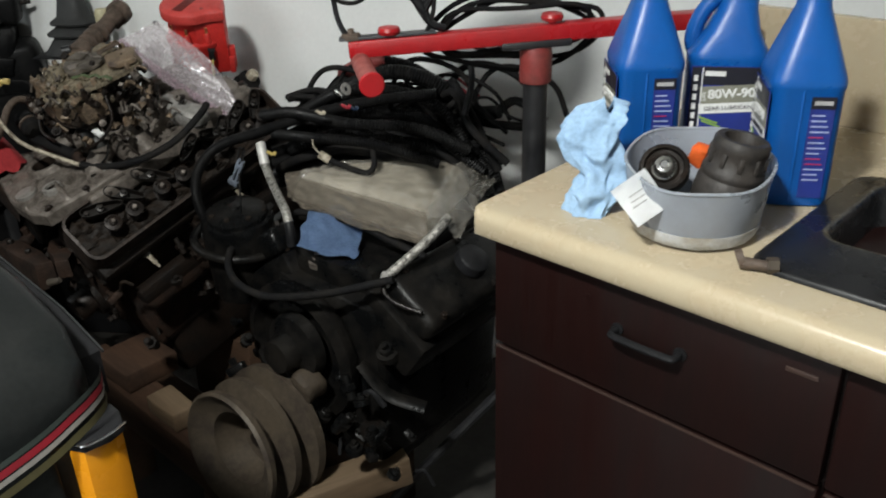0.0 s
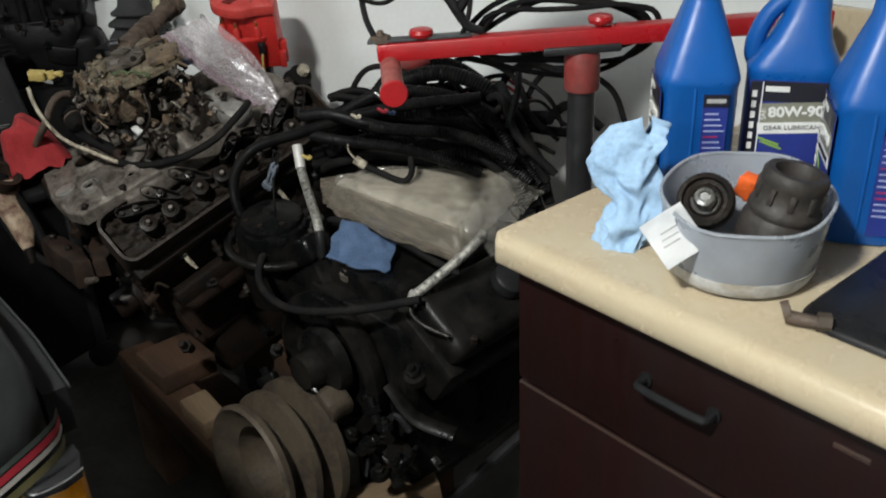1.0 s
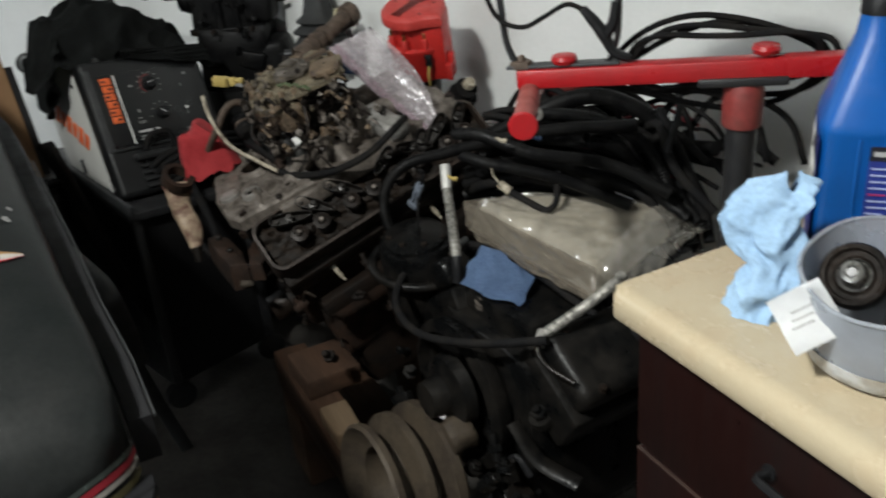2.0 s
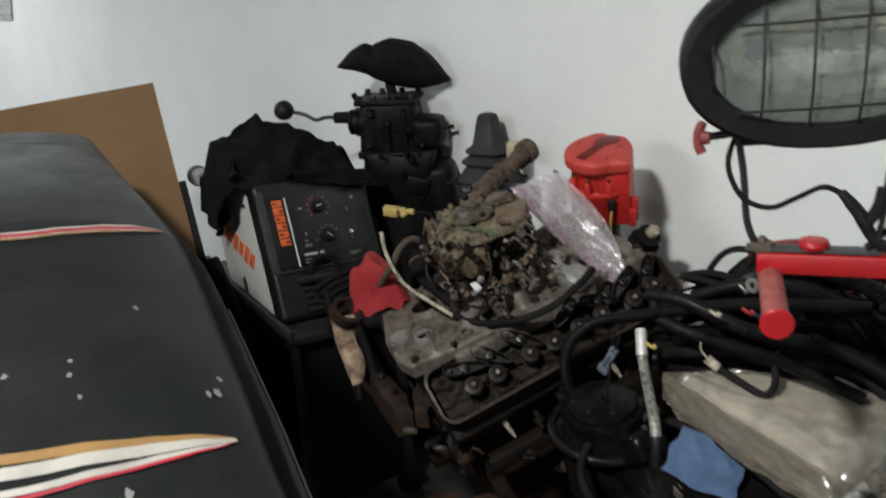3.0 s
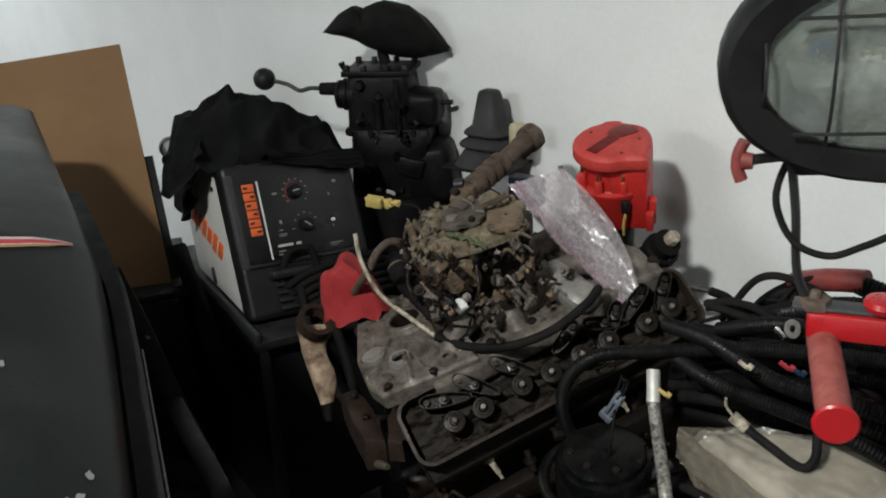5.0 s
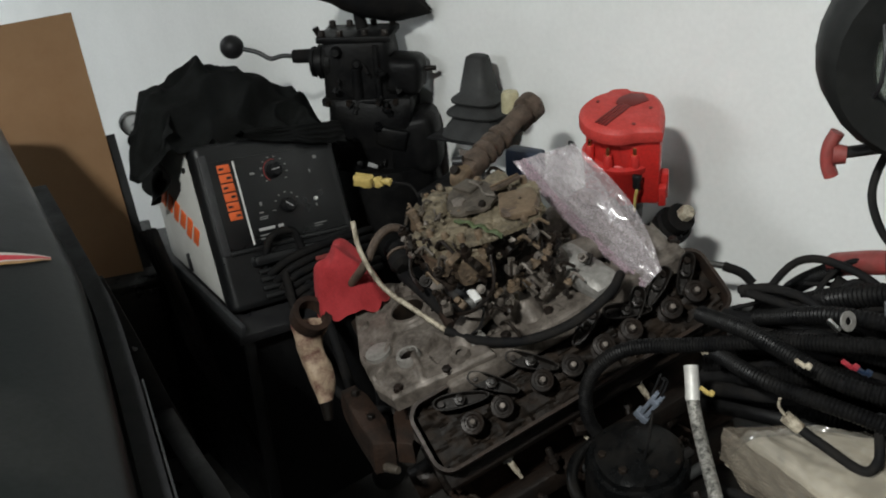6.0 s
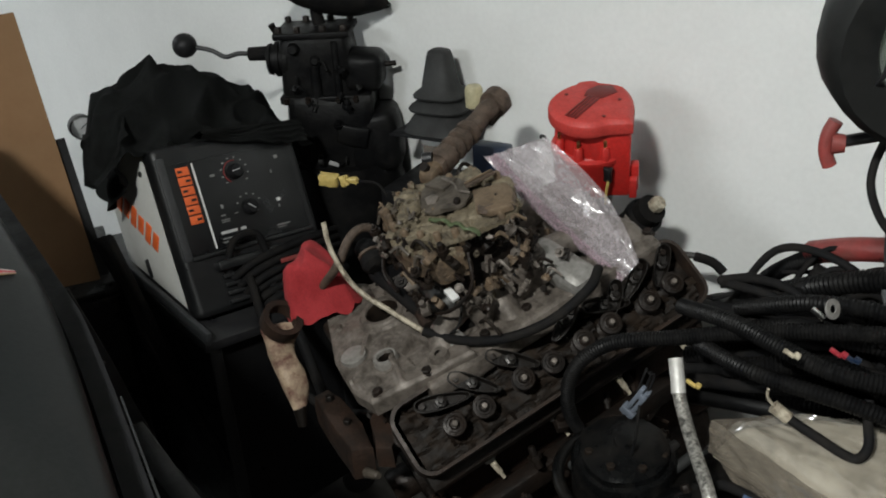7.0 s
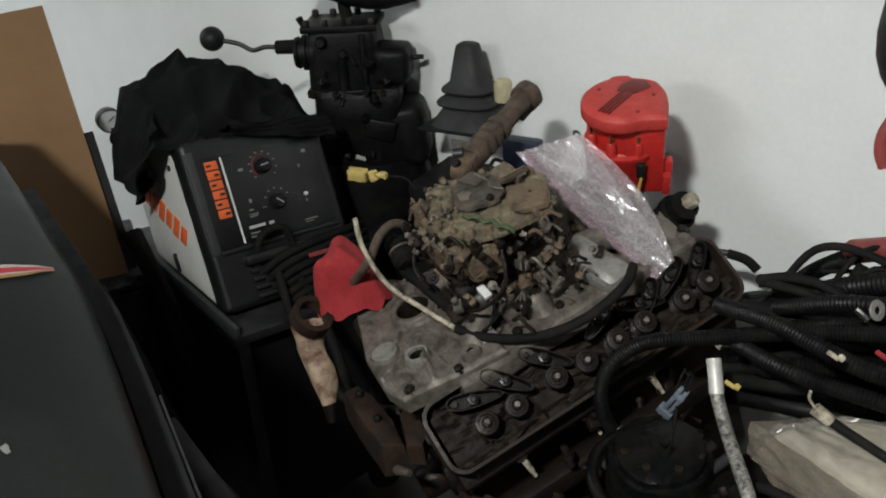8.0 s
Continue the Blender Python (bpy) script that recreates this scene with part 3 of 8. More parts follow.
def jug(m, handle, label):
    j = thing("oil_jug", m, label, "oil jug", "gear oil jugs on the worktop")
    bm = B()
    hw, hd = 0.058, 0.050
    prof = [(0.86, 0.0), (0.95, 0.003), (0.985, 0.010), (1.0, 0.022), (1.0, 0.184), (1.025, 0.188), (1.03, 0.196), (1.0, 0.204), (0.83, 0.234), (0.64, 0.266), (0.45, 0.298), (0.37, 0.312), (0.34, 0.322), (0.33, 0.330)]
    rings = []
    shift = 0.014 if handle else 0.0
    for s, z in prof:
        f = max(0.0, (z - 0.20) / 0.11)
        f = min(f, 1.0)
        e = 2.0 + 3.0 * (1 - f)
        ring = []
        for k in range(32):
            a = 2 * math.pi * k / 32
            c, q = math.cos(a), math.sin(a)
            wx = hw * s * (1 - 0.22 * math.sin(math.pi * min(f, 1)) * (1 if handle else 0))
            x = wx * math.copysign(abs(c) ** (2 / e), c) + shift * f
            y = (hd * s if f < 0.9 else hw * s) * math.copysign(abs(q) ** (2 / e), q)
            ring.append(bm.verts.new((x, y, z)))
        rings.append(ring)
    for a, b in zip(rings, rings[1:]):
        for k in range(32):
            bm.faces.new((a[k], a[(k + 1) % 32], b[(k + 1) % 32], b[k]))
    bm.faces.new(rings[0][::-1])
    bm.faces.new(rings[-1])
    part("body", bm, M_BLUE, j, angle=24)
    part("cap", lathe(B(), [(0, 0), (0.021, 0), (0.021, 0.018), (0.019, 0.021), (0, 0.021)], (shift, 0, 0.324), seg=28), M_BLACKPLASTIC, j, "black screw cap")
    front_label(j, hd)
    if handle:
        bm = tube(B(), [(-0.040, 0, 0.186), (-0.052, 0, 0.205), (-0.050, 0, 0.235), (-0.036, 0, 0.268), (-0.012, 0, 0.292), (0.008, 0, 0.298)], 0.0125, 12, 6)
        part("handle", bm, M_BLUE, j)
    if handle:
        return j
    x = hw + 0.0008
    side = part("side_label", box(B(), (x - 0.0006, 0.0190, 0.098), (0.001, 0.032, 0.160), 0, rot(0, 0, 1.6)), M_LABELN, j, "printed side label")
    part("band", box(B(), (x + 0.0003, 0.0190, 0.169), (0.0010, 0.032, 0.018)), M_LABELB, side)
    part("brand_bar", box(B(), (x + 0.0011, 0.019, 0.169), (0.0006, 0.024, 0.006)), M_GREYPRINT, side)
    for k in range(13):
        w = 0.017 + 0.010 * ((k * 37) % 7) / 7
        part("print_line", box(B(), (x + 0.0009, 0.006 + w / 2, 0.150 - 0.0085 * k), (0.0006, w, 0.0022)), M_LABELR if k in (4, 8, 9) else M_PRINT, side)
    part("seam", tube(B(), [(x, -0.008, 0.012), (x + 0.0006, -0.008, 0.10), (x, -0.008, 0.186)], 0.0022, 8, 5, flat=0.5), M_BLUE, j, "moulded seam")
    return j


S = Matrix.Diagonal((0.90, 0.90, 0.82, 1))
jug(pose(0.094, 0.256, 0.910, 0, 0, -47) @ S, False, "blue plastic gear oil jug turned side-on, conical top")
jug(pose(0.160, 0.360, 0.910, 0, 0, 32) @ S, True, "blue plastic gear oil jug with moulded handle and printed label")
jug(pose(0.290, 0.306, 0.910, 0, 0, -56) @ S, False, "blue plastic gear oil jug beside the sink")


# ---- cut-down plastic tub with parts ----
def tub():
    t = thing("plastic_tub", (0.252, 0.128, 0.9105), "cloudy cut-down plastic tub full of used parts", "tub")
    bm = lathe(B(), [(0, 0.002), (0.066, 0.0), (0.076, 0.004), (0.081, 0.014), (0.088, 0.070), (0.092, 0.098), (0.0895, 0.098), (0.085, 0.070), (0.078, 0.014), (0.072, 0.006), (0, 0.006)], seg=40)
    for v in bm.verts:
        a = math.atan2(v.co.y, v.co.x)
        if v.co.z > 0.06:
            v.co.z += 0.013 * math.cos(a - math.radians(118)) + 0.002 * math.sin(5 * a)
    bmesh.ops.scale(bm, vec=(0.94, 0.94, 0.90), verts=bm.verts)
    part("bowl", bm, M_TUB, t, angle=60)
    bm = tube(B(), [Vector((0.0855 * math.cos(q), 0.0855 * math.sin(q), 0.0885 + 0.0117 * math.cos(q - math.radians(118)) + 0.0018 * math.sin(5 * q))) for q in [2 * math.pi * k / 40 for k in range(41)]], 0.0022, 8, 2)
    part("rim", bm, M_TUB, t, "rough cut rim")
    bm = lathe(B(), [(0.066, 0.0015), (0.0735, 0.005), (0.0775, 0.014), (0.0790, 0.022), (0.0782, 0.022), (0.0765, 0.014), (0.0725, 0.0055)], seg=40)
    rough_up(bm, 0.0006, 60, 4)
    part("dirt_ring", bm, mat("dried_dirt_film", (0.30, 0.27, 0.22), 0.7, second=(0.52, 0.53, 0.54), amount=0.9, scale=40, bump=0.1), t, "dirt dried round the foot")


tub()


def bearing():
    b = thing("hub_bearing", pose(0.216, 0.112, 0.982, 46, 30, 0) @ Matrix.Scale(0.70, 4), "dark greasy bearing with a bright steel hub in the tub", "bearing")
    part("ring", lathe(B(), [(0.022, -0.012), (0.038, -0.012), (0.043, -0.006), (0.043, 0.012), (0.040, 0.018), (0.034, 0.020), (0.032, 0.012), (0.026, 0.010), (0.022, 0.014), (0.022, -0.012)], seg=36), M_IRON, b)
    part("hub", lathe(B(), [(0.006, 0.006), (0.006, 0.034), (0.009, 0.037), (0.014, 0.035), (0.017, 0.022), (0.018, 0.012), (0.022, 0.010), (0.022, -0.010), (0, -0.010), (0, 0.006), (0.006, 0.006)], seg=28), M_STEEL, b, "bright steel hub with a dark bore")
    # Black disc closes the bore and stands for the darkness inside it.
    part("bore", lathe(B(), [(0, 0.0340), (0.0058, 0.0340)], seg=20), M_BLACKMETAL, b)


bearing()
solo("orange_cap", rough_up(cuts(box(B(), (0, 0, 0), (0.024, 0.026, 0.034), 0.006), 1), 0.003, 60), mat("orange_plastic", (0.75, 0.12, 0.02), 0.45), "small orange plastic cap in the tub", "plastic cap", m=pose(0.239, 0.151, 0.996, 10, 20, 15) @ Matrix.Scale(0.8, 4))


def filter_can():
    lean = frame_to((0.16, 0.10, 1.0))
    f = thing("oil_filter", Matrix.Translation((0.284, 0.127, 0.938)) @ lean @ Matrix.Scale(0.86, 4), "greasy brown-black tapered filter standing in the tub", "oil filter")
    part("can", rough_up(lathe(B(), [(0, 0.0), (0.040, 0.0), (0.0455, 0.004), (0.046, 0.030), (0.0445, 0.050), (0.042, 0.056), (0.0405, 0.060)], seg=40), 0.0008, 40, 3), M_FILTER, f)
    part("collar", rough_up(lathe(B(), [(0.0405, 0.058), (0.0425, 0.062), (0.0415, 0.070), (0.038, 0.074), (0.036, 0.094), (0.0375, 0.097), (0.0375, 0.108), (0.034, 0.113), (0.026, 0.113), (0.024, 0.106), (0.022, 0.094), (0, 0.092)], seg=40), 0.0008, 50, 5), M_FILTER, f, "dark rubber collar with an open mouth")
    for k in range(10):
        a = 2 * math.pi * k / 10
        part("lug", box(B(), (0.0375 * math.cos(a), 0.0375 * math.sin(a), 0.086), (0.005, 0.007, 0.020), 0.0015, rot(0, 0, math.degrees(a))), M_FILTER, f)


filter_can()


def tag():
    def leaf(u, v):
        return Vector(((u - 0.5) * 0.048, (v - 0.5) * 0.052, 0.006 * math.sin(2.6 * u + 1.2) + 0.0035 * math.sin(6 * v + 2 * u) + 0.002 * noise.noise(Vector((u * 6, v * 6, 3)))))
    right, face = Vector((0.87, 0.49, 0)), Vector((0.44, -0.72, 0.54)).normalized()
    right = (right - face * right.dot(face)).normalized()
    at = Matrix.Translation((0.229, 0.040, 0.972)) @ Matrix((right, face.cross(right), face)).transposed().to_4x4() @ rot(0, 0, 41)
    t = thing("paper_tag", at, "creased white paper tag with faded print on the tub", "paper tag")
    part("sheet", sheet(B(), 12, 12, leaf, 0.0006), mat("white_paper", (0.86, 0.87, 0.88), 0.7, second=(0.80, 0.81, 0.83), amount=0.3, scale=40, bump=0.05), t)
    for k in range(3):
        def bar(u, v, k=k):
            p = leaf(0.28 + 0.40 * u - 0.05 * k, 0.64 - 0.13 * k + 0.035 * v)
            p.z += 0.0012
            return p
        part("print_line", sheet(B(), 8, 1, bar), M_GREYPRINT, t)


tag()


def crumple(name, m, size, folds, material, label, category, seed, thick=0.0012, n=28):
    """A cloth gathered into folds: u across, v up."""
    def place(u, v):
        x, y = (u - 0.5) * size[0], (v - 0.5) * size[1]
        p = Vector((x, y, 0))
        p.z = size[2] * (noise.noise(Vector((u * folds, v * folds * 0.7, seed))) + 0.5 * noise.noise(Vector((u * folds * 2.3, v * folds * 1.9, seed + 5))))
        p.x += 0.12 * size[0] * noise.noise(Vector((u * 3, v * 3, seed + 9)))
        p.y += 0.12 * size[1] * noise.noise(Vector((u * 3, v * 3, seed + 13)))
        return p
    return solo(name, sheet(B(), n, n, place, thick), material, label, category, m=m, angle=80)


def glove_rag():
    right, away = Vector((0.79, 0.61, 0)), Vector((-0.61, 0.79, 0))

    shape = ((-0.004, 0.027), (0.004, 0.034), (0.008, 0.028), (-0.009, 0.034), (-0.002, 0.031), (0.014, 0.027))

    def place(u, v):
        a = 2 * math.pi * u
        f = v * 5
        i = min(int(f), 4)
        g = f - i
        g = g * g * (3 - 2 * g)
        mid, half = (shape[i][n] + (shape[i + 1][n] - shape[i][n]) * g for n in (0, 1))
        fold = 1 + 0.16 * math.sin(3 * a + 6 * v) + 0.10 * math.sin(5 * a - 9 * v + 1) + 0.26 * noise.noise(Vector((math.cos(a) * 1.1, math.sin(a) * 1.1, v * 5))) + 0.60 * (0.3 - abs(noise.noise(Vector((math.cos(a) * 1.5 + v, math.sin(a) * 1.5 - v, v * 4.5))))) + 0.16 * (0.3 - abs(noise.noise(Vector((math.cos(a) * 3.5 - 2 * v, math.sin(a) * 3.5, v * 6 + 7)))))
        half *= fold * (1.0 if v < 0.94 else max(0.25, 1 - (v - 0.94) / 0.06))
        z = 0.160 * v + 0.012 * math.sin(2 * a + 1) * v
        return right * (mid + half * math.cos(a)) + away * (0.030 * v + half * 0.6 * math.sin(a)) + Vector((0, 0, max(z, 0.0)))
    bm = sheet(B(), 80, 56, place)
    bmesh.ops.remove_doubles(bm, verts=bm.verts[:], dist=0.0004)
    solo("blue_rag", bm, M_NITRILE, "crumpled light blue rag standing against a blue jug", "rag", m=pose(0.134, 0.088, 0.9105) @ Matrix.Diagonal((1, 1, 0.84, 1)), angle=80)


glove_rag()


def small_fitting():
    f = thing("pipe_fitting", pose(0.362, 0.070, 0.9105, 0, 0, 20), "small tarnished brass pipe fitting on the worktop", "fitting")
    bm = cyl(B(), (-0.016, 0, 0.008), (0.016, 0, 0.008), 0.007, 0.006, 10, 0.001)
    part("barrel", bm, M_SHAFT, f)
    part("nut", cyl(B(), (0.010, 0, 0.009), (0.022, 0.003, 0.009), 0.0095, seg=6), M_PULLEY, f)
    part("ring", lathe(B(), [(0.005, -0.004), (0.011, -0.004), (0.011, 0.004), (0.005, 0.004), (0.005, -0.004)], (-0.018, 0.004, 0.011), (1, 0.3, 0.4), 12), M_SHAFT, f)


small_fitting()


def brush_and_bottle():
    b = thing("scrub_brush", pose(0.46, 0.50, 0.915, 0, 0, 10), "blue bristle scrub brush behind the jugs", "brush")
    part("back", box(B(), (0, 0, 0.012), (0.05, 0.11, 0.022), 0.008), M_BLUEPAINT, b)
    bm = B()
    for i in range(9):
        for k in range(18):
            x, y = -0.02 + 0.005 * i, -0.05 + 0.0059 * k
            cyl(bm, (x, y, 0.02), (x + 0.01 * noise.noise((x * 90, y * 90, 1)), y + 0.01 * noise.noise((x * 90, y * 90, 4)), 0.11), 0.0016, seg=4)
    part("bristles", bm, M_BLUERAG, b)
    s = thing("soap_bottle", (0.62, 0.52, 0.915), "clear bottle of pink soap by the sink", "bottle")
    part("body", lathe(B(), [(0, 0), (0.03, 0), (0.033, 0.005), (0.033, 0.11), (0.02, 0.135), (0.012, 0.14), (0.012, 0.155), (0, 0.155)], seg=24), mat("pink_soap", (0.75, 0.40, 0.36), 0.25), s)
    part("cap", cyl(B(), (0, 0, 0.155), (0, 0, 0.175), 0.014), M_LABELW, s)


brush_and_bottle()

# ---- work light stand ----
BAR_A, BAR_B = Vector((-0.335, 0.100, 1.047)), Vector((0.10, 0.560, 1.076))
BAR_D = (BAR_B - BAR_A).normalized()
BAR_N = Vector((BAR_D.y, -BAR_D.x, 0)).normalized()


def bar_turn():
    return Matrix((BAR_D, -BAR_N, BAR_D.cross(-BAR_N))).transposed().to_4x4()


def light_stand():
    foot = Vector((-0.138, 0.318, 0))
    s = thing("work_light_stand", Matrix.Translation(foot), "black and red tripod work light stand with a halogen lamp head", "work light")

    def L(p):
        return Vector(p) - foot
    part("post", cyl(B(), (0, 0, 0.12), (0, 0, 1.0), 0.020, seg=24), M_BLACKMETAL, s, "black steel tube post")
    part("collar", lathe(B(), [(0.0205, 0.985), (0.025, 0.985), (0.026, 0.99), (0.026, 1.032), (0.023, 1.044), (0.014, 1.05), (0, 1.05)], seg=24), M_REDDARK, s, "red plastic collar")
    part("clamp", box(B(), L(BAR_A.lerp(BAR_B, 0.46)) + Vector((0, 0, -0.012)), (0.11, 0.036, 0.012), 0.003, bar_turn()), M_BLACKMETAL, s)
    for k in range(3):
        a = math.radians(100 + 120 * k)
        bm = tube(B(), [(0.02 * math.cos(a), 0.02 * math.sin(a), 0.42), (0.2 * math.cos(a), 0.2 * math.sin(a), 0.2), (0.34 * math.cos(a), 0.34 * math.sin(a), 0.012)], 0.010, 8, 4)
        part("leg", bm, M_BLACKMETAL, s)
    mid = L((BAR_A + BAR_B) / 2)
    bar = part("crossbar", box(B(), mid + Vector((0, 0, 0.003)), ((BAR_B - BAR_A).length, 0.030, 0.026), 0.003, bar_turn()), M_RED, s, "red painted square steel crossbar")
    for f in (0.10, 0.50, 0.93):
        p = L(BAR_A.lerp(BAR_B, f)) + Vector((0, 0, 0.016))
        part("knob", lathe(B(), [(0, 0), (0.006, 0), (0.006, 0.004), (0.016, 0.005), (0.018, 0.010), (0.016, 0.015), (0.009, 0.017), (0, 0.017)], p, seg=20), M_RED, bar, "red plastic knob")
    p = L(BAR_A) + BAR_D * 0.016
    nut = part("bolt", cyl(B(), p + Vector((-0.008, -0.008, 0.016)), p + Vector((-0.008, -0.008, 0.026)), 0.0165, 0.0150, 6, 0.001), M_SHAFT, bar, "rusty hexagon nut")
    part("stud", cyl(B(), p + Vector((-0.008, -0.008, 0.024)), p + Vector((-0.008, -0.008, 0.033)), 0.006, 0.005, 10, 0.001), M_SHAFT, nut)
    a, b = p + Vector((0, 0, -0.016)), L((-0.205, 0.026, 1.033))
    part("grip_tube", cyl(B(), a, b, 0.0148, seg=20), M_REDFADED, bar, "dull red round tube")
    part("end_cap", cyl(B(), b, b + (b - a).normalized() * 0.006, 0.0185, seg=24, bevel=0.002), M_RED, bar, "bright red end cap")

    # lamp head
    turn = rot(0, 0, 14) @ bar_turn() @ rot(8, 0, 0)
    c = L((-0.375, 0.098, 1.19)) + BAR_D * 0.088 + Vector((0, 0, 0.112))
    m = Matrix.Translation(c) @ turn @ Matrix.Diagonal((1, -1, 1, 1))
    hw, hh = 0.165, 0.105

    def oval(w, h, n=40, e=2.15):
        out = []
        for k in range(n):
            t = 2 * math.pi * k / n
            cs, sn = math.cos(t), math.sin(t)
            z = h * math.copysign(abs(sn) ** (2 / e), sn)
            out.append((w * math.copysign(abs(cs) ** (2 / e), cs), z))
        return out

    def rings_mesh(spec):
        bm = B()
        rr = [[bm.verts.new(m @ Vector((x, y, z))) for x, z in oval(w, h)] for w, h, y in spec]
        for q, r in zip(rr, rr[1:]):
            for k in range(40):
                bm.faces.new((q[k], q[(k + 1) % 40], r[(k + 1) % 40], r[k]))
        return bm, rr
    bm, rr = rings_mesh([(hw - 0.036, hh - 0.030, 0.046), (hw - 0.032, hh - 0.027, 0.056), (hw - 0.006, hh - 0.006, 0.058), (hw, hh, 0.050), (hw, hh, 0.020), (hw - 0.01, hh - 0.01, -0.005), (hw - 0.05, hh - 0.035, -0.05), (hw - 0.09, hh - 0.06, -0.062)])
    bm.faces.new(rr[-1][::-1])
    head = part("lamp_head", bm, M_LAMPBLACK, s, "black oval lamp housing", 55)
    bm, rr = rings_mesh([(hw - 0.034, hh - 0.028, 0.044), (hw - 0.055, hh - 0.045, 0.012), (hw - 0.09, hh - 0.07, -0.004)])
    bm.faces.new(rr[-1])
    part("reflector", bm, M_REFLECTOR, head, "dull dimpled reflector")
    bm, rr = rings_mesh([(hw - 0.034, hh - 0.028, 0.049), (hw - 0.07, hh - 0.055, 0.056)])
    bm.faces.new(rr[-1])
    part("glass", bm, M_LENS, head, "dusty lamp glass")
    for k in range(-3, 3):
        x = k * 0.052 + 0.026
        h = (hh - 0.026) * max(0.0, 1 - abs(x / (hw - 0.030)) ** 2.4) ** (1 / 2.4)
        part("guard_wire", tube(B(), [m @ Vector((x, 0.054, -h)), m @ Vector((x, 0.066, -h * 0.5)), m @ Vector((x, 0.068, 0)), m @ Vector((x, 0.066, h * 0.5)), m @ Vector((x, 0.054, h))], 0.0017, 6, 4), M_BLACKMETAL, head)
    part("guard_wire", tube(B(), [m @ Vector((x, 0.056 + 0.012 * (1 - (x / hw) ** 2), 0.048)) for x in (-0.108, -0.06, 0.0, 0.06, 0.108)], 0.0016, 6, 5), M_BLACKMETAL, head)
    part("guard_wire", tube(B(), [m @ Vector((x, 0.056 + 0.012 * (1 - (x / hw) ** 2), -0.050)) for x in (-0.106, -0.06, 0.0, 0.06, 0.106)], 0.0016, 6, 5), M_BLACKMETAL, head)
    part("base_plate", box(B(), m @ Vector((-0.008, 0.01, -hh + 0.015)), (0.178, 0.056, 0.026), 0.005, turn), M_LAMPBLACK, head)
    for sx in (-1, 1):
        q = m @ Vector((sx * 0.060, 0.0, -hh + 0.010))
        out = L(BAR_A + BAR_D * (0.061 + sx * (0.127 if sx > 0 else 0.133)))
        out.z = 1.205 + 0.004 * sx
        part("knob_bolt", cyl(B(), q, out, 0.0050, seg=12), M_BLACKMETAL, head)
        bm = B()
        grip = spline([out + Vector((0, 0, dz)) + BAR_D * sx * dx for dz, dx in ((-0.019, -0.001), (-0.009, 0.003), (0.0, 0.004), (0.009, 0.003), (0.019, -0.001))], 4)
        tube(bm, grip, 0.0062, 10, 2, flat=0.9)
        cyl(bm, out - BAR_D * sx * 0.010, out, 0.0075, 0.009, 12)
        part("wing_knob", bm, M_REDDARK, head, "red plastic wing knob")
    for sx in (-1, 1):
        q = L(BAR_A + BAR_D * (0.061 + sx * (0.079 if sx > 0 else 0.090))) + Vector((0, 0, 1.205 - BAR_A.z))
        e = L(BAR_A + BAR_D * (0.061 + sx * 0.066)) + Vector((0, 0, 0.016))
        part("yoke_leg", tube(B(), [q, q.lerp(e, 0.35), q.lerp(e, 0.75) + BAR_D * sx * 0.003, e - BAR_D * sx * 0.006], 0.0052, 8, 5, flat=0.4), M_BLACKMETAL, head, "flat black steel yoke leg")
    part("yoke_foot", box(B(), L(BAR_A + BAR_D * 0.061) + Vector((0, 0, 0.019)), (0.150, 0.022, 0.004), 0.001, bar_turn()), M_STRAP, head, "worn steel foot of the yoke")

    # lamp cable with its moulded plug
    def on_bar(along, z, off=0.0):
        p = L(BAR_A + BAR_D * along) + BAR_N * off
        p.z = z
        return p
    part("lamp_cable", tube(B(), [on_bar(-0.024, 1.226, -0.01), on_bar(-0.038, 1.185), on_bar(-0.036, 1.159, 0.008), on_bar(-0.018, 1.130, 0.010), on_bar(0.012, 1.121, 0.010), on_bar(0.040, 1.134, 0.008), on_bar(0.068, 1.148, 0.004), on_bar(0.090, 1.140)], 0.0034, 10, 8), M_RUBBER, s, "black rubber lamp cable")
    bm = tube(B(), [on_bar(0.088, 1.142), on_bar(0.102, 1.126), on_bar(0.118, 1.104)], 0.007, 12, 5, r_end=0.013, flat=0.7)
    tube(bm, [on_bar(0.118, 1.106), on_bar(0.128, 1.125), on_bar(0.131, 1.150)], 0.010, 10, 5, r_end=0.007, flat=0.8)
    tube(bm, [on_bar(0.116, 1.106), on_bar(0.128, 1.086), on_bar(0.150, 1.076)], 0.012, 10, 5, r_end=0.008, flat=0.7)
    part("cable_plug", rough_up(bm, 0.0015, 60, 2), M_BLACKPLASTIC, s, "black moulded cable plug")
    for k in range(4):
        r = 0.036 + 0.010 * (k % 3)
        base = on_bar(0.265 + 0.012 * math.sin(2.1 * k), 1.060 + 0.006 * math.cos(1.7 * k), -0.030 - 0.010 * k)
        pts = []
        for i in range(15):
            t = 2 * math.pi * i / 14
            pts.append(base + BAR_D * ((r + 0.085) * math.cos(t)) + Vector((0, 0, r * 1.05 * math.sin(t) + 0.008 * math.sin(3 * t + k))) + BAR_N * 0.010 * math.sin(2 * t + k))
        part("cable_coil", tube(B(), pts, 0.0042, 8, 3), M_RUBBER, s, "coil of black cable hung on the crossbar")


light_stand()


# ---- engines ----
def bolts(bm, spots, r=0.008, h=0.008, up=(0, 0, 1)):
    for p in spots:
        lathe(bm, [(0, h), (r * 0.8, h), (r, h * 0.8), (r, 0), (r * 1.35, 0), (r * 1.35, -0.002), (0, -0.002)], p, up, 6)
    return bm


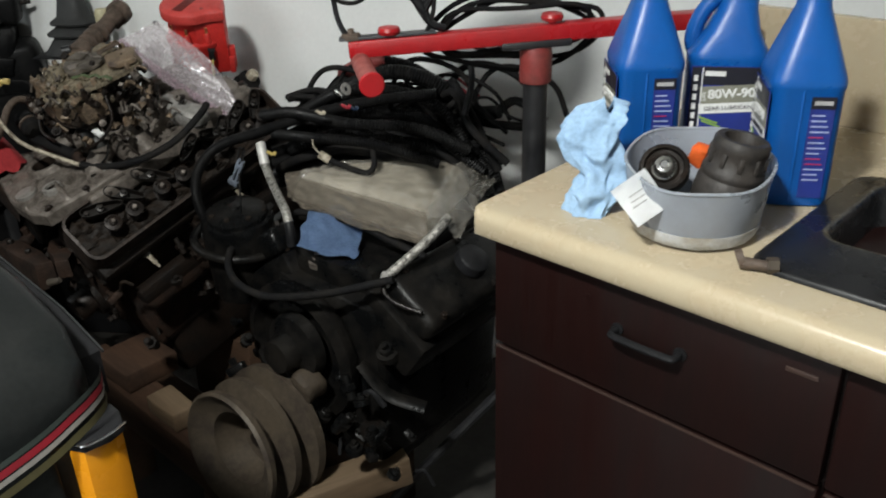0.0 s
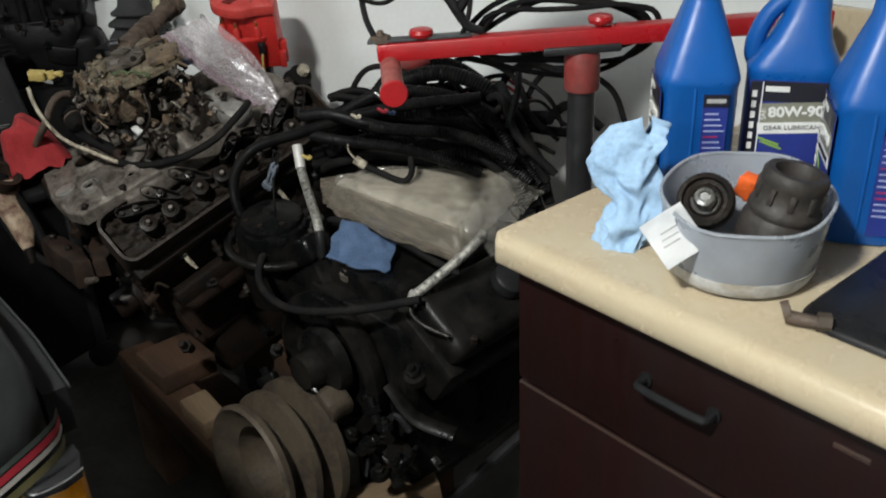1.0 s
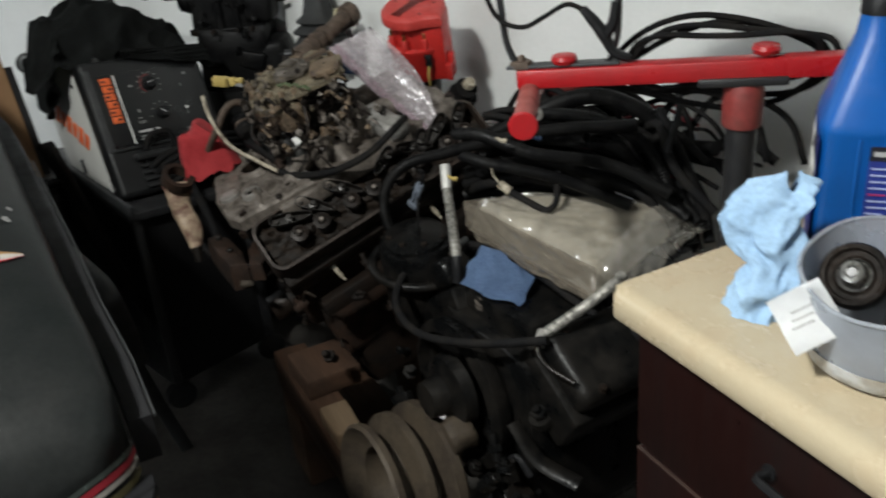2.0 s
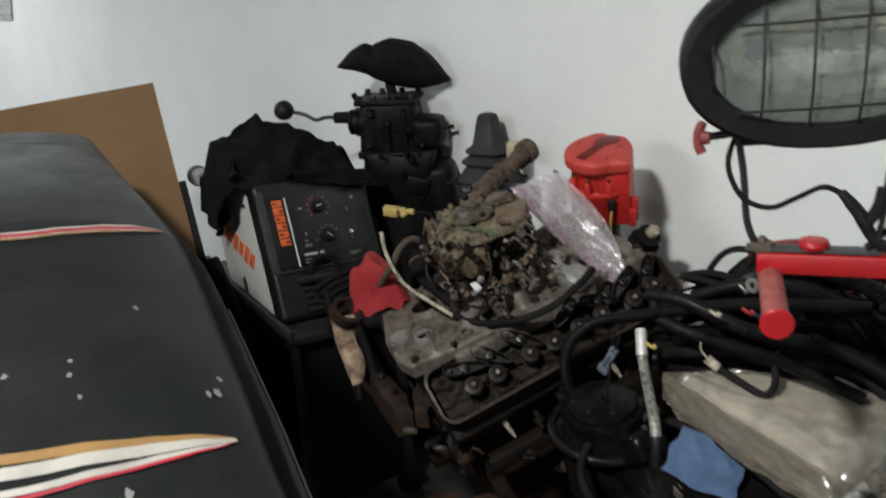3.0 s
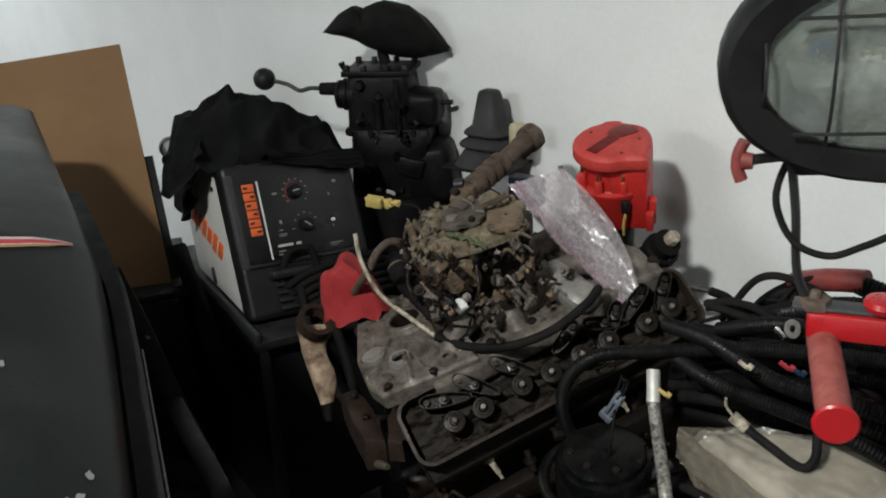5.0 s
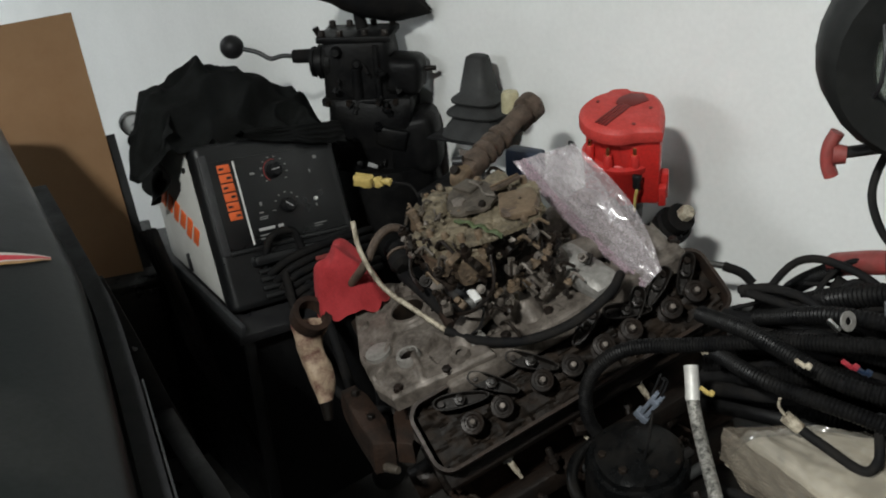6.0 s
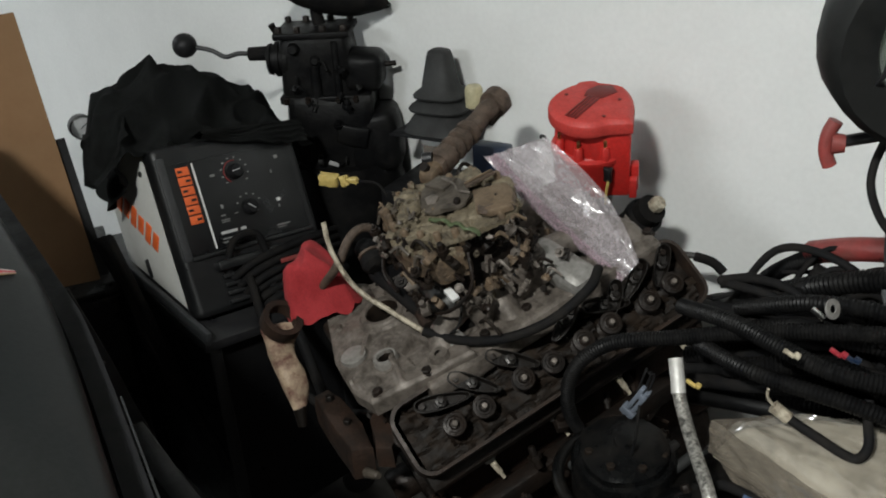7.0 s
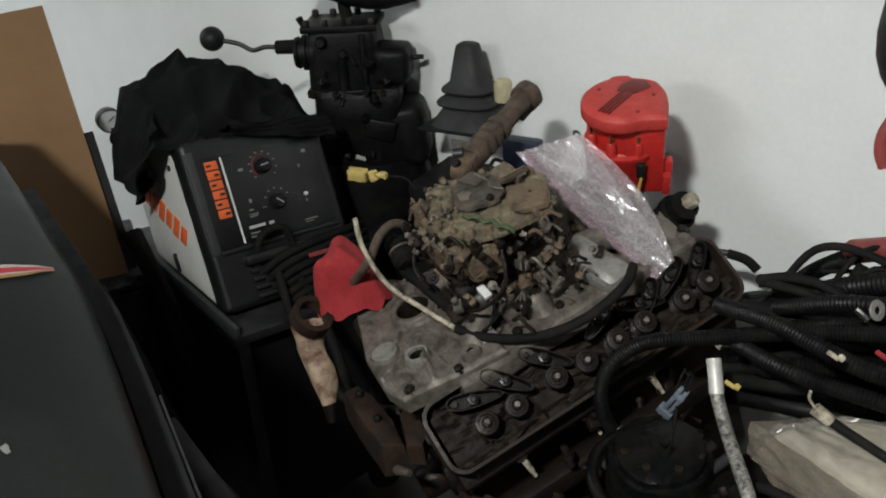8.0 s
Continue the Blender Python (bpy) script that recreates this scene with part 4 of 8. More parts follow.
def bolt_row(parent, spots, r, h, up=(0, 0, 1), material=None, m=None):
    """Hex bolts, each a part of its own."""
    for p in spots:
        bm = bolts(B(), [p], r, h, up)
        if m is not None:
            bmesh.ops.transform(bm, matrix=m, verts=bm.verts)
        part("bolt", bm, material or M_IRON, parent)


def v8(m, label, name="engine"):
    """The bare V8 block with its heads off the rocker covers: y runs from its front to its back."""
    e = thing(name, m, label, "engine")
    # block
    bm = box(B(), (0, 0.03, 0.42), (0.26, 0.50, 0.30), 0.02)
    cuts(bm, 3)
    rough_up(bm, 0.012, 9, 1)
    part("block", bm, M_RUST, e, "rust-brown cast iron cylinder block")
    bm = box(B(), (0, 0.03, 0.22), (0.24, 0.46, 0.14), 0.025)
    part("oil_pan", bm, M_IRON, e, "oily pressed oil pan")
    # front cover and harmonic plate
    part("timing_cover", lathe(B(), [(0, 0), (0.10, 0), (0.115, 0.01), (0.115, 0.03), (0, 0.03)], (0, -0.245, 0.44), (0, 1, 0), 24), M_RUST, e)
    bolt_row(e, [(0.1 * math.cos(a), -0.25, 0.44 + 0.1 * math.sin(a)) for a in [k * 0.62 for k in range(10)]], 0.007, 0.008, (0, -1, 0))
    return e


def bank(e, side):
    """A cylinder head with its rocker rail, rockers, valve springs and plugs; side 1 or -1."""
    tilt = Matrix.Translation((side * 0.155, 0.03, 0.62)) @ rot(0, side * 42, 0)
    L0, W, Y0 = 0.50, 0.118, -0.035
    bm = box(B(), (0.012, Y0, -0.070), (W + 0.03, L0, 0.085), 0.012)
    cuts(bm, 2)
    rough_up(bm, 0.005, 14, 3)
    bmesh.ops.transform(bm, matrix=tilt, verts=bm.verts)
    head = part("cylinder_head", bm, M_IRON, e, "oily iron cylinder head with open rocker gear")
    # gasket rail: a rounded thin wall round the rocker gear
    def loop(x0, x1, y0, y1, r):
        out = []
        for cx, cy, a0 in ((x1 - r, y1 - r, 0), (x0 + r, y1 - r, 90), (x0 + r, y0 + r, 180), (x1 - r, y0 + r, 270)):
            out += [(cx + r * math.cos(math.radians(a0 + 15 * k)), cy + r * math.sin(math.radians(a0 + 15 * k))) for k in range(7)]
        return out
    outer, inner = loop(-0.046, 0.068, -0.292, 0.222, 0.028), loop(-0.0405, 0.063, -0.2865, 0.2165, 0.024)
    bm = B()
    rings = [[bm.verts.new((x, y, z)) for x, y in o] for o, z in ((outer, -0.05), (outer, 0.022), (inner, 0.0235), (inner, -0.03))]
    for a, q in zip(rings, rings[1:]):
        for k in range(len(a)):
            bm.faces.new((a[k], a[(k + 1) % len(a)], q[(k + 1) % len(a)], q[k]))
    bmesh.ops.transform(bm, matrix=tilt, verts=bm.verts)
    part("rocker_rail", bm, M_RAIL, head, "worn gasket rail")
    bm = casting(B(), inner, -0.003, 0.028, 0.009, 5 + side, 70)
    bmesh.ops.transform(bm, matrix=tilt, verts=bm.verts)
    part("head_floor", bm, M_GRIME_SHADE, head, "oil-soaked floor of the head")
    for k, y in enumerate((-0.215, -0.166, -0.096, -0.046, 0.010, 0.059, 0.128, 0.174)):
        c = Vector((0.022 + 0.002 * math.sin(k * 2.4), y, 0.004))
        bm = B()
        for r, z in ((0.014, -0.012), (0.015, -0.005), (0.0145, 0.002), (0.015, 0.009), (0.0145, 0.016)):
            lathe(bm, [(r - 0.004, -0.0022), (r, 0), (r - 0.004, 0.0022), (r - 0.004, -0.0022)], c + Vector((0, 0, z)), seg=18)
        bmesh.ops.transform(bm, matrix=tilt, verts=bm.verts)
        spring = part("valve_spring", bm, M_IRON, head, "dark valve spring")
        bm = lathe(B(), [(0, 0.029), (0.006, 0.029), (0.008, 0.026), (0.011, 0.0255), (0.012, 0.027), (0.0165, 0.026), (0.0175, 0.0235), (0.0165, 0.019), (0, 0.019)], c, seg=26)
        bmesh.ops.transform(bm, matrix=tilt, verts=bm.verts)
        part("retainer", bm, M_IRON, spring, "worn steel spring retainer")
        bm = lathe(B(), [(0, 0.036), (0.0038, 0.0355), (0.0045, 0.034), (0.0045, 0.029), (0, 0.029)], c, seg=12)
        bmesh.ops.transform(bm, matrix=tilt, verts=bm.verts)
        part("valve_stem", bm, M_ALU, spring)
    # stamped rockers: open boats with a pivot nut, knocked out of line
    for k, (xa, ya, xb, yb) in enumerate(((-0.027, -0.252, -0.002, -0.172), (-0.040, -0.188, 0.016, -0.132), (-0.038, -0.125, 0.016, -0.064), (-0.030, 0.030, -0.002, -0.028), (-0.022, 0.034, 0.010, 0.104), (-0.028, 0.104, 0.012, 0.070), (-0.032, 0.158, 0.004, 0.096), (-0.034, 0.200, 0.014, 0.152))):
        a, q = Vector((xa, ya, 0.034)), Vector((xb, yb, 0.030))
        d = (q - a).normalized()
        side_v = Vector((-d.y, d.x, 0))
        h = (q - a).length
        bm = B()
        rim = []
        for i in range(26):
            t = 2 * math.pi * i / 26
            f = 0.5 - 0.5 * math.cos(t)
            w = 0.0145 * (1 - 0.42 * f) * math.copysign(abs(math.sin(t)) ** 0.7, math.sin(t))
            rim.append((f * h, w))
        def ring(s, dz):
            return [bm.verts.new(a + d * (h * 0.5 + (f - h * 0.5) * (1 - (1 - s) * 0.35)) + side_v * w * s + Vector((0, 0, dz - 0.004 * f / h))) for f, w in rim]
        rr = [ring(0.80, -0.015), ring(1.0, -0.002), ring(0.98, 0.001), ring(0.86, 0.001), ring(0.78, -0.002), ring(0.62, -0.012)]
        for s0, s1 in zip(rr, rr[1:]):
            for i in range(26):
                bm.faces.new((s0[i], s0[(i + 1) % 26], s1[(i + 1) % 26], s1[i]))
        bm.faces.new(rr[-1])
        bm.faces.new(rr[0][::-1])
        bmesh.ops.transform(bm, matrix=tilt, verts=bm.verts)
        rocker = part("rocker_arm", bm, M_WORN, head, "stamped steel rocker arm")
        p = a.lerp(q, 0.47)
        bm = lathe(B(), [(0, 0.006), (0.004, 0.006), (0.0045, 0.001), (0.0085, 0.0), (0.0085, -0.012), (0, -0.012)], p, seg=6)
        bmesh.ops.transform(bm, matrix=tilt, verts=bm.verts)
        part("pivot_nut", bm, M_WORN, rocker)
        bm = cyl(B(), a + d * 0.012 - Vector((0, 0, 0.013)), a + d * 0.012 - Vector((0, 0, 0.004)), 0.0045, seg=10)
        bmesh.ops.transform(bm, matrix=tilt, verts=bm.verts)
        part("pushrod_end", bm, M_IRON, rocker)
    for k in range(4):
        y = -0.19 + 0.117 * k
        bm = B()
        a = tilt @ Vector((W / 2 + 0.012, y, -0.055))
        d = (tilt.to_3x3() @ Vector((1.0, 0.15, -0.35))).normalized()
        cyl(bm, a - d * 0.01, a + d * 0.018, 0.010, seg=6)
        plug = part("spark_plug", bm, M_STEEL, head)
        bm = cyl(B(), a + d * 0.018, a + d * 0.042, 0.0055, 0.0045, seg=10)
        cyl(bm, a + d * 0.042, a + d * 0.052, 0.003, seg=8)
        part("insulator", bm, M_WHITEWIRE, plug, "white porcelain insulator")
    # exhaust ports
    bm = B()
    for k in range(4):
        p = tilt @ Vector((W / 2 + 0.012, -0.16 + 0.105 * k, -0.085))
        d = tilt.to_3x3() @ Vector((1, 0, -0.1))
        lathe(bm, [(0.014, 0), (0.024, 0), (0.024, 0.01), (0.014, 0.01), (0.014, 0)], p, d, 14)
    part("exhaust_ports", bm, M_RUST, head)
    return head


def clutter(e, n, lo, hi, materials, seed, size=(0.006, 0.018), name="bracket"):
    """Small castings, nuts, studs and stubs that sit on an engine."""
    rnd = random.Random(seed)
    for k in range(n):
        p = Vector([rnd.uniform(a, b) for a, b in zip(lo, hi)])
        s = rnd.uniform(*size)
        kind = k % 4
        bm = B()
        turn = rot(rnd.uniform(-40, 40), rnd.uniform(-40, 40), rnd.uniform(0, 180))
        if kind == 0:
            box(bm, p, (s * 2.2, s * 1.2, s), s * 0.2, turn)
            cyl(bm, p, p + turn.to_3x3() @ Vector((0, 0, s * 1.3)), s * 0.45, seg=6)
            nm = "bracket"
        elif kind == 1:
            d = turn.to_3x3() @ Vector((0, 0, 1))
            cyl(bm, p - d * s, p + d * s * 1.6, s * 0.5, s * 0.4, 10, s * 0.08)
            cyl(bm, p, p + d * s * 0.6, s * 0.75, seg=6)
            nm = "fitting"
        elif kind == 2:
            d = turn.to_3x3() @ Vector((1, 0, 0.3))
            tube(bm, [p, p + d * s * 1.5 + Vector((0, 0, s)), p + d * s * 3 + Vector((0, 0, -s))], s * 0.28, 7, 4)
            nm = "stub_pipe"
        else:
            d = turn.to_3x3() @ Vector((0, 0, 1))
            cyl(bm, p - d * s * 0.5, p + d * s * 0.15, s * 0.95, seg=14)
            cyl(bm, p + d * s * 0.15, p + d * s * 0.65, s * 0.62, seg=6, bevel=s * 0.05)
            cyl(bm, p + d * s * 0.65, p + d * s * 1.0, s * 0.3, seg=8)
            nm = "stud_nut"
        part(nm, bm, materials[k % len(materials)], e)


def manifold_face():
    """The cast front of the intake manifold: coolant opening, bosses, webs and a recess."""
    edge = [(-0.177, -0.221), (-0.150, -0.244), (-0.102, -0.257), (-0.006, -0.280), (0.076, -0.282), (0.123, -0.268), (0.128, -0.237), (0.139, -0.167), (0.147, -0.106), (0.03, -0.112), (-0.06, -0.118), (-0.12, -0.135), (-0.173, -0.174)]
    mid = Vector((-0.012, -0.200, 0))
    ring = [Vector((x, y, 0)) for x, y in edge]
    recess = [(0.035, -0.160), (0.056, -0.190), (0.105, -0.184), (0.091, -0.143)]

    def height(x, y):
        def away(cx, cy):
            return math.hypot(x - cx, y - cy)
        h = 0.0022 * noise.noise(Vector((x * 45, y * 45, 2))) + 0.0009 * noise.noise(Vector((x * 160, y * 160, 5)))
        d = away(-0.048, -0.174)
        h += 0.006 * min(1, max(0, (0.042 - d) / 0.004))
        if d < 0.027:
            h = -0.065
        d = away(0.062, -0.215)
        h += 0.010 * min(1, max(0, (0.0205 - d) / 0.003))
        if d < 0.0115:
            h = -0.055
        for cx, cy, r, up in ((-0.082, -0.249, 0.012, 0.005), (-0.062, -0.150, 0.014, 0.007), (0.086, -0.252, 0.016, 0.004), (-0.138, -0.190, 0.015, 0.005)):
            h += up * min(1, max(0, (r - away(cx, cy)) / 0.003))
        d = away(0.009, -0.250)
        h -= 0.003 * (1 if 0.0215 < d < 0.0245 else 0)
        inside = min((xb - xa) * (y - ya) - (yb - ya) * (x - xa) for (xa, ya), (xb, yb) in zip(recess, recess[1:] + recess[:1]))
        h -= 0.011 * min(1, max(0, inside / 0.00012))
        for (xa, ya), (xb, yb) in (((-0.018, -0.215), (0.020, -0.240)), ((0.043, -0.236), (0.060, -0.275)), ((0.060, -0.205), (0.120, -0.215)), ((-0.10, -0.215), (-0.140, -0.236))):
            t = min(1, max(0, ((x - xa) * (xb - xa) + (y - ya) * (yb - ya)) / ((xb - xa) ** 2 + (yb - ya) ** 2)))
            h += 0.006 * min(1, max(0, (0.006 - away(xa + (xb - xa) * t, ya + (yb - ya) * t)) / 0.003))
        return h

    def place(u, v):
        f = u * len(ring)
        i = int(f) % len(ring)
        p = mid + (ring[i].lerp(ring[(i + 1) % len(ring)], f - int(f)) - mid) * min(1.0, v / 0.94)
        if v > 0.94:
            return Vector((p.x, p.y, 0.681 - 0.024 * (v - 0.94) / 0.06))
        return Vector((p.x, p.y, 0.684 + height(p.x, p.y) - 0.004 * max(0, v - 0.90) / 0.04))
    bm = sheet(B(), 234, 110, place)
    bmesh.ops.remove_doubles(bm, verts=bm.verts[:], dist=0.00005)
    bmesh.ops.recalc_face_normals(bm, faces=bm.faces[:])
    return bm


def engine_a():
    # The 18 degree tilt is chosen to fit the camera's view.
    e = v8(pose(-1.004, 0.258, 0.149, 18, 0, 0), "greasy V8 engine with open rocker gear, carburettor and brown grime", "v8_engine")
    for side in (1, -1):
        bank(e, side)
    # intake manifold
    bm = manifold_face()
    manifold = part("intake_manifold", bm, M_ALU, e, "stained aluminium intake manifold", 50)
    bm = casting(B(), [(-0.135, -0.14), (0.135, -0.14), (0.135, 0.23), (-0.135, 0.23)], 0.668, 0.034, 0.022, 7, 80)
    part("valley_cover", bm, M_ALU, e, "grimy valley between the banks")
    for sx in (-1, 1):
        bm = box(B(), (sx * 0.120, 0.02, 0.655), (0.056, 0.42, 0.034), 0.006)
        rough_up(cuts(bm, 5), 0.007, 30, 9)
        part("flange", bm, M_ALU, manifold)
    part("plenum", rough_up(cuts(box(B(), (0.03, 0.0, 0.70), (0.13, 0.15, 0.06), 0.012), 3), 0.008, 20, 2), M_ALU, manifold)
    for x, y, s in ((0.118, -0.150, 0.015), (-0.118, -0.150, 0.014), (-0.01, -0.140, 0.012)):
        part("boss", lathe(B(), [(s * 0.4, 0.010), (s * 0.9, 0.010), (s, 0.006), (s * 1.15, -0.01)], (x, y, 0.683), seg=16), M_ALU, manifold)
    for k in range(4):
        for s in (-1, 1):
            bm = tube(B(), [(s * 0.03, 0.0, 0.700), (s * 0.075, -0.12 + 0.10 * k, 0.690), (s * 0.115, -0.14 + 0.115 * k, 0.655)], 0.021, 12, 5)
            part("runner", rough_up(bm, 0.004, 30, 2), M_ALU, manifold)
    part("core_plug", lathe(B(), [(0, 0.0032), (0.017, 0.0030), (0.0205, 0.0022), (0.0215, -0.006)], (0.009, -0.250, 0.6865), seg=28), M_PLUG, manifold, "flush grey core plug")
    part("opening_rim", lathe(B(), [(0.0265, 0.001), (0.0280, 0.0055), (0.0355, 0.0055), (0.0385, 0.002), (0.0400, -0.006)], (-0.048, -0.174, 0.6885), seg=36), M_ALU, manifold, "machined rim of the coolant opening")
    part("boss_rim", lathe(B(), [(0.0115, 0.000), (0.0125, 0.006), (0.0175, 0.006), (0.0190, 0.003), (0.0200, -0.006)], (0.062, -0.215, 0.6905), seg=28), M_PLUG, manifold, "threaded pale boss")
    # The dark lining stands for the shade deep inside both openings.
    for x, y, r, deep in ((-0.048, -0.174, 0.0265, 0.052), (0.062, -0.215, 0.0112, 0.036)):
        part("port_bore", lathe(B(), [(r + 0.003, 0.0), (r, 0.0008), (r - 0.001, -0.006), (r - 0.001, -deep), (0, -deep)], (x, y, 0.6905), seg=28), M_GRIME_SHADE, manifold, "oily dark bore")
    bolt_row(manifold, [(0.112, -0.252, 0.684), (0.128, -0.178, 0.682), (-0.150, -0.218, 0.682)], 0.0075, 0.007)
    bolt_row(manifold, [(s * 0.118, -0.15 + 0.075 * k, 0.672) for s in (-1, 1) for k in range(6)], 0.008, 0.010)
    # carburettor
    carb = part("carburettor", rough_up(cuts(box(B(), (0.015, -0.020, 0.775), (0.13, 0.10, 0.10), 0.012), 6), 0.022, 36, 5), M_IRON, e, "tarnished four-barrel carburettor")
    horn = [(-0.078, -0.070), (-0.104, -0.039), (-0.060, 0.020), (-0.010, 0.060), (0.034, 0.078), (0.098, 0.052), (0.126, 0.034), (0.112, -0.040), (0.094, -0.080), (0.050, -0.108), (0.000, -0.112)]
    part("air_horn", casting(B(), horn, 0.836, 0.030, 0.006, 3, 96), M_GOLDY, carb, "dusty olive-gold top casting")
    bm = plate(B(), [(0.003 + (0.048 + 0.004 * math.sin(3 * a) + 0.003 * math.sin(7 * a + 1)) * math.cos(a), -0.020 + (0.040 + 0.003 * math.sin(4 * a)) * math.sin(a)) for a in [2 * math.pi * k / 28 for k in range(28)]], 0.842, 0.849, None, 0.002)
    choke = part("choke_plate", rough_up(cuts(bm, 2), 0.0045, 45, 3), M_CARBGREY, carb, "dusty dark grey choke plate")
    part("choke_flap", rough_up(cuts(plate(B(), [(-0.045, -0.030), (-0.050, -0.002), (-0.015, 0.012), (-0.005, -0.016)], 0.849, 0.853, None, 0.001), 1), 0.001, 50, 6), M_CARBGREY, choke)
    part("pale_smear", rough_up(cuts(plate(B(), [(-0.014, -0.044), (-0.010, -0.030), (0.008, -0.028), (0.016, -0.040), (0.002, -0.050)], 0.848, 0.852, None, 0.001), 2), 0.004, 60, 8), M_ALU, choke, "pale scraped metal")
    part("choke_pivot", cyl(B(), (0.042, -0.018, 0.849), (0.044, -0.016, 0.856), 0.006, 0.005, 10, 0.001), M_IRON, choke)
    part("flat_cover", rough_up(cuts(plate(B(), [(0.040, 0.012), (0.070, 0.056), (0.098, 0.050), (0.126, 0.030), (0.112, 0.000), (0.088, -0.010)], 0.843, 0.854, None, 0.003), 1), 0.0014, 40), M_TAN, carb, "flat tan cover plate")
    part("cover_dent", lathe(B(), [(0, 0.001), (0.012, 0.001), (0.014, -0.004)], (0.096, 0.004, 0.853), seg=14), M_SHAFT, carb)
    part("olive_cover", rough_up(lathe(B(), [(0, 0.008), (0.016, 0.008), (0.022, 0.004), (0.023, -0.006)], (-0.010, 0.032, 0.845), seg=20, squash=0.8), 0.002, 40, 4), M_GOLDY, carb, "domed olive cover")
    part("brass_bar", box(B(), (0.028, 0.032, 0.856), (0.008, 0.048, 0.007), 0.002, rot(0, 0, -6)), M_SHAFT, carb, "brown brass bar")
    part("bar_slot", box(B(), (0.030, 0.030, 0.862), (0.003, 0.046, 0.003), 0.0008, rot(0, 0, -6)), M_TAN, carb)
    part("linkage_rod", tube(B(), [(-0.030, -0.004, 0.856), (0.006, -0.001, 0.858), (0.026, -0.004, 0.856), (0.044, 0.006, 0.854)], 0.0018, 8, 6), M_ALU, carb, "thin pale choke rod")
    part("side_post", rough_up(cuts(box(B(), (-0.052, -0.098, 0.812), (0.014, 0.014, 0.072), 0.003, rot(8, -6, 20)), 1), 0.002, 40, 2), M_CARB, carb, "upright bracket")
    part("dome", rough_up(lathe(B(), [(0, 0.007), (0.009, 0.007), (0.012, 0.004), (0.020, 0.003), (0.023, -0.010)], (-0.066, -0.056, 0.838), seg=22), 0.004, 40, 7), M_GOLDY, carb, "dusty domed cap")
    part("vent_stub", lathe(B(), [(0.006, -0.004), (0.006, 0.012), (0.011, 0.012), (0.013, 0.008), (0.013, -0.006)], (-0.012, -0.068, 0.846), seg=18), M_GOLDY, carb)
    ridge = [(0.040, -0.064, 0.848), (0.070, -0.054, 0.851), (0.100, -0.044, 0.850), (0.132, -0.030, 0.843)]
    part("gasket_scrap", rough_up(tube(B(), ridge, 0.0040, 8, 12, flat=0.5), 0.005, 70, 2), M_GREEN, carb, "scrap of green gasket")
    part("choke_housing", lathe(B(), [(0, 0.030), (0.016, 0.030), (0.020, 0.026), (0.021, 0)], (-0.070, -0.078, 0.806), (-0.4, -0.8, 0.3), 20), M_CARB, carb)
    part("fuel_bowl", casting(B(), [(-0.040, -0.122), (0.020, -0.126), (0.092, -0.100), (0.118, -0.055), (0.04, -0.07), (-0.04, -0.07)], 0.822, 0.020, 0.008, 8, 60), M_GOLDY, carb)
    part("bowl_side", rough_up(cuts(plate(B(), [(-0.036, -0.120), (0.018, -0.124), (0.090, -0.098), (0.112, -0.058), (0.10, -0.05), (-0.03, -0.09)], 0.775, 0.818, None, 0.004), 3), 0.006, 40, 9), M_CARB, carb)
    for x, y in ((-0.030, -0.104), (-0.002, -0.108), (0.030, -0.104), (0.058, -0.090), (0.082, -0.074), (0.098, -0.052), (0.116, 0.014), (-0.084, -0.040), (-0.046, 0.012), (0.020, 0.062)):
        part("screw", lathe(B(), [(0, 0.005), (0.0042, 0.005), (0.0056, 0.003), (0.0056, -0.008)], (x, y, 0.843), seg=10), M_TAN if x > 0 else M_CARB, carb)
    for pts, r in (([(-0.09, -0.06, 0.82), (-0.10, -0.10, 0.78), (-0.06, -0.14, 0.75), (0.0, -0.145, 0.74)], 0.0045), ([(0.11, -0.05, 0.81), (0.13, -0.07, 0.77), (0.11, -0.11, 0.74), (0.06, -0.14, 0.73)], 0.004), ([(-0.02, -0.11, 0.80), (0.03, -0.125, 0.775), (0.08, -0.10, 0.76)], 0.0035)):
        part("linkage", tube(B(), pts, r * 0.7, 8, 5), M_IRON, carb)
    clutter(carb, 8, (-0.09, -0.115, 0.73), (0.00, -0.085, 0.785), [M_CARB, M_IRON, M_ALU, M_GRIME_SHADE, M_IRON], 17, (0.006, 0.015))
    clutter(carb, 18, (0.085, -0.03, 0.70), (0.13, 0.05, 0.775), [M_CARB, M_ALU, M_ALU, M_GRIME_SHADE, M_IRON], 18, (0.006, 0.014))
    clutter(carb, 64, (-0.09, -0.115, 0.775), (0.12, 0.05, 0.832), [M_CARB, M_IRON, M_GRIME_SHADE, M_GOLDY, M_IRON], 11, (0.005, 0.012))
    clutter(carb, 30, (-0.095, -0.11, 0.838), (0.04, -0.04, 0.846), [M_GOLDY, M_TAN, M_CARBGREY, M_GOLDY, M_ALU], 23, (0.003, 0.007))
    clutter(carb, 14, (-0.03, 0.02, 0.842), (0.12, 0.055, 0.850), [M_GOLDY, M_IRON, M_TAN], 24, (0.003, 0.006))
    clutter(carb, 44, (-0.085, -0.136, 0.735), (0.10, -0.105, 0.825), [M_TAN, M_IRON, M_CARBGREY, M_GRIME_SHADE, M_ALU, M_IRON], 25, (0.005, 0.012))
    clutter(carb, 30, (0.085, -0.09, 0.735), (0.135, 0.045, 0.83), [M_CARB, M_IRON, M_ALU, M_GRIME_SHADE, M_TAN], 26, (0.005, 0.011))
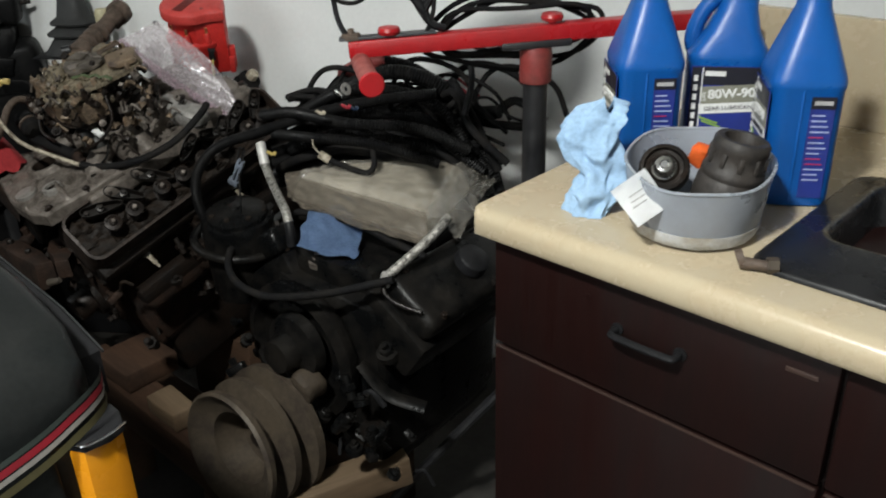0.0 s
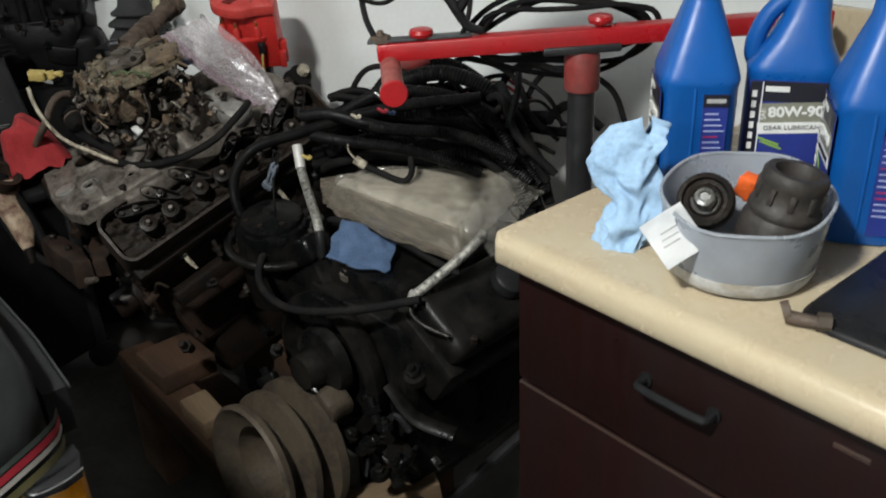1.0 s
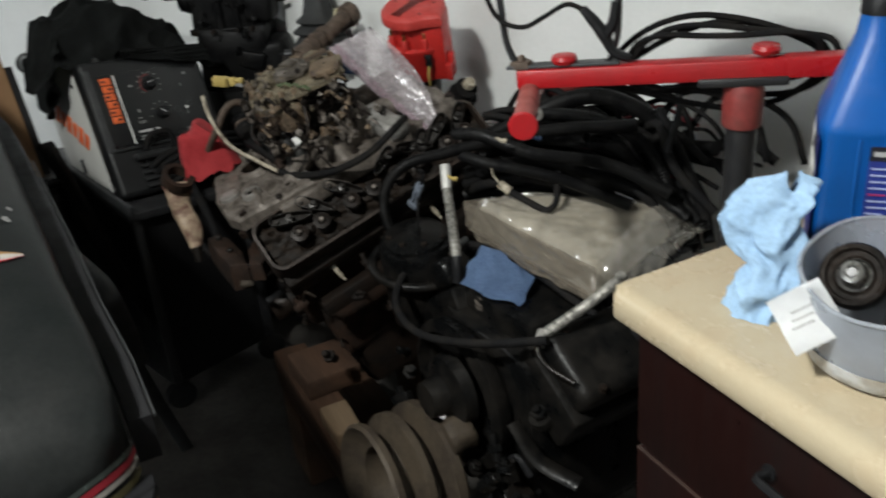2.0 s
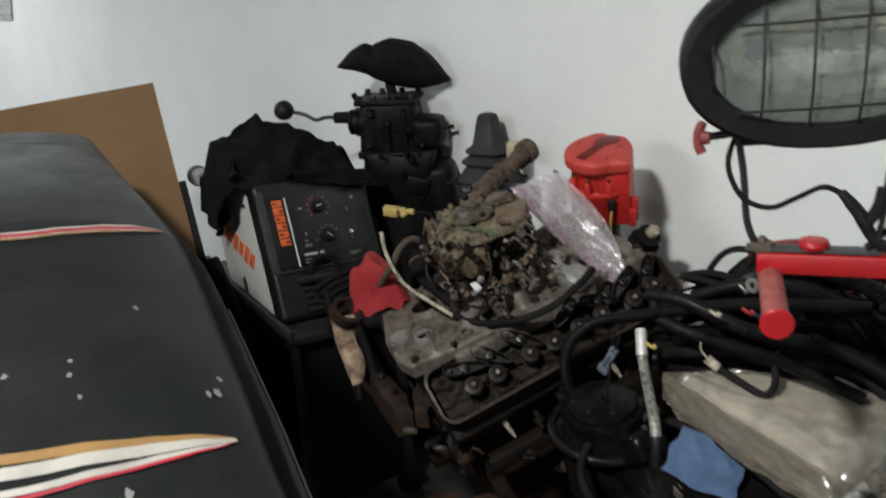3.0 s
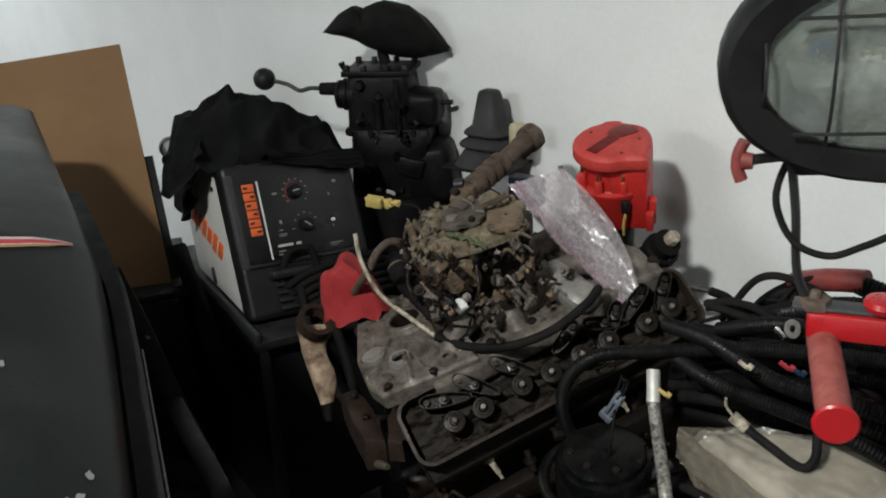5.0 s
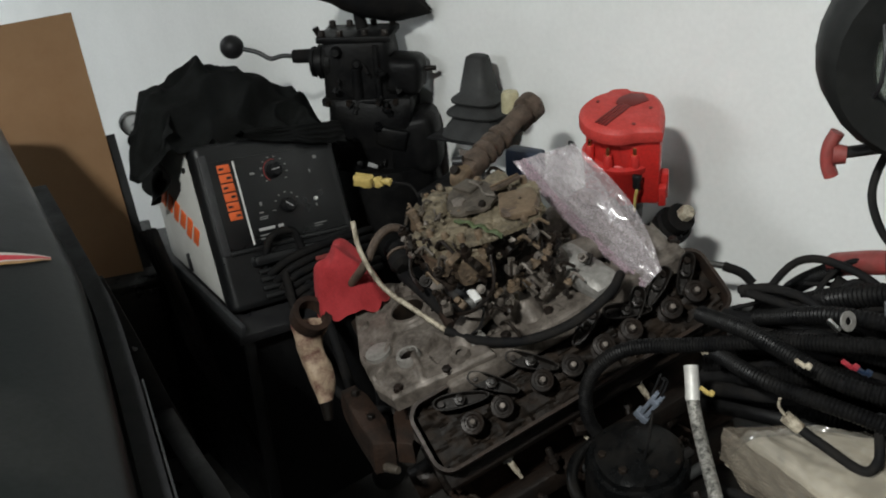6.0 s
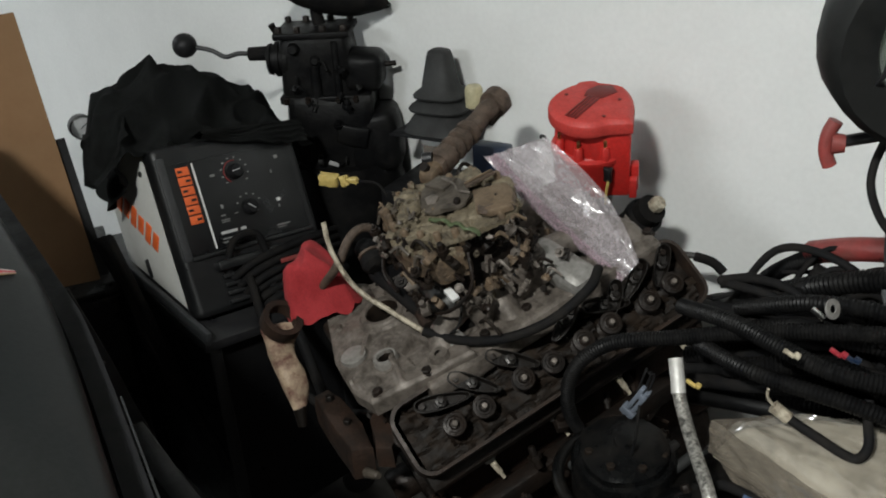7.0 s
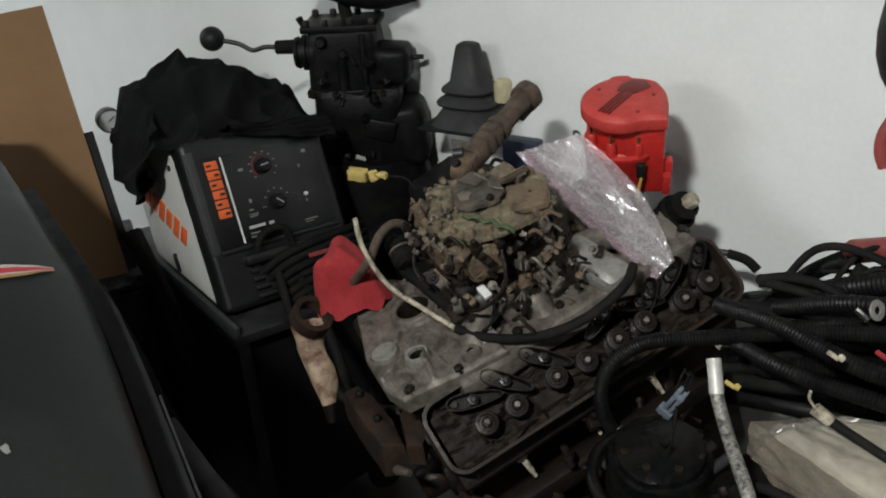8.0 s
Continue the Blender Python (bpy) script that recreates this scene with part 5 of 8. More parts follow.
    clutter(e, 30, (0.02, -0.09, 0.695), (0.135, 0.09, 0.745), [M_ALU, M_GRIME_SHADE, M_CARBGREY, M_ALU, M_IRON], 27, (0.005, 0.012))
    clutter(e, 48, (-0.12, -0.06, 0.670), (0.12, 0.18, 0.704), [M_ALU, M_CARB, M_ALU, M_GRIME_SHADE, M_ALU], 12, (0.005, 0.012))
    clutter(e, 26, (-0.26, -0.26, 0.34), (0.27, -0.20, 0.60), [M_RUST, M_IRON, M_GRIME_SHADE, M_IRON], 13, (0.008, 0.02))
    clutter(e, 24, (0.14, -0.22, 0.34), (0.27, 0.25, 0.52), [M_RUST, M_IRON, M_IRON], 14, (0.008, 0.02))
    # solenoid and hoses in the valley
    bm = lathe(B(), [(0, 0), (0.017, 0), (0.021, 0.004), (0.021, 0.030), (0.023, 0.032), (0.023, 0.072), (0.017, 0.082), (0.008, 0.086), (0, 0.086)], (-0.010, -0.091, 0.716), (1, 0.02, -0.06), 22)
    part("solenoid", bm, M_SOLENOID, e, "dark grey round solenoid")
    part("solenoid_tip", box(B(), (0.087, -0.090, 0.746), (0.024, 0.013, 0.008), 0.002, rot(0, 20, 2)), M_LABELW, e, "white plastic clip")
    lever = plate(B(), [(-0.036, -0.010), (-0.020, -0.013), (0.036, -0.010), (0.040, 0.004), (0.028, 0.010), (-0.030, 0.006)], -0.002, 0.002, None, 0.001)
    bmesh.ops.transform(lever, matrix=Matrix.Translation((0.060, -0.077, 0.743)) @ rot(-38, 20, -10), verts=lever.verts)
    part("throttle_lever", lever, M_ALU, e, "grey throttle lever")
    part("lever_link", cyl(B(), (0.047, -0.012, 0.760), (0.079, 0.039, 0.770), 0.0032, seg=8), M_ALULIGHT, e, "pale steel link")
    part("link_pipe", tube(B(), [(0.047, -0.012, 0.760), (0.052, -0.022, 0.752), (0.066, -0.030, 0.735), (0.074, -0.034, 0.712)], 0.0042, 8, 5), M_CARB, e)
    part("link_nut", cyl(B(), (0.079, -0.018, 0.738), (0.080, -0.022, 0.750), 0.0085, 0.007, seg=6, bevel=0.001), M_ALULIGHT, e)
    part("round_fitting", lathe(B(), [(0, 0.006), (0.005, 0.006), (0.006, 0.010), (0.013, 0.010), (0.015, 0.006), (0.015, -0.010), (0.010, -0.02)], (0.091, 0.029, 0.745), (0.5, -0.7, 0.5), 20), M_ALU, e)
    part("brass_fitting", cyl(B(), (0.070, -0.046, 0.708), (0.092, -0.028, 0.708), 0.009, 0.007, seg=6, bevel=0.001), M_GOLDY, e, "dull brass fitting")
    part("valley_hose", tube(B(), [(-0.124, -0.112, 0.722), (-0.128, -0.138, 0.722), (-0.106, -0.148, 0.720), (-0.070, -0.142, 0.714), (-0.020, -0.135, 0.706), (0.026, -0.129, 0.700)], 0.0115, 12, 6), M_RUBBER, e)
    part("hose_end", cyl(B(), (0.024, -0.129, 0.700), (0.052, -0.133, 0.692), 0.0125, 0.011, seg=14, bevel=0.001), M_RUST, e, "brown rusty hose end")
    part("web", rough_up(cuts(box(B(), (0.055, -0.118, 0.684), (0.115, 0.030, 0.014), 0.005, rot(0, 4, 4)), 2), 0.003, 30, 5), M_ALULIGHT, e, "pale cast web")
    part("pinch_wire", tube(B(), [(0.070, -0.075, 0.722), (0.092, -0.088, 0.714), (0.104, -0.104, 0.704), (0.098, -0.118, 0.695)], 0.0022, 8, 5), M_RUBBER, e)
    part("breather_casting", rough_up(cuts(box(B(), (0.100, 0.080, 0.690), (0.115, 0.055, 0.045), 0.016, rot(0, 14, 12)), 3), 0.006, 18, 4), M_ALULIGHT, e, "pale aluminium casting")
    # front pulley hub and brackets
    back = e.matrix_basis.inverted()
    bm = plate(B(), [(-1.098, -0.238), (-1.105, -0.212), (-1.067, -0.199), (-0.988, -0.193), (-0.929, -0.198), (-0.934, -0.231), (-0.991, -0.236)], 0.545, 0.602, None, 0.004)
    bmesh.ops.transform(bm, matrix=back, verts=bm.verts)
    bracket = part("front_bracket", rough_up(cuts(bm, 1), 0.003, 30, 4), M_RUST, e, "brown-grey cast front cover")
    bolt_row(bracket, [(-1.000, -0.214, 0.602), (-1.075, -0.218, 0.602)], 0.007, 0.008, m=back, material=M_WORN)
    bm = plate(B(), [(-1.029, -0.158), (-1.012, -0.095), (-0.990, -0.095), (-0.945, -0.118), (-0.960, -0.142), (-0.913, -0.172), (-0.929, -0.193), (-0.998, -0.177)], 0.560, 0.598, None, 0.003)
    bmesh.ops.transform(bm, matrix=back, verts=bm.verts)
    part("front_ledge", rough_up(cuts(bm, 1), 0.004, 30, 8), M_RUST, e, "rust-brown ledge of the block")
    stud = cyl(B(), (-0.925, -0.215, 0.560), (-0.895, -0.205, 0.572), 0.008, 0.006, 8, 0.001)
    bmesh.ops.transform(stud, matrix=back, verts=stud.verts)
    part("front_stud", stud, M_CARBGREY, e, "worn steel stud")
    part("hub", lathe(B(), [(0, -0.02), (0.026, -0.02), (0.03, -0.015), (0.03, 0.02), (0.045, 0.022), (0.045, 0.05), (0, 0.05)], (0.0, -0.28, 0.40), (0, 1, 0), 28), M_IRON, e)
    part("side_rail", box(B(), (0.20, 0.0, 0.46), (0.03, 0.44, 0.035), 0.006), M_IRON, e)
    return e


engine_a()


def engine_b():
    e = thing("black_engine", pose(-0.40, 0.17, 0, 0, 0, 4), "black painted V engine with hoses across its front", "engine")
    bm = box(B(), (0, 0.05, 0.46), (0.26, 0.36, 0.34), 0.02)
    rough_up(cuts(bm, 3), 0.012, 10, 21)
    part("block", bm, M_ENGBLACK, e, "black painted cylinder block")
    part("oil_pan", rough_up(cuts(box(B(), (0, 0.05, 0.31), (0.24, 0.34, 0.10), 0.02), 2), 0.006, 10, 4), M_ENGBLACK, e)
    for side in (1, -1):
        t = Matrix.Translation((side * 0.155, 0.06, 0.60)) @ rot(0, side * 34, 0)
        bm = box(B(), (0, 0, -0.02), (0.15, 0.36, 0.09), 0.012)
        bmesh.ops.transform(bm, matrix=t, verts=bm.verts)
        part("cylinder_head", bm, M_ENGBLACK, e)
        bm = box(B(), (0, 0, 0.052), (0.125, 0.35, 0.055), 0.018, seg=3)
        bmesh.ops.transform(bm, matrix=t, verts=bm.verts)
        cover = part("rocker_cover", bm, M_ENGBLACK, e, "black pressed rocker cover")
        bolt_row(cover, [(sx * 0.05, -0.14 + 0.14 * k, 0.078) for sx in (-1, 1) for k in range(3)], 0.006, 0.007, m=t)
        if side == 1:
            bm = lathe(B(), [(0, 0.03), (0.024, 0.03), (0.029, 0.026), (0.030, 0.008), (0.022, 0.004), (0.022, 0)], (0.0, -0.02, 0.078), seg=24)
            bmesh.ops.transform(bm, matrix=t, verts=bm.verts)
            part("filler_cap", bm, M_BLACKPLASTIC, cover, "black oil filler cap")
    # round front cover, water pump snout
    part("front_plate", lathe(B(), [(0, 0), (0.125, 0), (0.135, -0.012), (0.135, -0.03), (0.115, -0.038), (0.105, -0.02), (0, -0.02)], (-0.04, -0.13, 0.50), (0, 1, 0), 36), M_ENGBLACK, e)
    part("water_pump", lathe(B(), [(0, -0.06), (0.03, -0.06), (0.035, -0.03), (0.06, -0.02), (0.065, 0.0), (0, 0)], (-0.02, -0.17, 0.53), (0, 1, 0), 28), M_ENGBLACK, e)
    # pulley
    base = Vector((-0.045, -0.215, 0.365))
    ax = Vector((0.00, -1, 0.10)).normalized()
    bm = lathe(B(), [(0, 0.0), (0.085, 0.0), (0.092, 0.006), (0.092, 0.018), (0.062, 0.026), (0.060, 0.034), (0.088, 0.044), (0.088, 0.054), (0.058, 0.062), (0.056, 0.072), (0.084, 0.082), (0.085, 0.090), (0.081, 0.094), (0.076, 0.090), (0.068, 0.080), (0.051, 0.074), (0.047, 0.030), (0.024, 0.028), (0.021, 0.040), (0, 0.040)], base, ax, 44)
    bmesh.ops.scale(bm, vec=(1.36, 1.36, 1.36), space=Matrix.Translation(-base), verts=bm.verts)
    pulley = part("crank_pulley", bm, M_PULLEY, e, "tan oxidised grooved crank pulley")
    part("pulley_bolt", cyl(B(), base + ax * 0.05, base + ax * 0.064, 0.014, seg=6, bevel=0.001), M_IRON, pulley)
    part("bright_boss", rough_up(cuts(box(B(), (0.025, -0.20, 0.475), (0.05, 0.05, 0.05), 0.012), 2), 0.008, 24, 2), M_PULLEY, e)
    clutter(e, 36, (-0.20, -0.20, 0.32), (0.22, -0.12, 0.56), [M_ENGBLACK, M_ENGBLACK, M_BLACKPLASTIC, M_ENGBLACK], 31, (0.008, 0.022))
    clutter(e, 40, (-0.16, -0.12, 0.58), (0.12, 0.22, 0.66), [M_ENGBLACK, M_BLACKPLASTIC, M_IRON, M_ALU], 32, (0.008, 0.02))
    part("intake", rough_up(cuts(box(B(), (0.0, 0.06, 0.64), (0.20, 0.32, 0.07), 0.015), 3), 0.010, 14, 6), M_ENGBLACK, e)
    part("bracket_arm", tube(B(), [(0.10, -0.14, 0.52), (0.15, -0.13, 0.47), (0.21, -0.10, 0.45)], 0.015, 8, 5, flat=0.5), M_ENGBLACK, e)
    part("hoist_eye", lathe(B(), [(0.012, -0.006), (0.024, -0.006), (0.024, 0.006), (0.012, 0.006), (0.012, -0.006)], (0.145, -0.165, 0.41), (0.3, -1, 0.2), 18), M_WORN, e)
    return e


engine_b()

# ---- on and round the engines ----
def distributor():
    d = thing("distributor", pose(-1.124, 0.318, 0.872, 0, 0, 25) @ rot(12, 6, 0) @ Matrix.Scale(0.96, 4), "red distributor with a ribbed coil-in-cap top", "distributor")
    bm = lathe(B(), [(0, -0.02), (0.060, -0.02), (0.066, -0.01), (0.068, 0.05), (0.071, 0.054), (0.071, 0.062), (0.064, 0.066)], seg=40)
    part("body", bm, M_CAPRED, d)
    # flat lid: round, squared off on its coil side, with a small step in its rim
    away, across = Vector((-0.50, 0.865)), Vector((0.865, 0.50))
    out = []
    for k in range(72):
        a = 2 * math.pi * k / 72
        u, w = 0.0745 * math.cos(a), 0.0745 * math.sin(a)
        if math.cos(a) > 0.15:
            big = max(abs(u) / 0.076, abs(w) / (0.064 if w < 0 else 0.078))
            flat = (u / big, w / big)
            f = min(1.0, (math.cos(a) - 0.15) / 0.35) * (0.85 if w < 0 else 0.25)
            u, w = u + (flat[0] - u) * f, w + (flat[1] - w) * f
        elif 0.9 < a < 1.95:
            w += 0.008
        out.append(tuple(across * u + away * w))
    bm = B()
    spec = [(0.90, 0.118), (0.99, 0.119), (1.0, 0.121), (1.0, 0.135), (0.985, 0.139), (0.89, 0.146), (0.87, 0.1465), (0.4, 0.147)]
    rings = [[bm.verts.new((x * s, y * s, z)) for x, y in out] for s, z in spec]
    for a, b in zip(rings, rings[1:]):
        for k in range(72):
            bm.faces.new((a[k], a[(k + 1) % 72], b[(k + 1) % 72], b[k]))
    bm.faces.new(rings[0][::-1])
    bm.faces.new(rings[-1])
    lid = part("cap_lid", bm, M_CAPLID, d, "flat dusty red lid", 28)
    part("neck", lathe(B(), [(0.060, 0.055), (0.052, 0.062), (0.050, 0.110), (0, 0.112)], seg=40), M_CAPRED, d)
    mid = across * 0.036
    part("coil_column", box(B(), (mid.x, mid.y, 0.050), (0.070, 0.108, 0.138), 0.007, rot(0, 0, 30)), M_CAPRED, d)
    p = across * 0.078 - away * 0.030
    part("latch", box(B(), (p.x, p.y, 0.012), (0.016, 0.022, 0.055), 0.004, rot(0, 0, 30)), M_CAPRED, d)
    p = across * 0.076 - away * 0.055
    part("clip_block", box(B(), (p.x, p.y, 0.004), (0.014, 0.016, 0.040), 0.003, rot(0, 0, 30)), M_CAPRED, d)
    part("stripe_patch", plate(B(), [(-0.020, 0.010), (0.012, 0.018), (0.024, 0.050), (0.004, 0.064), (-0.018, 0.052), (-0.026, 0.030)], 0.1455, 0.1485, None, 0.0008), M_CAPSTRIPE, lid, "dark red patch")
    for k in range(4):
        part("rib", box(B(), (-0.012 + 0.0062 * k, -0.022, 0.1472), (0.0040, 0.076, 0.003), 0.0006), M_CAPSTRIPE, lid, "dark red rib")
    # Raised dark red discs stand for the shade in the screw holes.
    for x, y in ((-0.05, 0.0), (0.04, 0.03), (0.0, 0.058), (0.045, -0.03)):
        part("screw_hole_disc", lathe(B(), [(0, 0.0008), (0.0035, 0.0008), (0.0035, -0.001)], (x, y, 0.147), seg=12), M_CAPSTRIPE, lid)
    for k in range(8):
        a = 2 * math.pi * k / 8 + 0.2
        p = Vector((0.060 * math.cos(a), 0.060 * math.sin(a), 0.07))
        tower = part("tower", cyl(B(), p + Vector((0, 0, -0.01)), p + Vector((0, 0, 0.018)), 0.0095, 0.0075, 14, 0.001), M_CAPRED, d)
        part("terminal", lathe(B(), [(0, 0.014), (0.0022, 0.014), (0.0036, 0.010), (0.0030, 0.005), (0.0036, 0.0)], p + Vector((0, 0, 0.018)), seg=10), M_BRASS, tower)
    p = across * 0.032 - away * 0.068
    part("clip", rough_up(cuts(box(B(), (p.x, p.y, 0.040), (0.014, 0.012, 0.030), 0.003), 1), 0.003, 90, 3), M_BLACKPLASTIC, d)
    part("wire", tube(B(), [(p.x + 0.004, p.y - 0.005, 0.03), (p.x + 0.002, p.y - 0.008, 0.008), (p.x, p.y - 0.006, -0.02)], 0.0028, 6, 4), M_YELLOW, d, "yellow wire")
    part("shaft_housing", cyl(B(), (0, 0, -0.16), (0, 0, -0.005), 0.034, 0.045, 20), M_IRON, d)


distributor()


def steering_shaft():
    s = thing("intermediate_shaft", (-1.17, 0.06, 0.90), "rusty brown shaft with ribbed collars lying on the engine", "shaft")
    a, b = Vector((-0.02, -0.005, 0.02)), Vector((-0.132, 0.172, 0.075))
    d = (b - a).normalized()
    h = (b - a).length
    prof = [(0, 0), (0.020, 0.0), (0.023, 0.006), (0.023, 0.030), (0.014, 0.034)]
    for x in (0.042, 0.068, 0.094):
        prof += [(0.0145, x - 0.004), (0.0225, x - 0.002), (0.0240, x + 0.004), (0.0225, x + 0.012), (0.0150, x + 0.015)]
    prof += [(0.0150, 0.116), (0.0185, 0.120), (0.0180, h - 0.062), (0.0200, h - 0.058), (0.0205, h - 0.034), (0.0165, h - 0.030), (0.0165, h - 0.027), (0.0265, h - 0.026), (0.0280, h - 0.022), (0.0280, h - 0.003), (0.0255, h), (0.0200, h), (0.0190, h - 0.012), (0, h - 0.012)]
    part("shaft", rough_up(lathe(B(), prof, a, d, 32), 0.0016, 70, 4), M_SHAFT, s)
    for i in range(9):
        p = a + d * (h - 0.062 + 0.0045 * i)
        part("tooth", box(B(), p + Vector((0.016, 0.008, -0.010)), (0.012, 0.0028, 0.010), 0.0006), M_IRON, s)
    part("yoke", box(B(), a + Vector((0.0, 0.0, 0.0)), (0.036, 0.03, 0.03), 0.008, rot(20, 0, 35)), M_SHAFT, s)
    part("knuckle", rough_up(cuts(box(B(), a - d * 0.026, (0.030, 0.040, 0.026), 0.007, rot(18, 0, 32)), 1), 0.003, 40, 5), M_TAN, s, "dusty flattened end of the shaft")
    part("knuckle_bore", cyl(B(), a - d * 0.022 + Vector((0.004, -0.014, 0.010)), a - d * 0.022 + Vector((0.008, -0.020, 0.016)), 0.008, seg=14), M_IRON, s)
    part("pin", cyl(B(), a + Vector((-0.01, -0.026, 0.012)), a + Vector((0.0, -0.012, 0.014)), 0.010), M_BLACKMETAL, s)


steering_shaft()


def poly_bag():
    a, b = Vector((-1.102, 0.097, 0.950)), Vector((-1.020, 0.165, 0.994))
    c, d = Vector((-0.849, 0.190, 0.812)), Vector((-0.832, 0.208, 0.850))

    def place(u, v):
        p = (a.lerp(b, u)).lerp(c.lerp(d, u), v)
        n = Vector((0.45, -0.5, 0.7)).normalized()
        p += (b - a).normalized() * ((0.032 * max(0.0, u - 0.3) - 0.012 * (1 - u)) * math.sin(math.pi * v))
        bulge = 0.026 * math.sin(math.pi * u) * math.sin(math.pi * min(1, v * 1.1))
        ripple = 0.015 * (0.3 - abs(noise.noise(Vector((u * 2.2 + v * 1.3, v * 2.2, 2))))) + 0.0032 * (0.3 - abs(noise.noise(Vector((u * 4.2 - v * 3.0, v * 5.0, 6))))) + 0.0055 * (0.3 - abs(noise.noise(Vector((u * 4.0 + 1.2 * noise.noise(Vector((v * 2, u, 4))), v * 1.3, 9))))) + 0.0009 * (0.3 - abs(noise.noise(Vector((u * 8 + v * 7, v * 11, 9)))))
        return p + n * (bulge + ripple)
    bm = sheet(B(), 60, 80, place)

    def under(u, v):
        p = (a.lerp(b, u)).lerp(c.lerp(d, u), v)
        return p + Vector((0.3, -0.3, 0.6)).normalized() * (0.004 * noise.noise(Vector((u * 6, v * 8, 12))) - 0.012 * math.sin(math.pi * u) * math.sin(math.pi * v))
    sheet(bm, 20, 30, under)
    ob = solo("poly_bag", bm, M_BAG, "clear zip bag with a pinkish seam lying over the engine", "plastic bag", angle=80)
    pink = polythene("pink_zip_film", (0.46, 0.34, 0.39), 0.42, 0.20)
    part("zip_seam", sheet(B(), 6, 60, lambda u, v: place(0.015 + 0.20 * u, 0.01 + 0.98 * v) + Vector((0.0006, -0.0007, 0.0010))), pink, ob, "pinkish zip strip", 80)
    for u in (0.06, 0.17):
        part("zip_ridge", tube(B(), [place(u, v / 12) + Vector((0.0008, -0.0009, 0.0013)) for v in range(13)], 0.0013, 6, 4), pink, ob)
    bm = tube(B(), [(-1.05, 0.172, 0.984), (-1.046, 0.170, 0.990), (-1.038, 0.172, 0.990), (-1.034, 0.174, 0.984)], 0.0022, 6, 4)
    part("wire_tie", bm, M_BLACKMETAL, ob)


poly_bag()


def elbow():
    e = thing("coolant_elbow", (-1.055, 0.375, 0.72), "dark rubber elbow with a tan plug beside the distributor", "elbow")
    bm = tube(B(), [(-0.05, -0.03, -0.06), (-0.03, -0.02, 0.03), (0.005, -0.002, 0.075), (0.035, 0.0, 0.105)], 0.026, 16, 6)
    lathe(bm, [(0.028, 0), (0.034, 0.004), (0.034, 0.02), (0.028, 0.024)], (0.004, -0.002, 0.07), (0.5, 0.1, 0.6), 20)
    part("elbow", bm, M_RUBBER, e)
    part("plug", lathe(B(), [(0, 0.016), (0.012, 0.016), (0.014, 0.012), (0.014, 0)], (0.042, 0.0, 0.112), (0.6, 0.1, 0.6), 8), M_WHITEWIRE, e, "pale tan plug")
    s = thing("vacuum_pipe", (-1.01, 0.40, 0.70), "bent steel pipe with a rubber end", "pipe")
    part("pipe", tube(B(), [(-0.06, -0.02, 0.03), (-0.02, 0.02, 0.025), (0.02, 0.06, 0.022)], 0.006, 10, 5), M_SOLENOID, s)
    part("rubber_end", tube(B(), [(0.015, 0.055, 0.022), (0.04, 0.075, 0.015), (0.06, 0.085, 0.0)], 0.0085, 10, 5), M_RUBBER, s)
    solo("loose_hose", tube(B(), [(-0.92, 0.36, 0.66), (-0.90, 0.41, 0.69), (-0.875, 0.44, 0.70)], 0.010, 10, 5), M_BOOT, "short grey hose stub", "hose")


elbow()


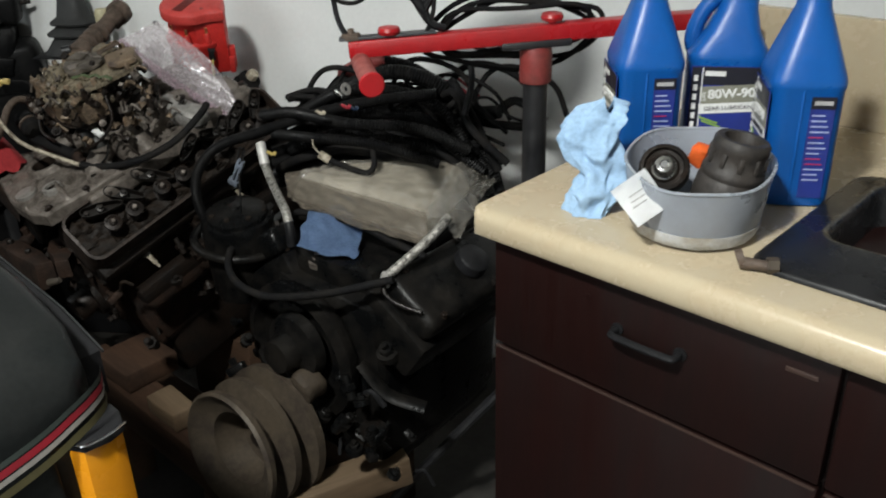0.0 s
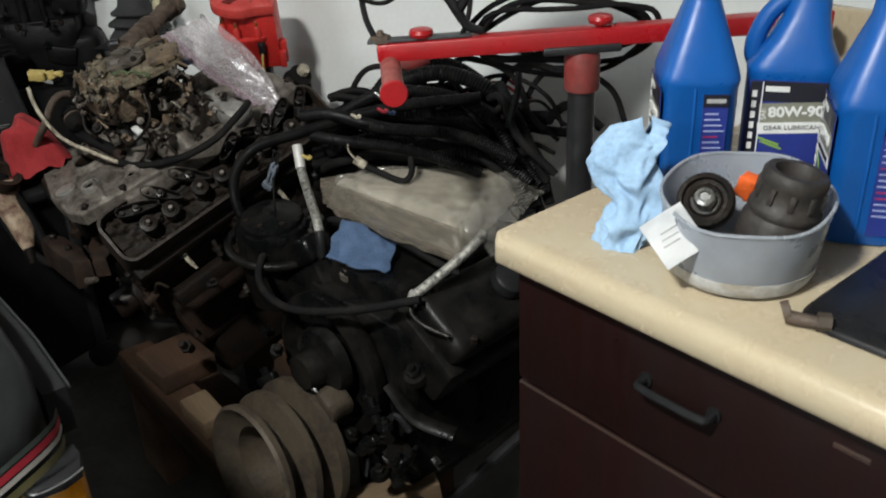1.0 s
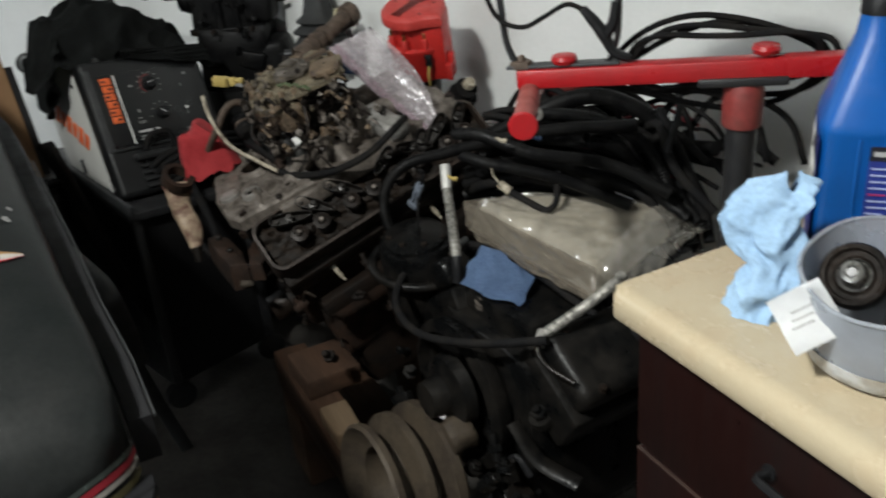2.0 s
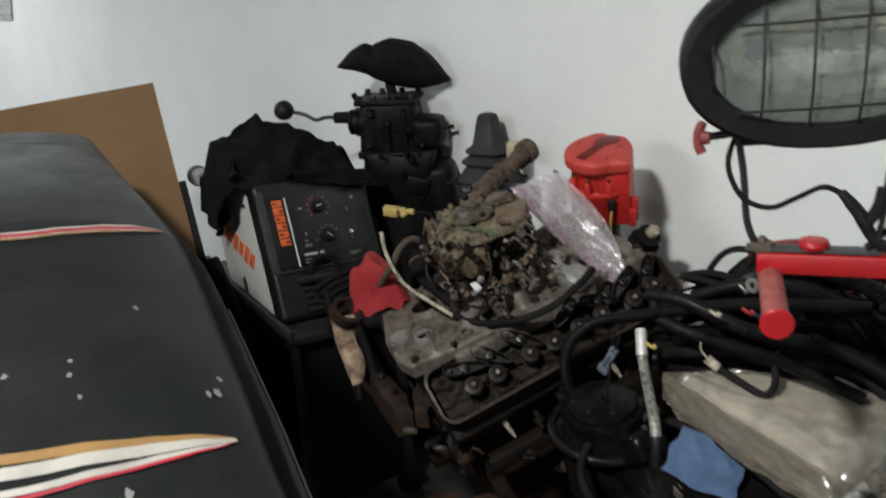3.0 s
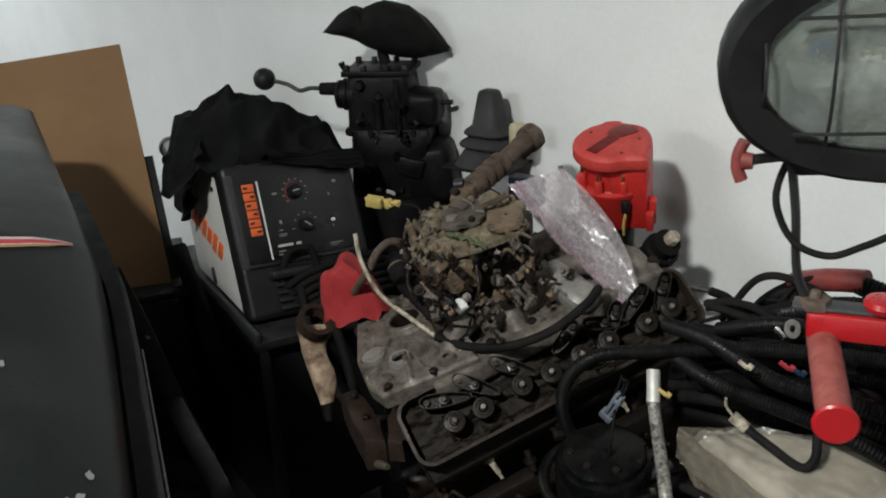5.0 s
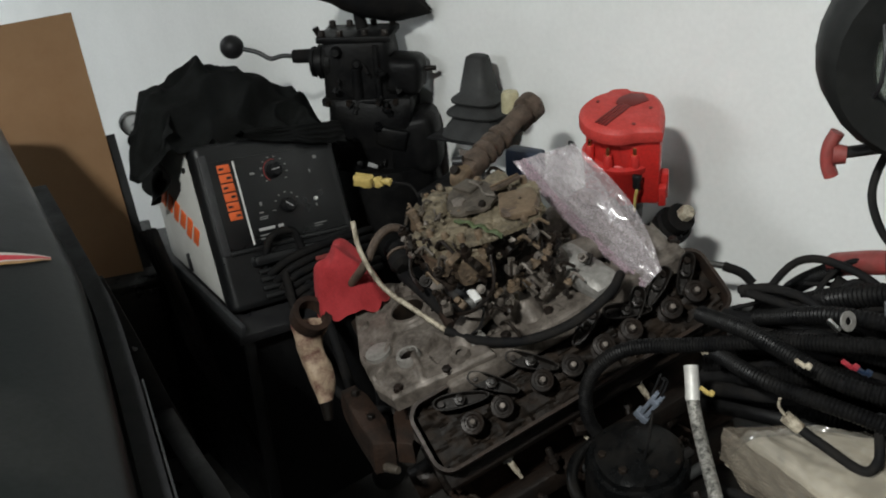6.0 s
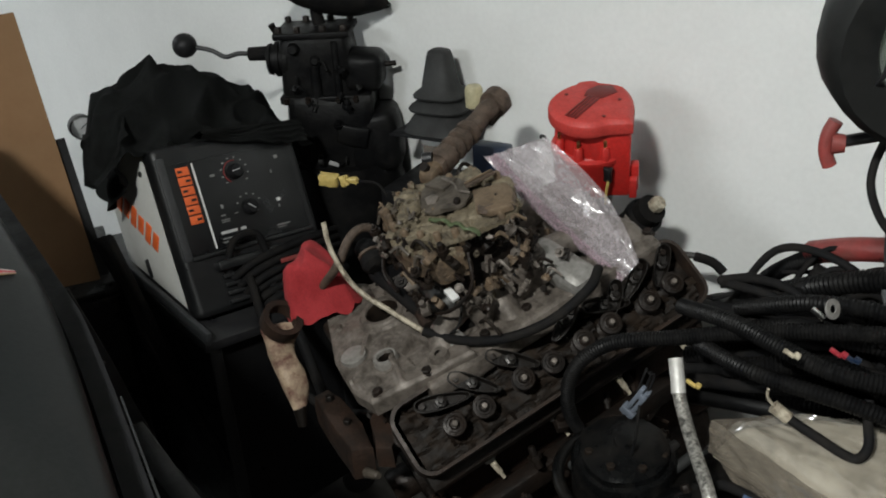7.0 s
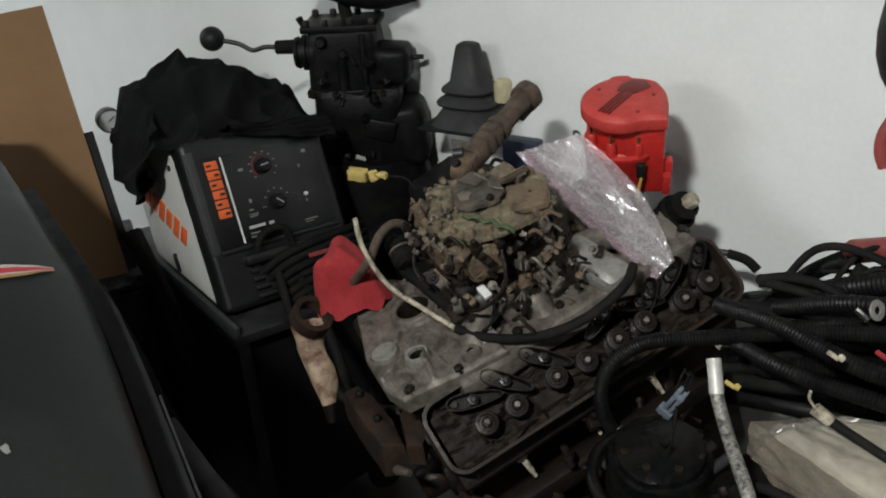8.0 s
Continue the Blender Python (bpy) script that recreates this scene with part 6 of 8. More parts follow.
def harness():
    h = thing("wiring_harness", (-0.55, 0.25, 0.80), "tangled black engine wiring harness with ribbed conduit", "wiring harness")
    o = Vector((-0.55, 0.25, 0.80))

    def run(name, pts, r, ribs=0.0, material=M_CONDUIT, label=""):
        part(name, tube(B(), [Vector(p) - o for p in pts], r, 10, 6, ribs), material, h, label)
    # trunk that hangs over the rockers of the rear engine and passes in front of the other
    run("trunk", [(-0.80, 0.16, 0.52), (-0.79, 0.07, 0.64), (-0.775, 0.055, 0.735), (-0.735, 0.085, 0.800), (-0.66, 0.14, 0.835), (-0.58, 0.20, 0.868), (-0.48, 0.26, 0.900), (-0.38, 0.34, 0.915)], 0.0108, 0.0042, M_CONDUIT, "taped harness trunk")
    run("conduit", [(-0.70, 0.18, 0.85), (-0.60, 0.18, 0.875), (-0.47, 0.20, 0.875), (-0.38, 0.28, 0.865), (-0.31, 0.35, 0.82)], 0.0115, 0.0045)
    run("conduit", [(-0.64, 0.16, 0.83), (-0.54, 0.16, 0.845), (-0.43, 0.22, 0.84), (-0.34, 0.30, 0.80)], 0.0105, 0.0045)
    run("conduit", [(-0.80, 0.40, 0.74), (-0.72, 0.36, 0.84), (-0.60, 0.36, 0.93), (-0.50, 0.40, 0.93), (-0.42, 0.44, 0.86), (-0.37, 0.45, 0.76)], 0.0125, 0.005)
    run("conduit", [(-0.72, 0.30, 0.80), (-0.62, 0.30, 0.88), (-0.50, 0.34, 0.935), (-0.41, 0.39, 0.91), (-0.35, 0.41, 0.84), (-0.31, 0.42, 0.74)], 0.015, 0.0055)
    run("conduit", [(-0.66, 0.24, 0.85), (-0.54, 0.26, 0.91), (-0.44, 0.32, 0.91), (-0.37, 0.36, 0.87), (-0.32, 0.38, 0.77)], 0.011, 0.005)
    run("branch", [(-0.78, 0.34, 0.76), (-0.70, 0.30, 0.83), (-0.56, 0.28, 0.86), (-0.46, 0.30, 0.88)], 0.010, 0, M_RUBBER)
    run("branch", [(-0.62, 0.32, 0.90), (-0.55, 0.38, 0.86), (-0.45, 0.44, 0.84), (-0.33, 0.46, 0.86)], 0.013, 0, M_RUBBER)
    run("branch", [(-0.40, 0.38, 0.90), (-0.36, 0.37, 0.91), (-0.32, 0.37, 0.85), (-0.26, 0.40, 0.79)], 0.0075, 0, M_RUBBER)
    run("branch", [(-0.42, 0.42, 0.90), (-0.38, 0.39, 0.92), (-0.33, 0.40, 0.84), (-0.30, 0.42, 0.76)], 0.0085, 0, M_RUBBER)
    run("strap", [(-0.335, 0.385, 0.965), (-0.325, 0.375, 0.935), (-0.33, 0.36, 0.88)], 0.006, 0, M_BLACKPLASTIC)
    for k in range(13):
        f = k / 12
        z = 0.760 + 0.020 * (k % 4) + 0.010 * math.sin(k * 2.3)
        w = 0.022 * math.sin(k * 1.7)
        run("loom", [(-0.68 + 0.04 * f, 0.19 + 0.20 * f + w, z - 0.02), (-0.60, 0.19 + 0.20 * f - w, z + 0.022), (-0.52, 0.23 + 0.19 * f + 0.5 * w, z + 0.045), (-0.43, 0.29 + 0.16 * f - 0.5 * w, z + 0.034), (-0.36, 0.335 + 0.10 * f + w, z + 0.004), (-0.31, 0.37 + 0.07 * f, z - 0.06)], (0.010, 0.014, 0.0085, 0.0125)[k % 4], (0, 0.0048)[k % 2], (M_RUBBER, M_CONDUIT)[k % 2])
    for k in range(6):
        run("loom", [(-0.78, 0.30 + 0.03 * k, 0.70), (-0.68, 0.30 + 0.032 * k, 0.765 + 0.020 * (k % 3)), (-0.56, 0.36 + 0.025 * k, 0.80 + 0.015 * (k % 2)), (-0.45, 0.42 + 0.02 * k, 0.74)], 0.013, 0.0048 if k % 2 else 0)
    for k in range(4):
        z = 0.722 + 0.022 * k
        run("loom", [(-0.70, 0.195, z - 0.02), (-0.62, 0.215 + 0.008 * k, z + 0.01), (-0.545, 0.265, z + 0.016), (-0.46, 0.36, z)], 0.0125, 0.0048 if k % 2 else 0)
    # thin arcs that stand clear of the heap
    for k in range(7):
        x0, y0 = -0.70 + 0.045 * k, 0.27 + 0.035 * k
        top = 0.925 + 0.016 * math.sin(k * 2.6)
        run("arc", [(x0, y0, 0.84), (x0 + 0.03, y0 + 0.035, top - 0.012), (x0 + 0.09, y0 + 0.06, top), (x0 + 0.15, y0 + 0.085, top - 0.030), (x0 + 0.18, y0 + 0.095, 0.83)], (0.0055, 0.004, 0.007)[k % 3], 0, M_RUBBER)
    rnd = random.Random(5)
    for k in range(56):
        f, g = rnd.random(), rnd.random()
        x, y = -0.72 + 0.30 * f, 0.20 + 0.14 * f + 0.14 * g
        z = 0.80 + 0.085 * rnd.random()
        a = rnd.uniform(0.1, 1.0)
        d = Vector((math.cos(a), math.sin(a), 0))
        p = Vector((x, y, z))
        run("wire", [p, p + d * 0.05 + Vector((0, 0, 0.02 * rnd.uniform(-1, 1))), p + d * 0.10 + Vector((0, 0, 0.03 * rnd.uniform(-1, 1))), p + d * 0.16 + Vector((0, 0, -0.02))], rnd.choice((0.003, 0.004, 0.006, 0.009)), 0, M_REDWIRE if k % 17 == 0 else M_RUBBER)
    part("tape_patch", tube(B(), [Vector(p) - o for p in ((-0.66, 0.36, 0.90), (-0.60, 0.36, 0.93), (-0.55, 0.38, 0.945))], 0.016, 10, 5), M_REDDARK, h, "maroon tape wrap")
    term = Vector((-0.513, 0.238, 0.923)) - o
    part("ring_terminal", lathe(B(), [(0.005, -0.001), (0.012, -0.001), (0.012, 0.001), (0.005, 0.001), (0.005, -0.001)], term, (0.9, 0.1, 0.4), 16), M_ALULIGHT, h, "dull ring terminal")
    part("terminal_lug", box(B(), term + Vector((-0.012, -0.008, -0.010)), (0.018, 0.006, 0.006), 0.001, rot(0, 35, 30)), M_STEEL, h)
    for p, mt in (((-0.490, 0.153, 0.904), M_WHITEWIRE), ((-0.456, 0.184, 0.914), M_REDWIRE), ((-0.444, 0.190, 0.912), M_BLUEPAINT), ((-0.592, 0.110, 0.816), M_YELLOW)):
        bm = box(B(), (0, 0, 0), (0.014, 0.005, 0.004), 0.001, rot(20, 30, 40))
        box(bm, (0.008, 0.004, 0), (0.007, 0.007, 0.006), 0.0015, rot(20, 30, 40))
        bmesh.ops.translate(bm, verts=bm.verts, vec=Vector(p) - o)
        part("connector", bm, mt, h)
    # blue-grey connector hanging on thin wires
    q = Vector((-0.632, 0.056, 0.785)) - o
    turn = rot(10, 28, 30)
    bm = box(B(), q, (0.0055, 0.010, 0.062), 0.0015, turn)
    box(bm, q + turn.to_3x3() @ Vector((0.0075, 0, 0)), (0.0055, 0.010, 0.062), 0.0015, turn)
    box(bm, q + turn.to_3x3() @ Vector((0.004, 0, 0.018)), (0.014, 0.012, 0.010), 0.0015, turn)
    box(bm, q + turn.to_3x3() @ Vector((0.003, 0, -0.022)), (0.020, 0.013, 0.011), 0.0015, turn)
    part("hanging_connector", bm, M_BLUECONN, h, "pale blue-grey connector on thin wires")
    for dx in (-0.006, 0.004, 0.010):
        run("thin_wire", [o + q + Vector((dx + 0.008, 0.004, 0.015)), o + q + Vector((dx + 0.012, 0.012, 0.045)), (-0.615 + dx * 0.5, 0.062, 0.835)], 0.0015, 0, M_RUBBER)
    run("thin_wire", [o + q + Vector((0.012, 0, 0.0)), o + q + Vector((0.014, -0.006, -0.05)), o + q + Vector((0.006, -0.008, -0.10))], 0.002, 0, M_RUBBER)
    run("bare_wire", [(-0.502, 0.142, 0.853), (-0.505, 0.146, 0.838), (-0.501, 0.156, 0.822)], 0.0018, 0, M_WHITEWIRE, "thin white wire")
    run("wire", [(-0.503, 0.158, 0.820), (-0.492, 0.166, 0.811), (-0.455, 0.178, 0.802), (-0.424, 0.186, 0.797), (-0.412, 0.194, 0.798), (-0.414, 0.208, 0.808), (-0.428, 0.219, 0.826), (-0.440, 0.23, 0.845)], 0.0056, 0, M_RUBBER)
    part("wire_collar", cyl(B(), Vector((-0.505, 0.156, 0.822)) - o, Vector((-0.490, 0.167, 0.810)) - o, 0.0078), M_WHITEWIRE, h)


harness()


def sleeve_hoses():
    h = thing("heater_pipe", (-0.637, 0.122, 0.82), "grey foil-sleeved pipe bent down in front of the harness", "pipe")
    o = Vector((-0.637, 0.122, 0.82))
    part("sleeve", tube(B(), [Vector(p) - o for p in ((-0.638, 0.123, 0.822), (-0.624, 0.116, 0.803), (-0.612, 0.110, 0.787), (-0.575, 0.095, 0.766), (-0.530, 0.075, 0.755), (-0.490, 0.057, 0.747), (-0.474, 0.050, 0.730))], 0.0084, 12, 12), M_SLEEVE, h)
    part("tip", tube(B(), [(-0.001, 0.0005, 0.002), (0.013, -0.006, -0.017), (0.024, -0.012, -0.032)], 0.0094, 12, 5), M_FOIL, h, "bright foil end")
    part("pigtail", tube(B(), [Vector(p) - o for p in ((-0.476, 0.051, 0.732), (-0.470, 0.048, 0.722), (-0.466, 0.046, 0.710), (-0.464, 0.044, 0.690))], 0.0086, 10, 5), M_BLACKPLASTIC, h)
    g = thing("oxygen_sensor_lead", (-0.217, 0.182, 0.765), "braided grey lead with a metal end across the black engine", "pipe")
    o2 = Vector((-0.217, 0.182, 0.765))
    part("sleeve", tube(B(), [Vector(p) - o2 for p in ((-0.217, 0.190, 0.766), (-0.214, 0.165, 0.756), (-0.222, 0.125, 0.732), (-0.236, 0.086, 0.707), (-0.244, 0.068, 0.694))], 0.0082, 12, 12), M_SLEEVE, g)
    part("metal_end", cyl(B(), Vector((-0.247, 0.072, 0.697)) - o2, Vector((-0.238, 0.055, 0.684)) - o2, 0.0105, seg=6, bevel=0.001), M_ALULIGHT, g)
    part("tail", tube(B(), [Vector(p) - o2 for p in ((-0.240, 0.060, 0.688), (-0.232, 0.050, 0.676), (-0.205, 0.052, 0.664), (-0.165, 0.068, 0.655))], 0.0040, 10, 10), M_WORN, g, "thin dark tail")
    pipe = thing("coolant_hose", (-0.42, 0.05, 0.66), "black rubber hose looping across the front of the black engine", "hose")
    o3 = Vector((-0.42, 0.05, 0.66))
    part("hose", tube(B(), [Vector(p) - o3 for p in ((-0.62, 0.12, 0.70), (-0.61, 0.02, 0.66), (-0.55, -0.035, 0.635), (-0.44, -0.045, 0.635), (-0.32, -0.005, 0.665), (-0.22, 0.06, 0.70))], 0.0068, 12, 8), M_RUBBER, pipe)
    f = thing("oil_filter_housing", (-0.68, 0.03, 0.60), "round black housing with a rubber ring in front of the harness", "housing")
    part("drum", rough_up(lathe(B(), [(0, -0.10), (0.066, -0.10), (0.070, -0.02), (0.070, 0.055), (0.066, 0.064), (0.060, 0.066), (0.058, 0.074), (0.050, 0.078), (0.030, 0.082), (0.014, 0.084), (0.012, 0.088), (0, 0.089)], (0.03, 0.03, 0.03), (0.1, -0.1, 1), 40), 0.004, 24, 3), M_ENGBLACK, f)
    for k in range(7):
        a = math.radians(-100 + 44 * k)
        p = Vector((0.03 + 0.052 * math.cos(a), 0.03 + 0.052 * math.sin(a), 0.103))
        part("cover_screw", cyl(B(), p - Vector((0, 0, 0.012)), p + Vector((0, 0, 0.003)), 0.006, seg=6, bevel=0.0006), M_GRIME_SHADE, f)
    o4 = Vector((-0.68, 0.03, 0.60))
    part("arm", tube(B(), [Vector(p) - o4 for p in ((-0.700, 0.010, 0.650), (-0.662, 0.020, 0.664), (-0.620, 0.055, 0.668), (-0.606, 0.095, 0.672), (-0.608, 0.140, 0.682))], 0.0075, 10, 8), M_BOOT, f, "grey curved arm")
    part("ring", tube(B(), [Vector((0.03 + 0.088 * math.cos(a), 0.03 + 0.088 * math.sin(a), 0.045 - 0.01 * math.cos(a))) for a in [math.radians(150 + 22 * k) for k in range(12)]], 0.0085, 10, 3), M_ENGBLACK, f)


sleeve_hoses()


def bagged_part():
    o = Vector((-0.40, 0.245, 0.735))
    p00, p10, p11, p01 = Vector((-0.551, 0.116, 0.0)), Vector((-0.232, 0.152, 0.0)), Vector((-0.345, 0.415, 0.0)), Vector((-0.512, 0.205, 0.0))

    def flat(u, v):
        return p00.lerp(p10, u).lerp(p01.lerp(p11, u), v) - Vector((o.x, o.y, 0))

    def place(u, v, grow=0.0):
        s, t = abs(2 * u - 1), abs(2 * v - 1)
        p = flat(0.5 + (u - 0.5) * (1 + grow), 0.5 + (v - 0.5) * (1 + grow))
        h = 0.054 - 0.020 * max(0, u - 0.55) + 0.004 * noise.noise(Vector((u * 3, v * 3, 3)))
        p.z = h * (1 - s ** 14) * (1 - t ** 10) + 0.002 * noise.noise(Vector((u * 11, v * 12, 7)))
        return p
    bm = sheet(B(), 44, 40, place)
    sheet(bm, 8, 8, lambda u, v: flat(u, v) + Vector((0, 0, -0.004)))
    b = thing("bagged_part", Matrix.Translation(o), "dusty yellowish-grey part wrapped in clear plastic on the black engine", "wrapped part")
    part("block", bm, M_FOAM, b, "dusty yellowish-grey block", 80)

    def film(u, v):
        e = max(abs(2 * u - 1), abs(2 * v - 1)) ** 3
        p = place(u, v, 0.05)
        p.z += 0.003 + (0.007 + 0.010 * e) * (0.35 - abs(noise.noise(Vector((u * 5 + v * 3, v * 6, 1))))) + 0.004 * (0.3 - abs(noise.noise(Vector((u * 9 - v * 6, v * 8 + u * 5, 5)))))
        return p
    part("film", sheet(B(), 60, 56, film), M_FILM, b, "clear plastic film")

    def skirt(u, v):
        p = p01.lerp(p00, u / 0.3) if u < 0.3 else p00.lerp(p10, (u - 0.3) / 0.7)
        p = p - Vector((o.x, o.y, 0))
        away = Vector((p.x, p.y, 0)).normalized()
        crease = 0.3 - abs(noise.noise(Vector((u * 9, v * 1.6, 21))))
        p += away * (0.004 + 0.004 * v + 0.011 * v * crease + 0.004 * noise.noise(Vector((u * 16, v * 5, 4))))
        p.z = 0.050 - 0.085 * v * (0.7 + 0.5 * noise.noise(Vector((u * 5, 0, 8))))
        return p
    # Brown tint of this film also carries the shade on the block's front.
    part("hanging_edge", sheet(B(), 70, 16, skirt), polythene("shaded_brown_film", (0.17, 0.145, 0.115), 0.62, 0.20), b, "crumpled hanging edge of the plastic film")

    def tail(u, v):
        p = flat(0.96 + 0.22 * u, 0.10 + 0.85 * v)
        p.z = 0.040 - 0.045 * u + 0.020 * math.sin(math.pi * v) + 0.022 * (0.3 - abs(noise.noise(Vector((u * 3, v * 5, 11))))) + 0.006 * noise.noise(Vector((u * 9, v * 11, 2)))
        return p
    part("loose_end", sheet(B(), 30, 40, tail), M_FILM, b, "crumpled loose end of the plastic bag")


bagged_part()
solo("edge_cable", tube(B(), [(-0.535, 0.100, 0.700), (-0.512, 0.100, 0.722), (-0.488, 0.112, 0.722), (-0.452, 0.128, 0.722), (-0.419, 0.132, 0.723), (-0.366, 0.137, 0.720), (-0.30, 0.150, 0.705), (-0.25, 0.165, 0.690)], 0.0066, 10, 8), M_RUBBER, "black cable running under the wrapped part", "cable")

crumple("blue_towel", Matrix.Translation((-0.418, 0.098, 0.704)) @ rot(24, 16, 38), (0.105, 0.085, 0.012), 1.7, M_BLUERAG, "folded blue shop towel stuffed in the black engine", "shop towel", 4, 0.003)


def white_cable():
    c = thing("throttle_cable", (-0.956, -0.09, 0.752), "cable with an off-white end and black rubber sheath across the engine", "cable")
    o = Vector((-0.956, -0.09, 0.752))
    up = Vector((0.022, -0.009, 0.020)) - o
    part("white_end", tube(B(), [Vector(p) + up for p in ((-1.112, -0.178, 0.890), (-1.095, -0.175, 0.845), (-1.06, -0.155, 0.795), (-1.01, -0.12, 0.768), (-0.956, -0.09, 0.752))], 0.0041, 10, 8), M_WHITEWIRE, c, "off-white sheath")
    part("sheath", tube(B(), [Vector(p) + up for p in ((-0.956, -0.09, 0.752), (-0.915, -0.055, 0.748), (-0.865, -0.005, 0.762), (-0.835, 0.055, 0.790), (-0.825, 0.11, 0.83), (-0.86, 0.15, 0.835))], 0.0072, 12, 8), M_RUBBER, c, "black rubber sheath")
    h = thing("vacuum_hose", (-1.10, -0.14, 0.80), "bent rusty-brown vacuum hose beside the red rag", "hose")
    o = Vector((-1.10, -0.14, 0.80))
    part("hose", tube(B(), [Vector(p) - o for p in ((-1.136, -0.197, 0.770), (-1.086, -0.176, 0.832), (-1.096, -0.150, 0.866), (-1.104, -0.126, 0.878), (-1.107, -0.104, 0.871), (-1.117, -0.092, 0.847))], 0.0072, 10, 7), M_SHAFT, h, "rusty brown hose")
    end, ax = Vector((-1.133, -0.112, 0.833)) - o, Vector((0.035, 0.004, -0.021)).normalized()
    part("hose_fitting", rough_up(lathe(B(), [(0, -0.006), (0.012, -0.006), (0.018, 0.0), (0.020, 0.012), (0.016, 0.016), (0.016, 0.022), (0.021, 0.026), (0.022, 0.040), (0.014, 0.048), (0, 0.048)], end, ax, 24), 0.0015, 40, 2), M_RUBBER, h, "black rubber hose fitting")
    part("fitting_band", lathe(B(), [(0.0165, 0.0165), (0.0195, 0.017), (0.0195, 0.021), (0.0165, 0.0215)], end, ax, 24), M_SHAFT, h, "rusty clamp band")


white_cable()


def red_rag():
    def place(u, v):
        a = 2 * math.pi * u
        r = 0.004 + 0.996 * v
        out = 1 + 0.10 * math.sin(3 * a + 1.2) + 0.02 * math.sin(5 * a + 2)
        x, y = 0.085 * r * out * math.cos(a), 0.074 * r * out * math.sin(a)
        q = x * 0.8 + y * 0.6
        crease = 0.015 * math.sin(34 * q + 7 * noise.noise(Vector((x * 9, y * 9, 3)))) * (0.45 + 0.3 * r)
        fold = 0.036 * (0.3 - abs(noise.noise(Vector((x * 11, y * 20, 8)))))
        drop = 0.045 * max(0.0, r - 0.62) ** 1.3 / 0.28
        return Vector((x, y, 0.058 * (1 - r ** 2.6) + crease * 0.6 + fold - drop))
    bm = sheet(B(), 80, 40, place, 0.002)
    bmesh.ops.remove_doubles(bm, verts=bm.verts[:], dist=0.0003)
    solo("red_rag", bm, M_REDRAG, "faded red shop rag stuffed beside the engine", "rag", m=pose(-1.168, -0.190, 0.772, 10, -10, 28) @ Matrix.Diagonal((0.76, 0.86, 0.95, 1)), angle=80)


red_rag()


def torn_boot():
    t = thing("torn_spark_boot", (-1.10, -0.265, 0.62), "torn pinkish sleeve hanging from a rusty clamp", "sleeve")
    bm = tube(B(), [(-0.04, -0.004, 0.10), (-0.035, -0.006, 0.06), (-0.012, 0.0, 0.01), (0.005, 0.0, -0.03)], 0.030, 14, 6, r_end=0.016, flat=0.7)
    rough_up(bm, 0.008, 30, 3)
    part("sleeve", bm, M_PINKBAG, t)
    part("clamp", lathe(B(), [(0.024, -0.012), (0.033, -0.012), (0.034, 0.012), (0.024, 0.012), (0.024, -0.012)], (-0.035, 0.0, 0.115), (0.5, 0.3, 0.8), 18), M_RUST, t, "rusty clamp")
    part("tip", cyl(B(), (0.004, 0, -0.03), (0.016, -0.002, -0.06), 0.012, 0.008), M_WORN, t)


torn_boot()


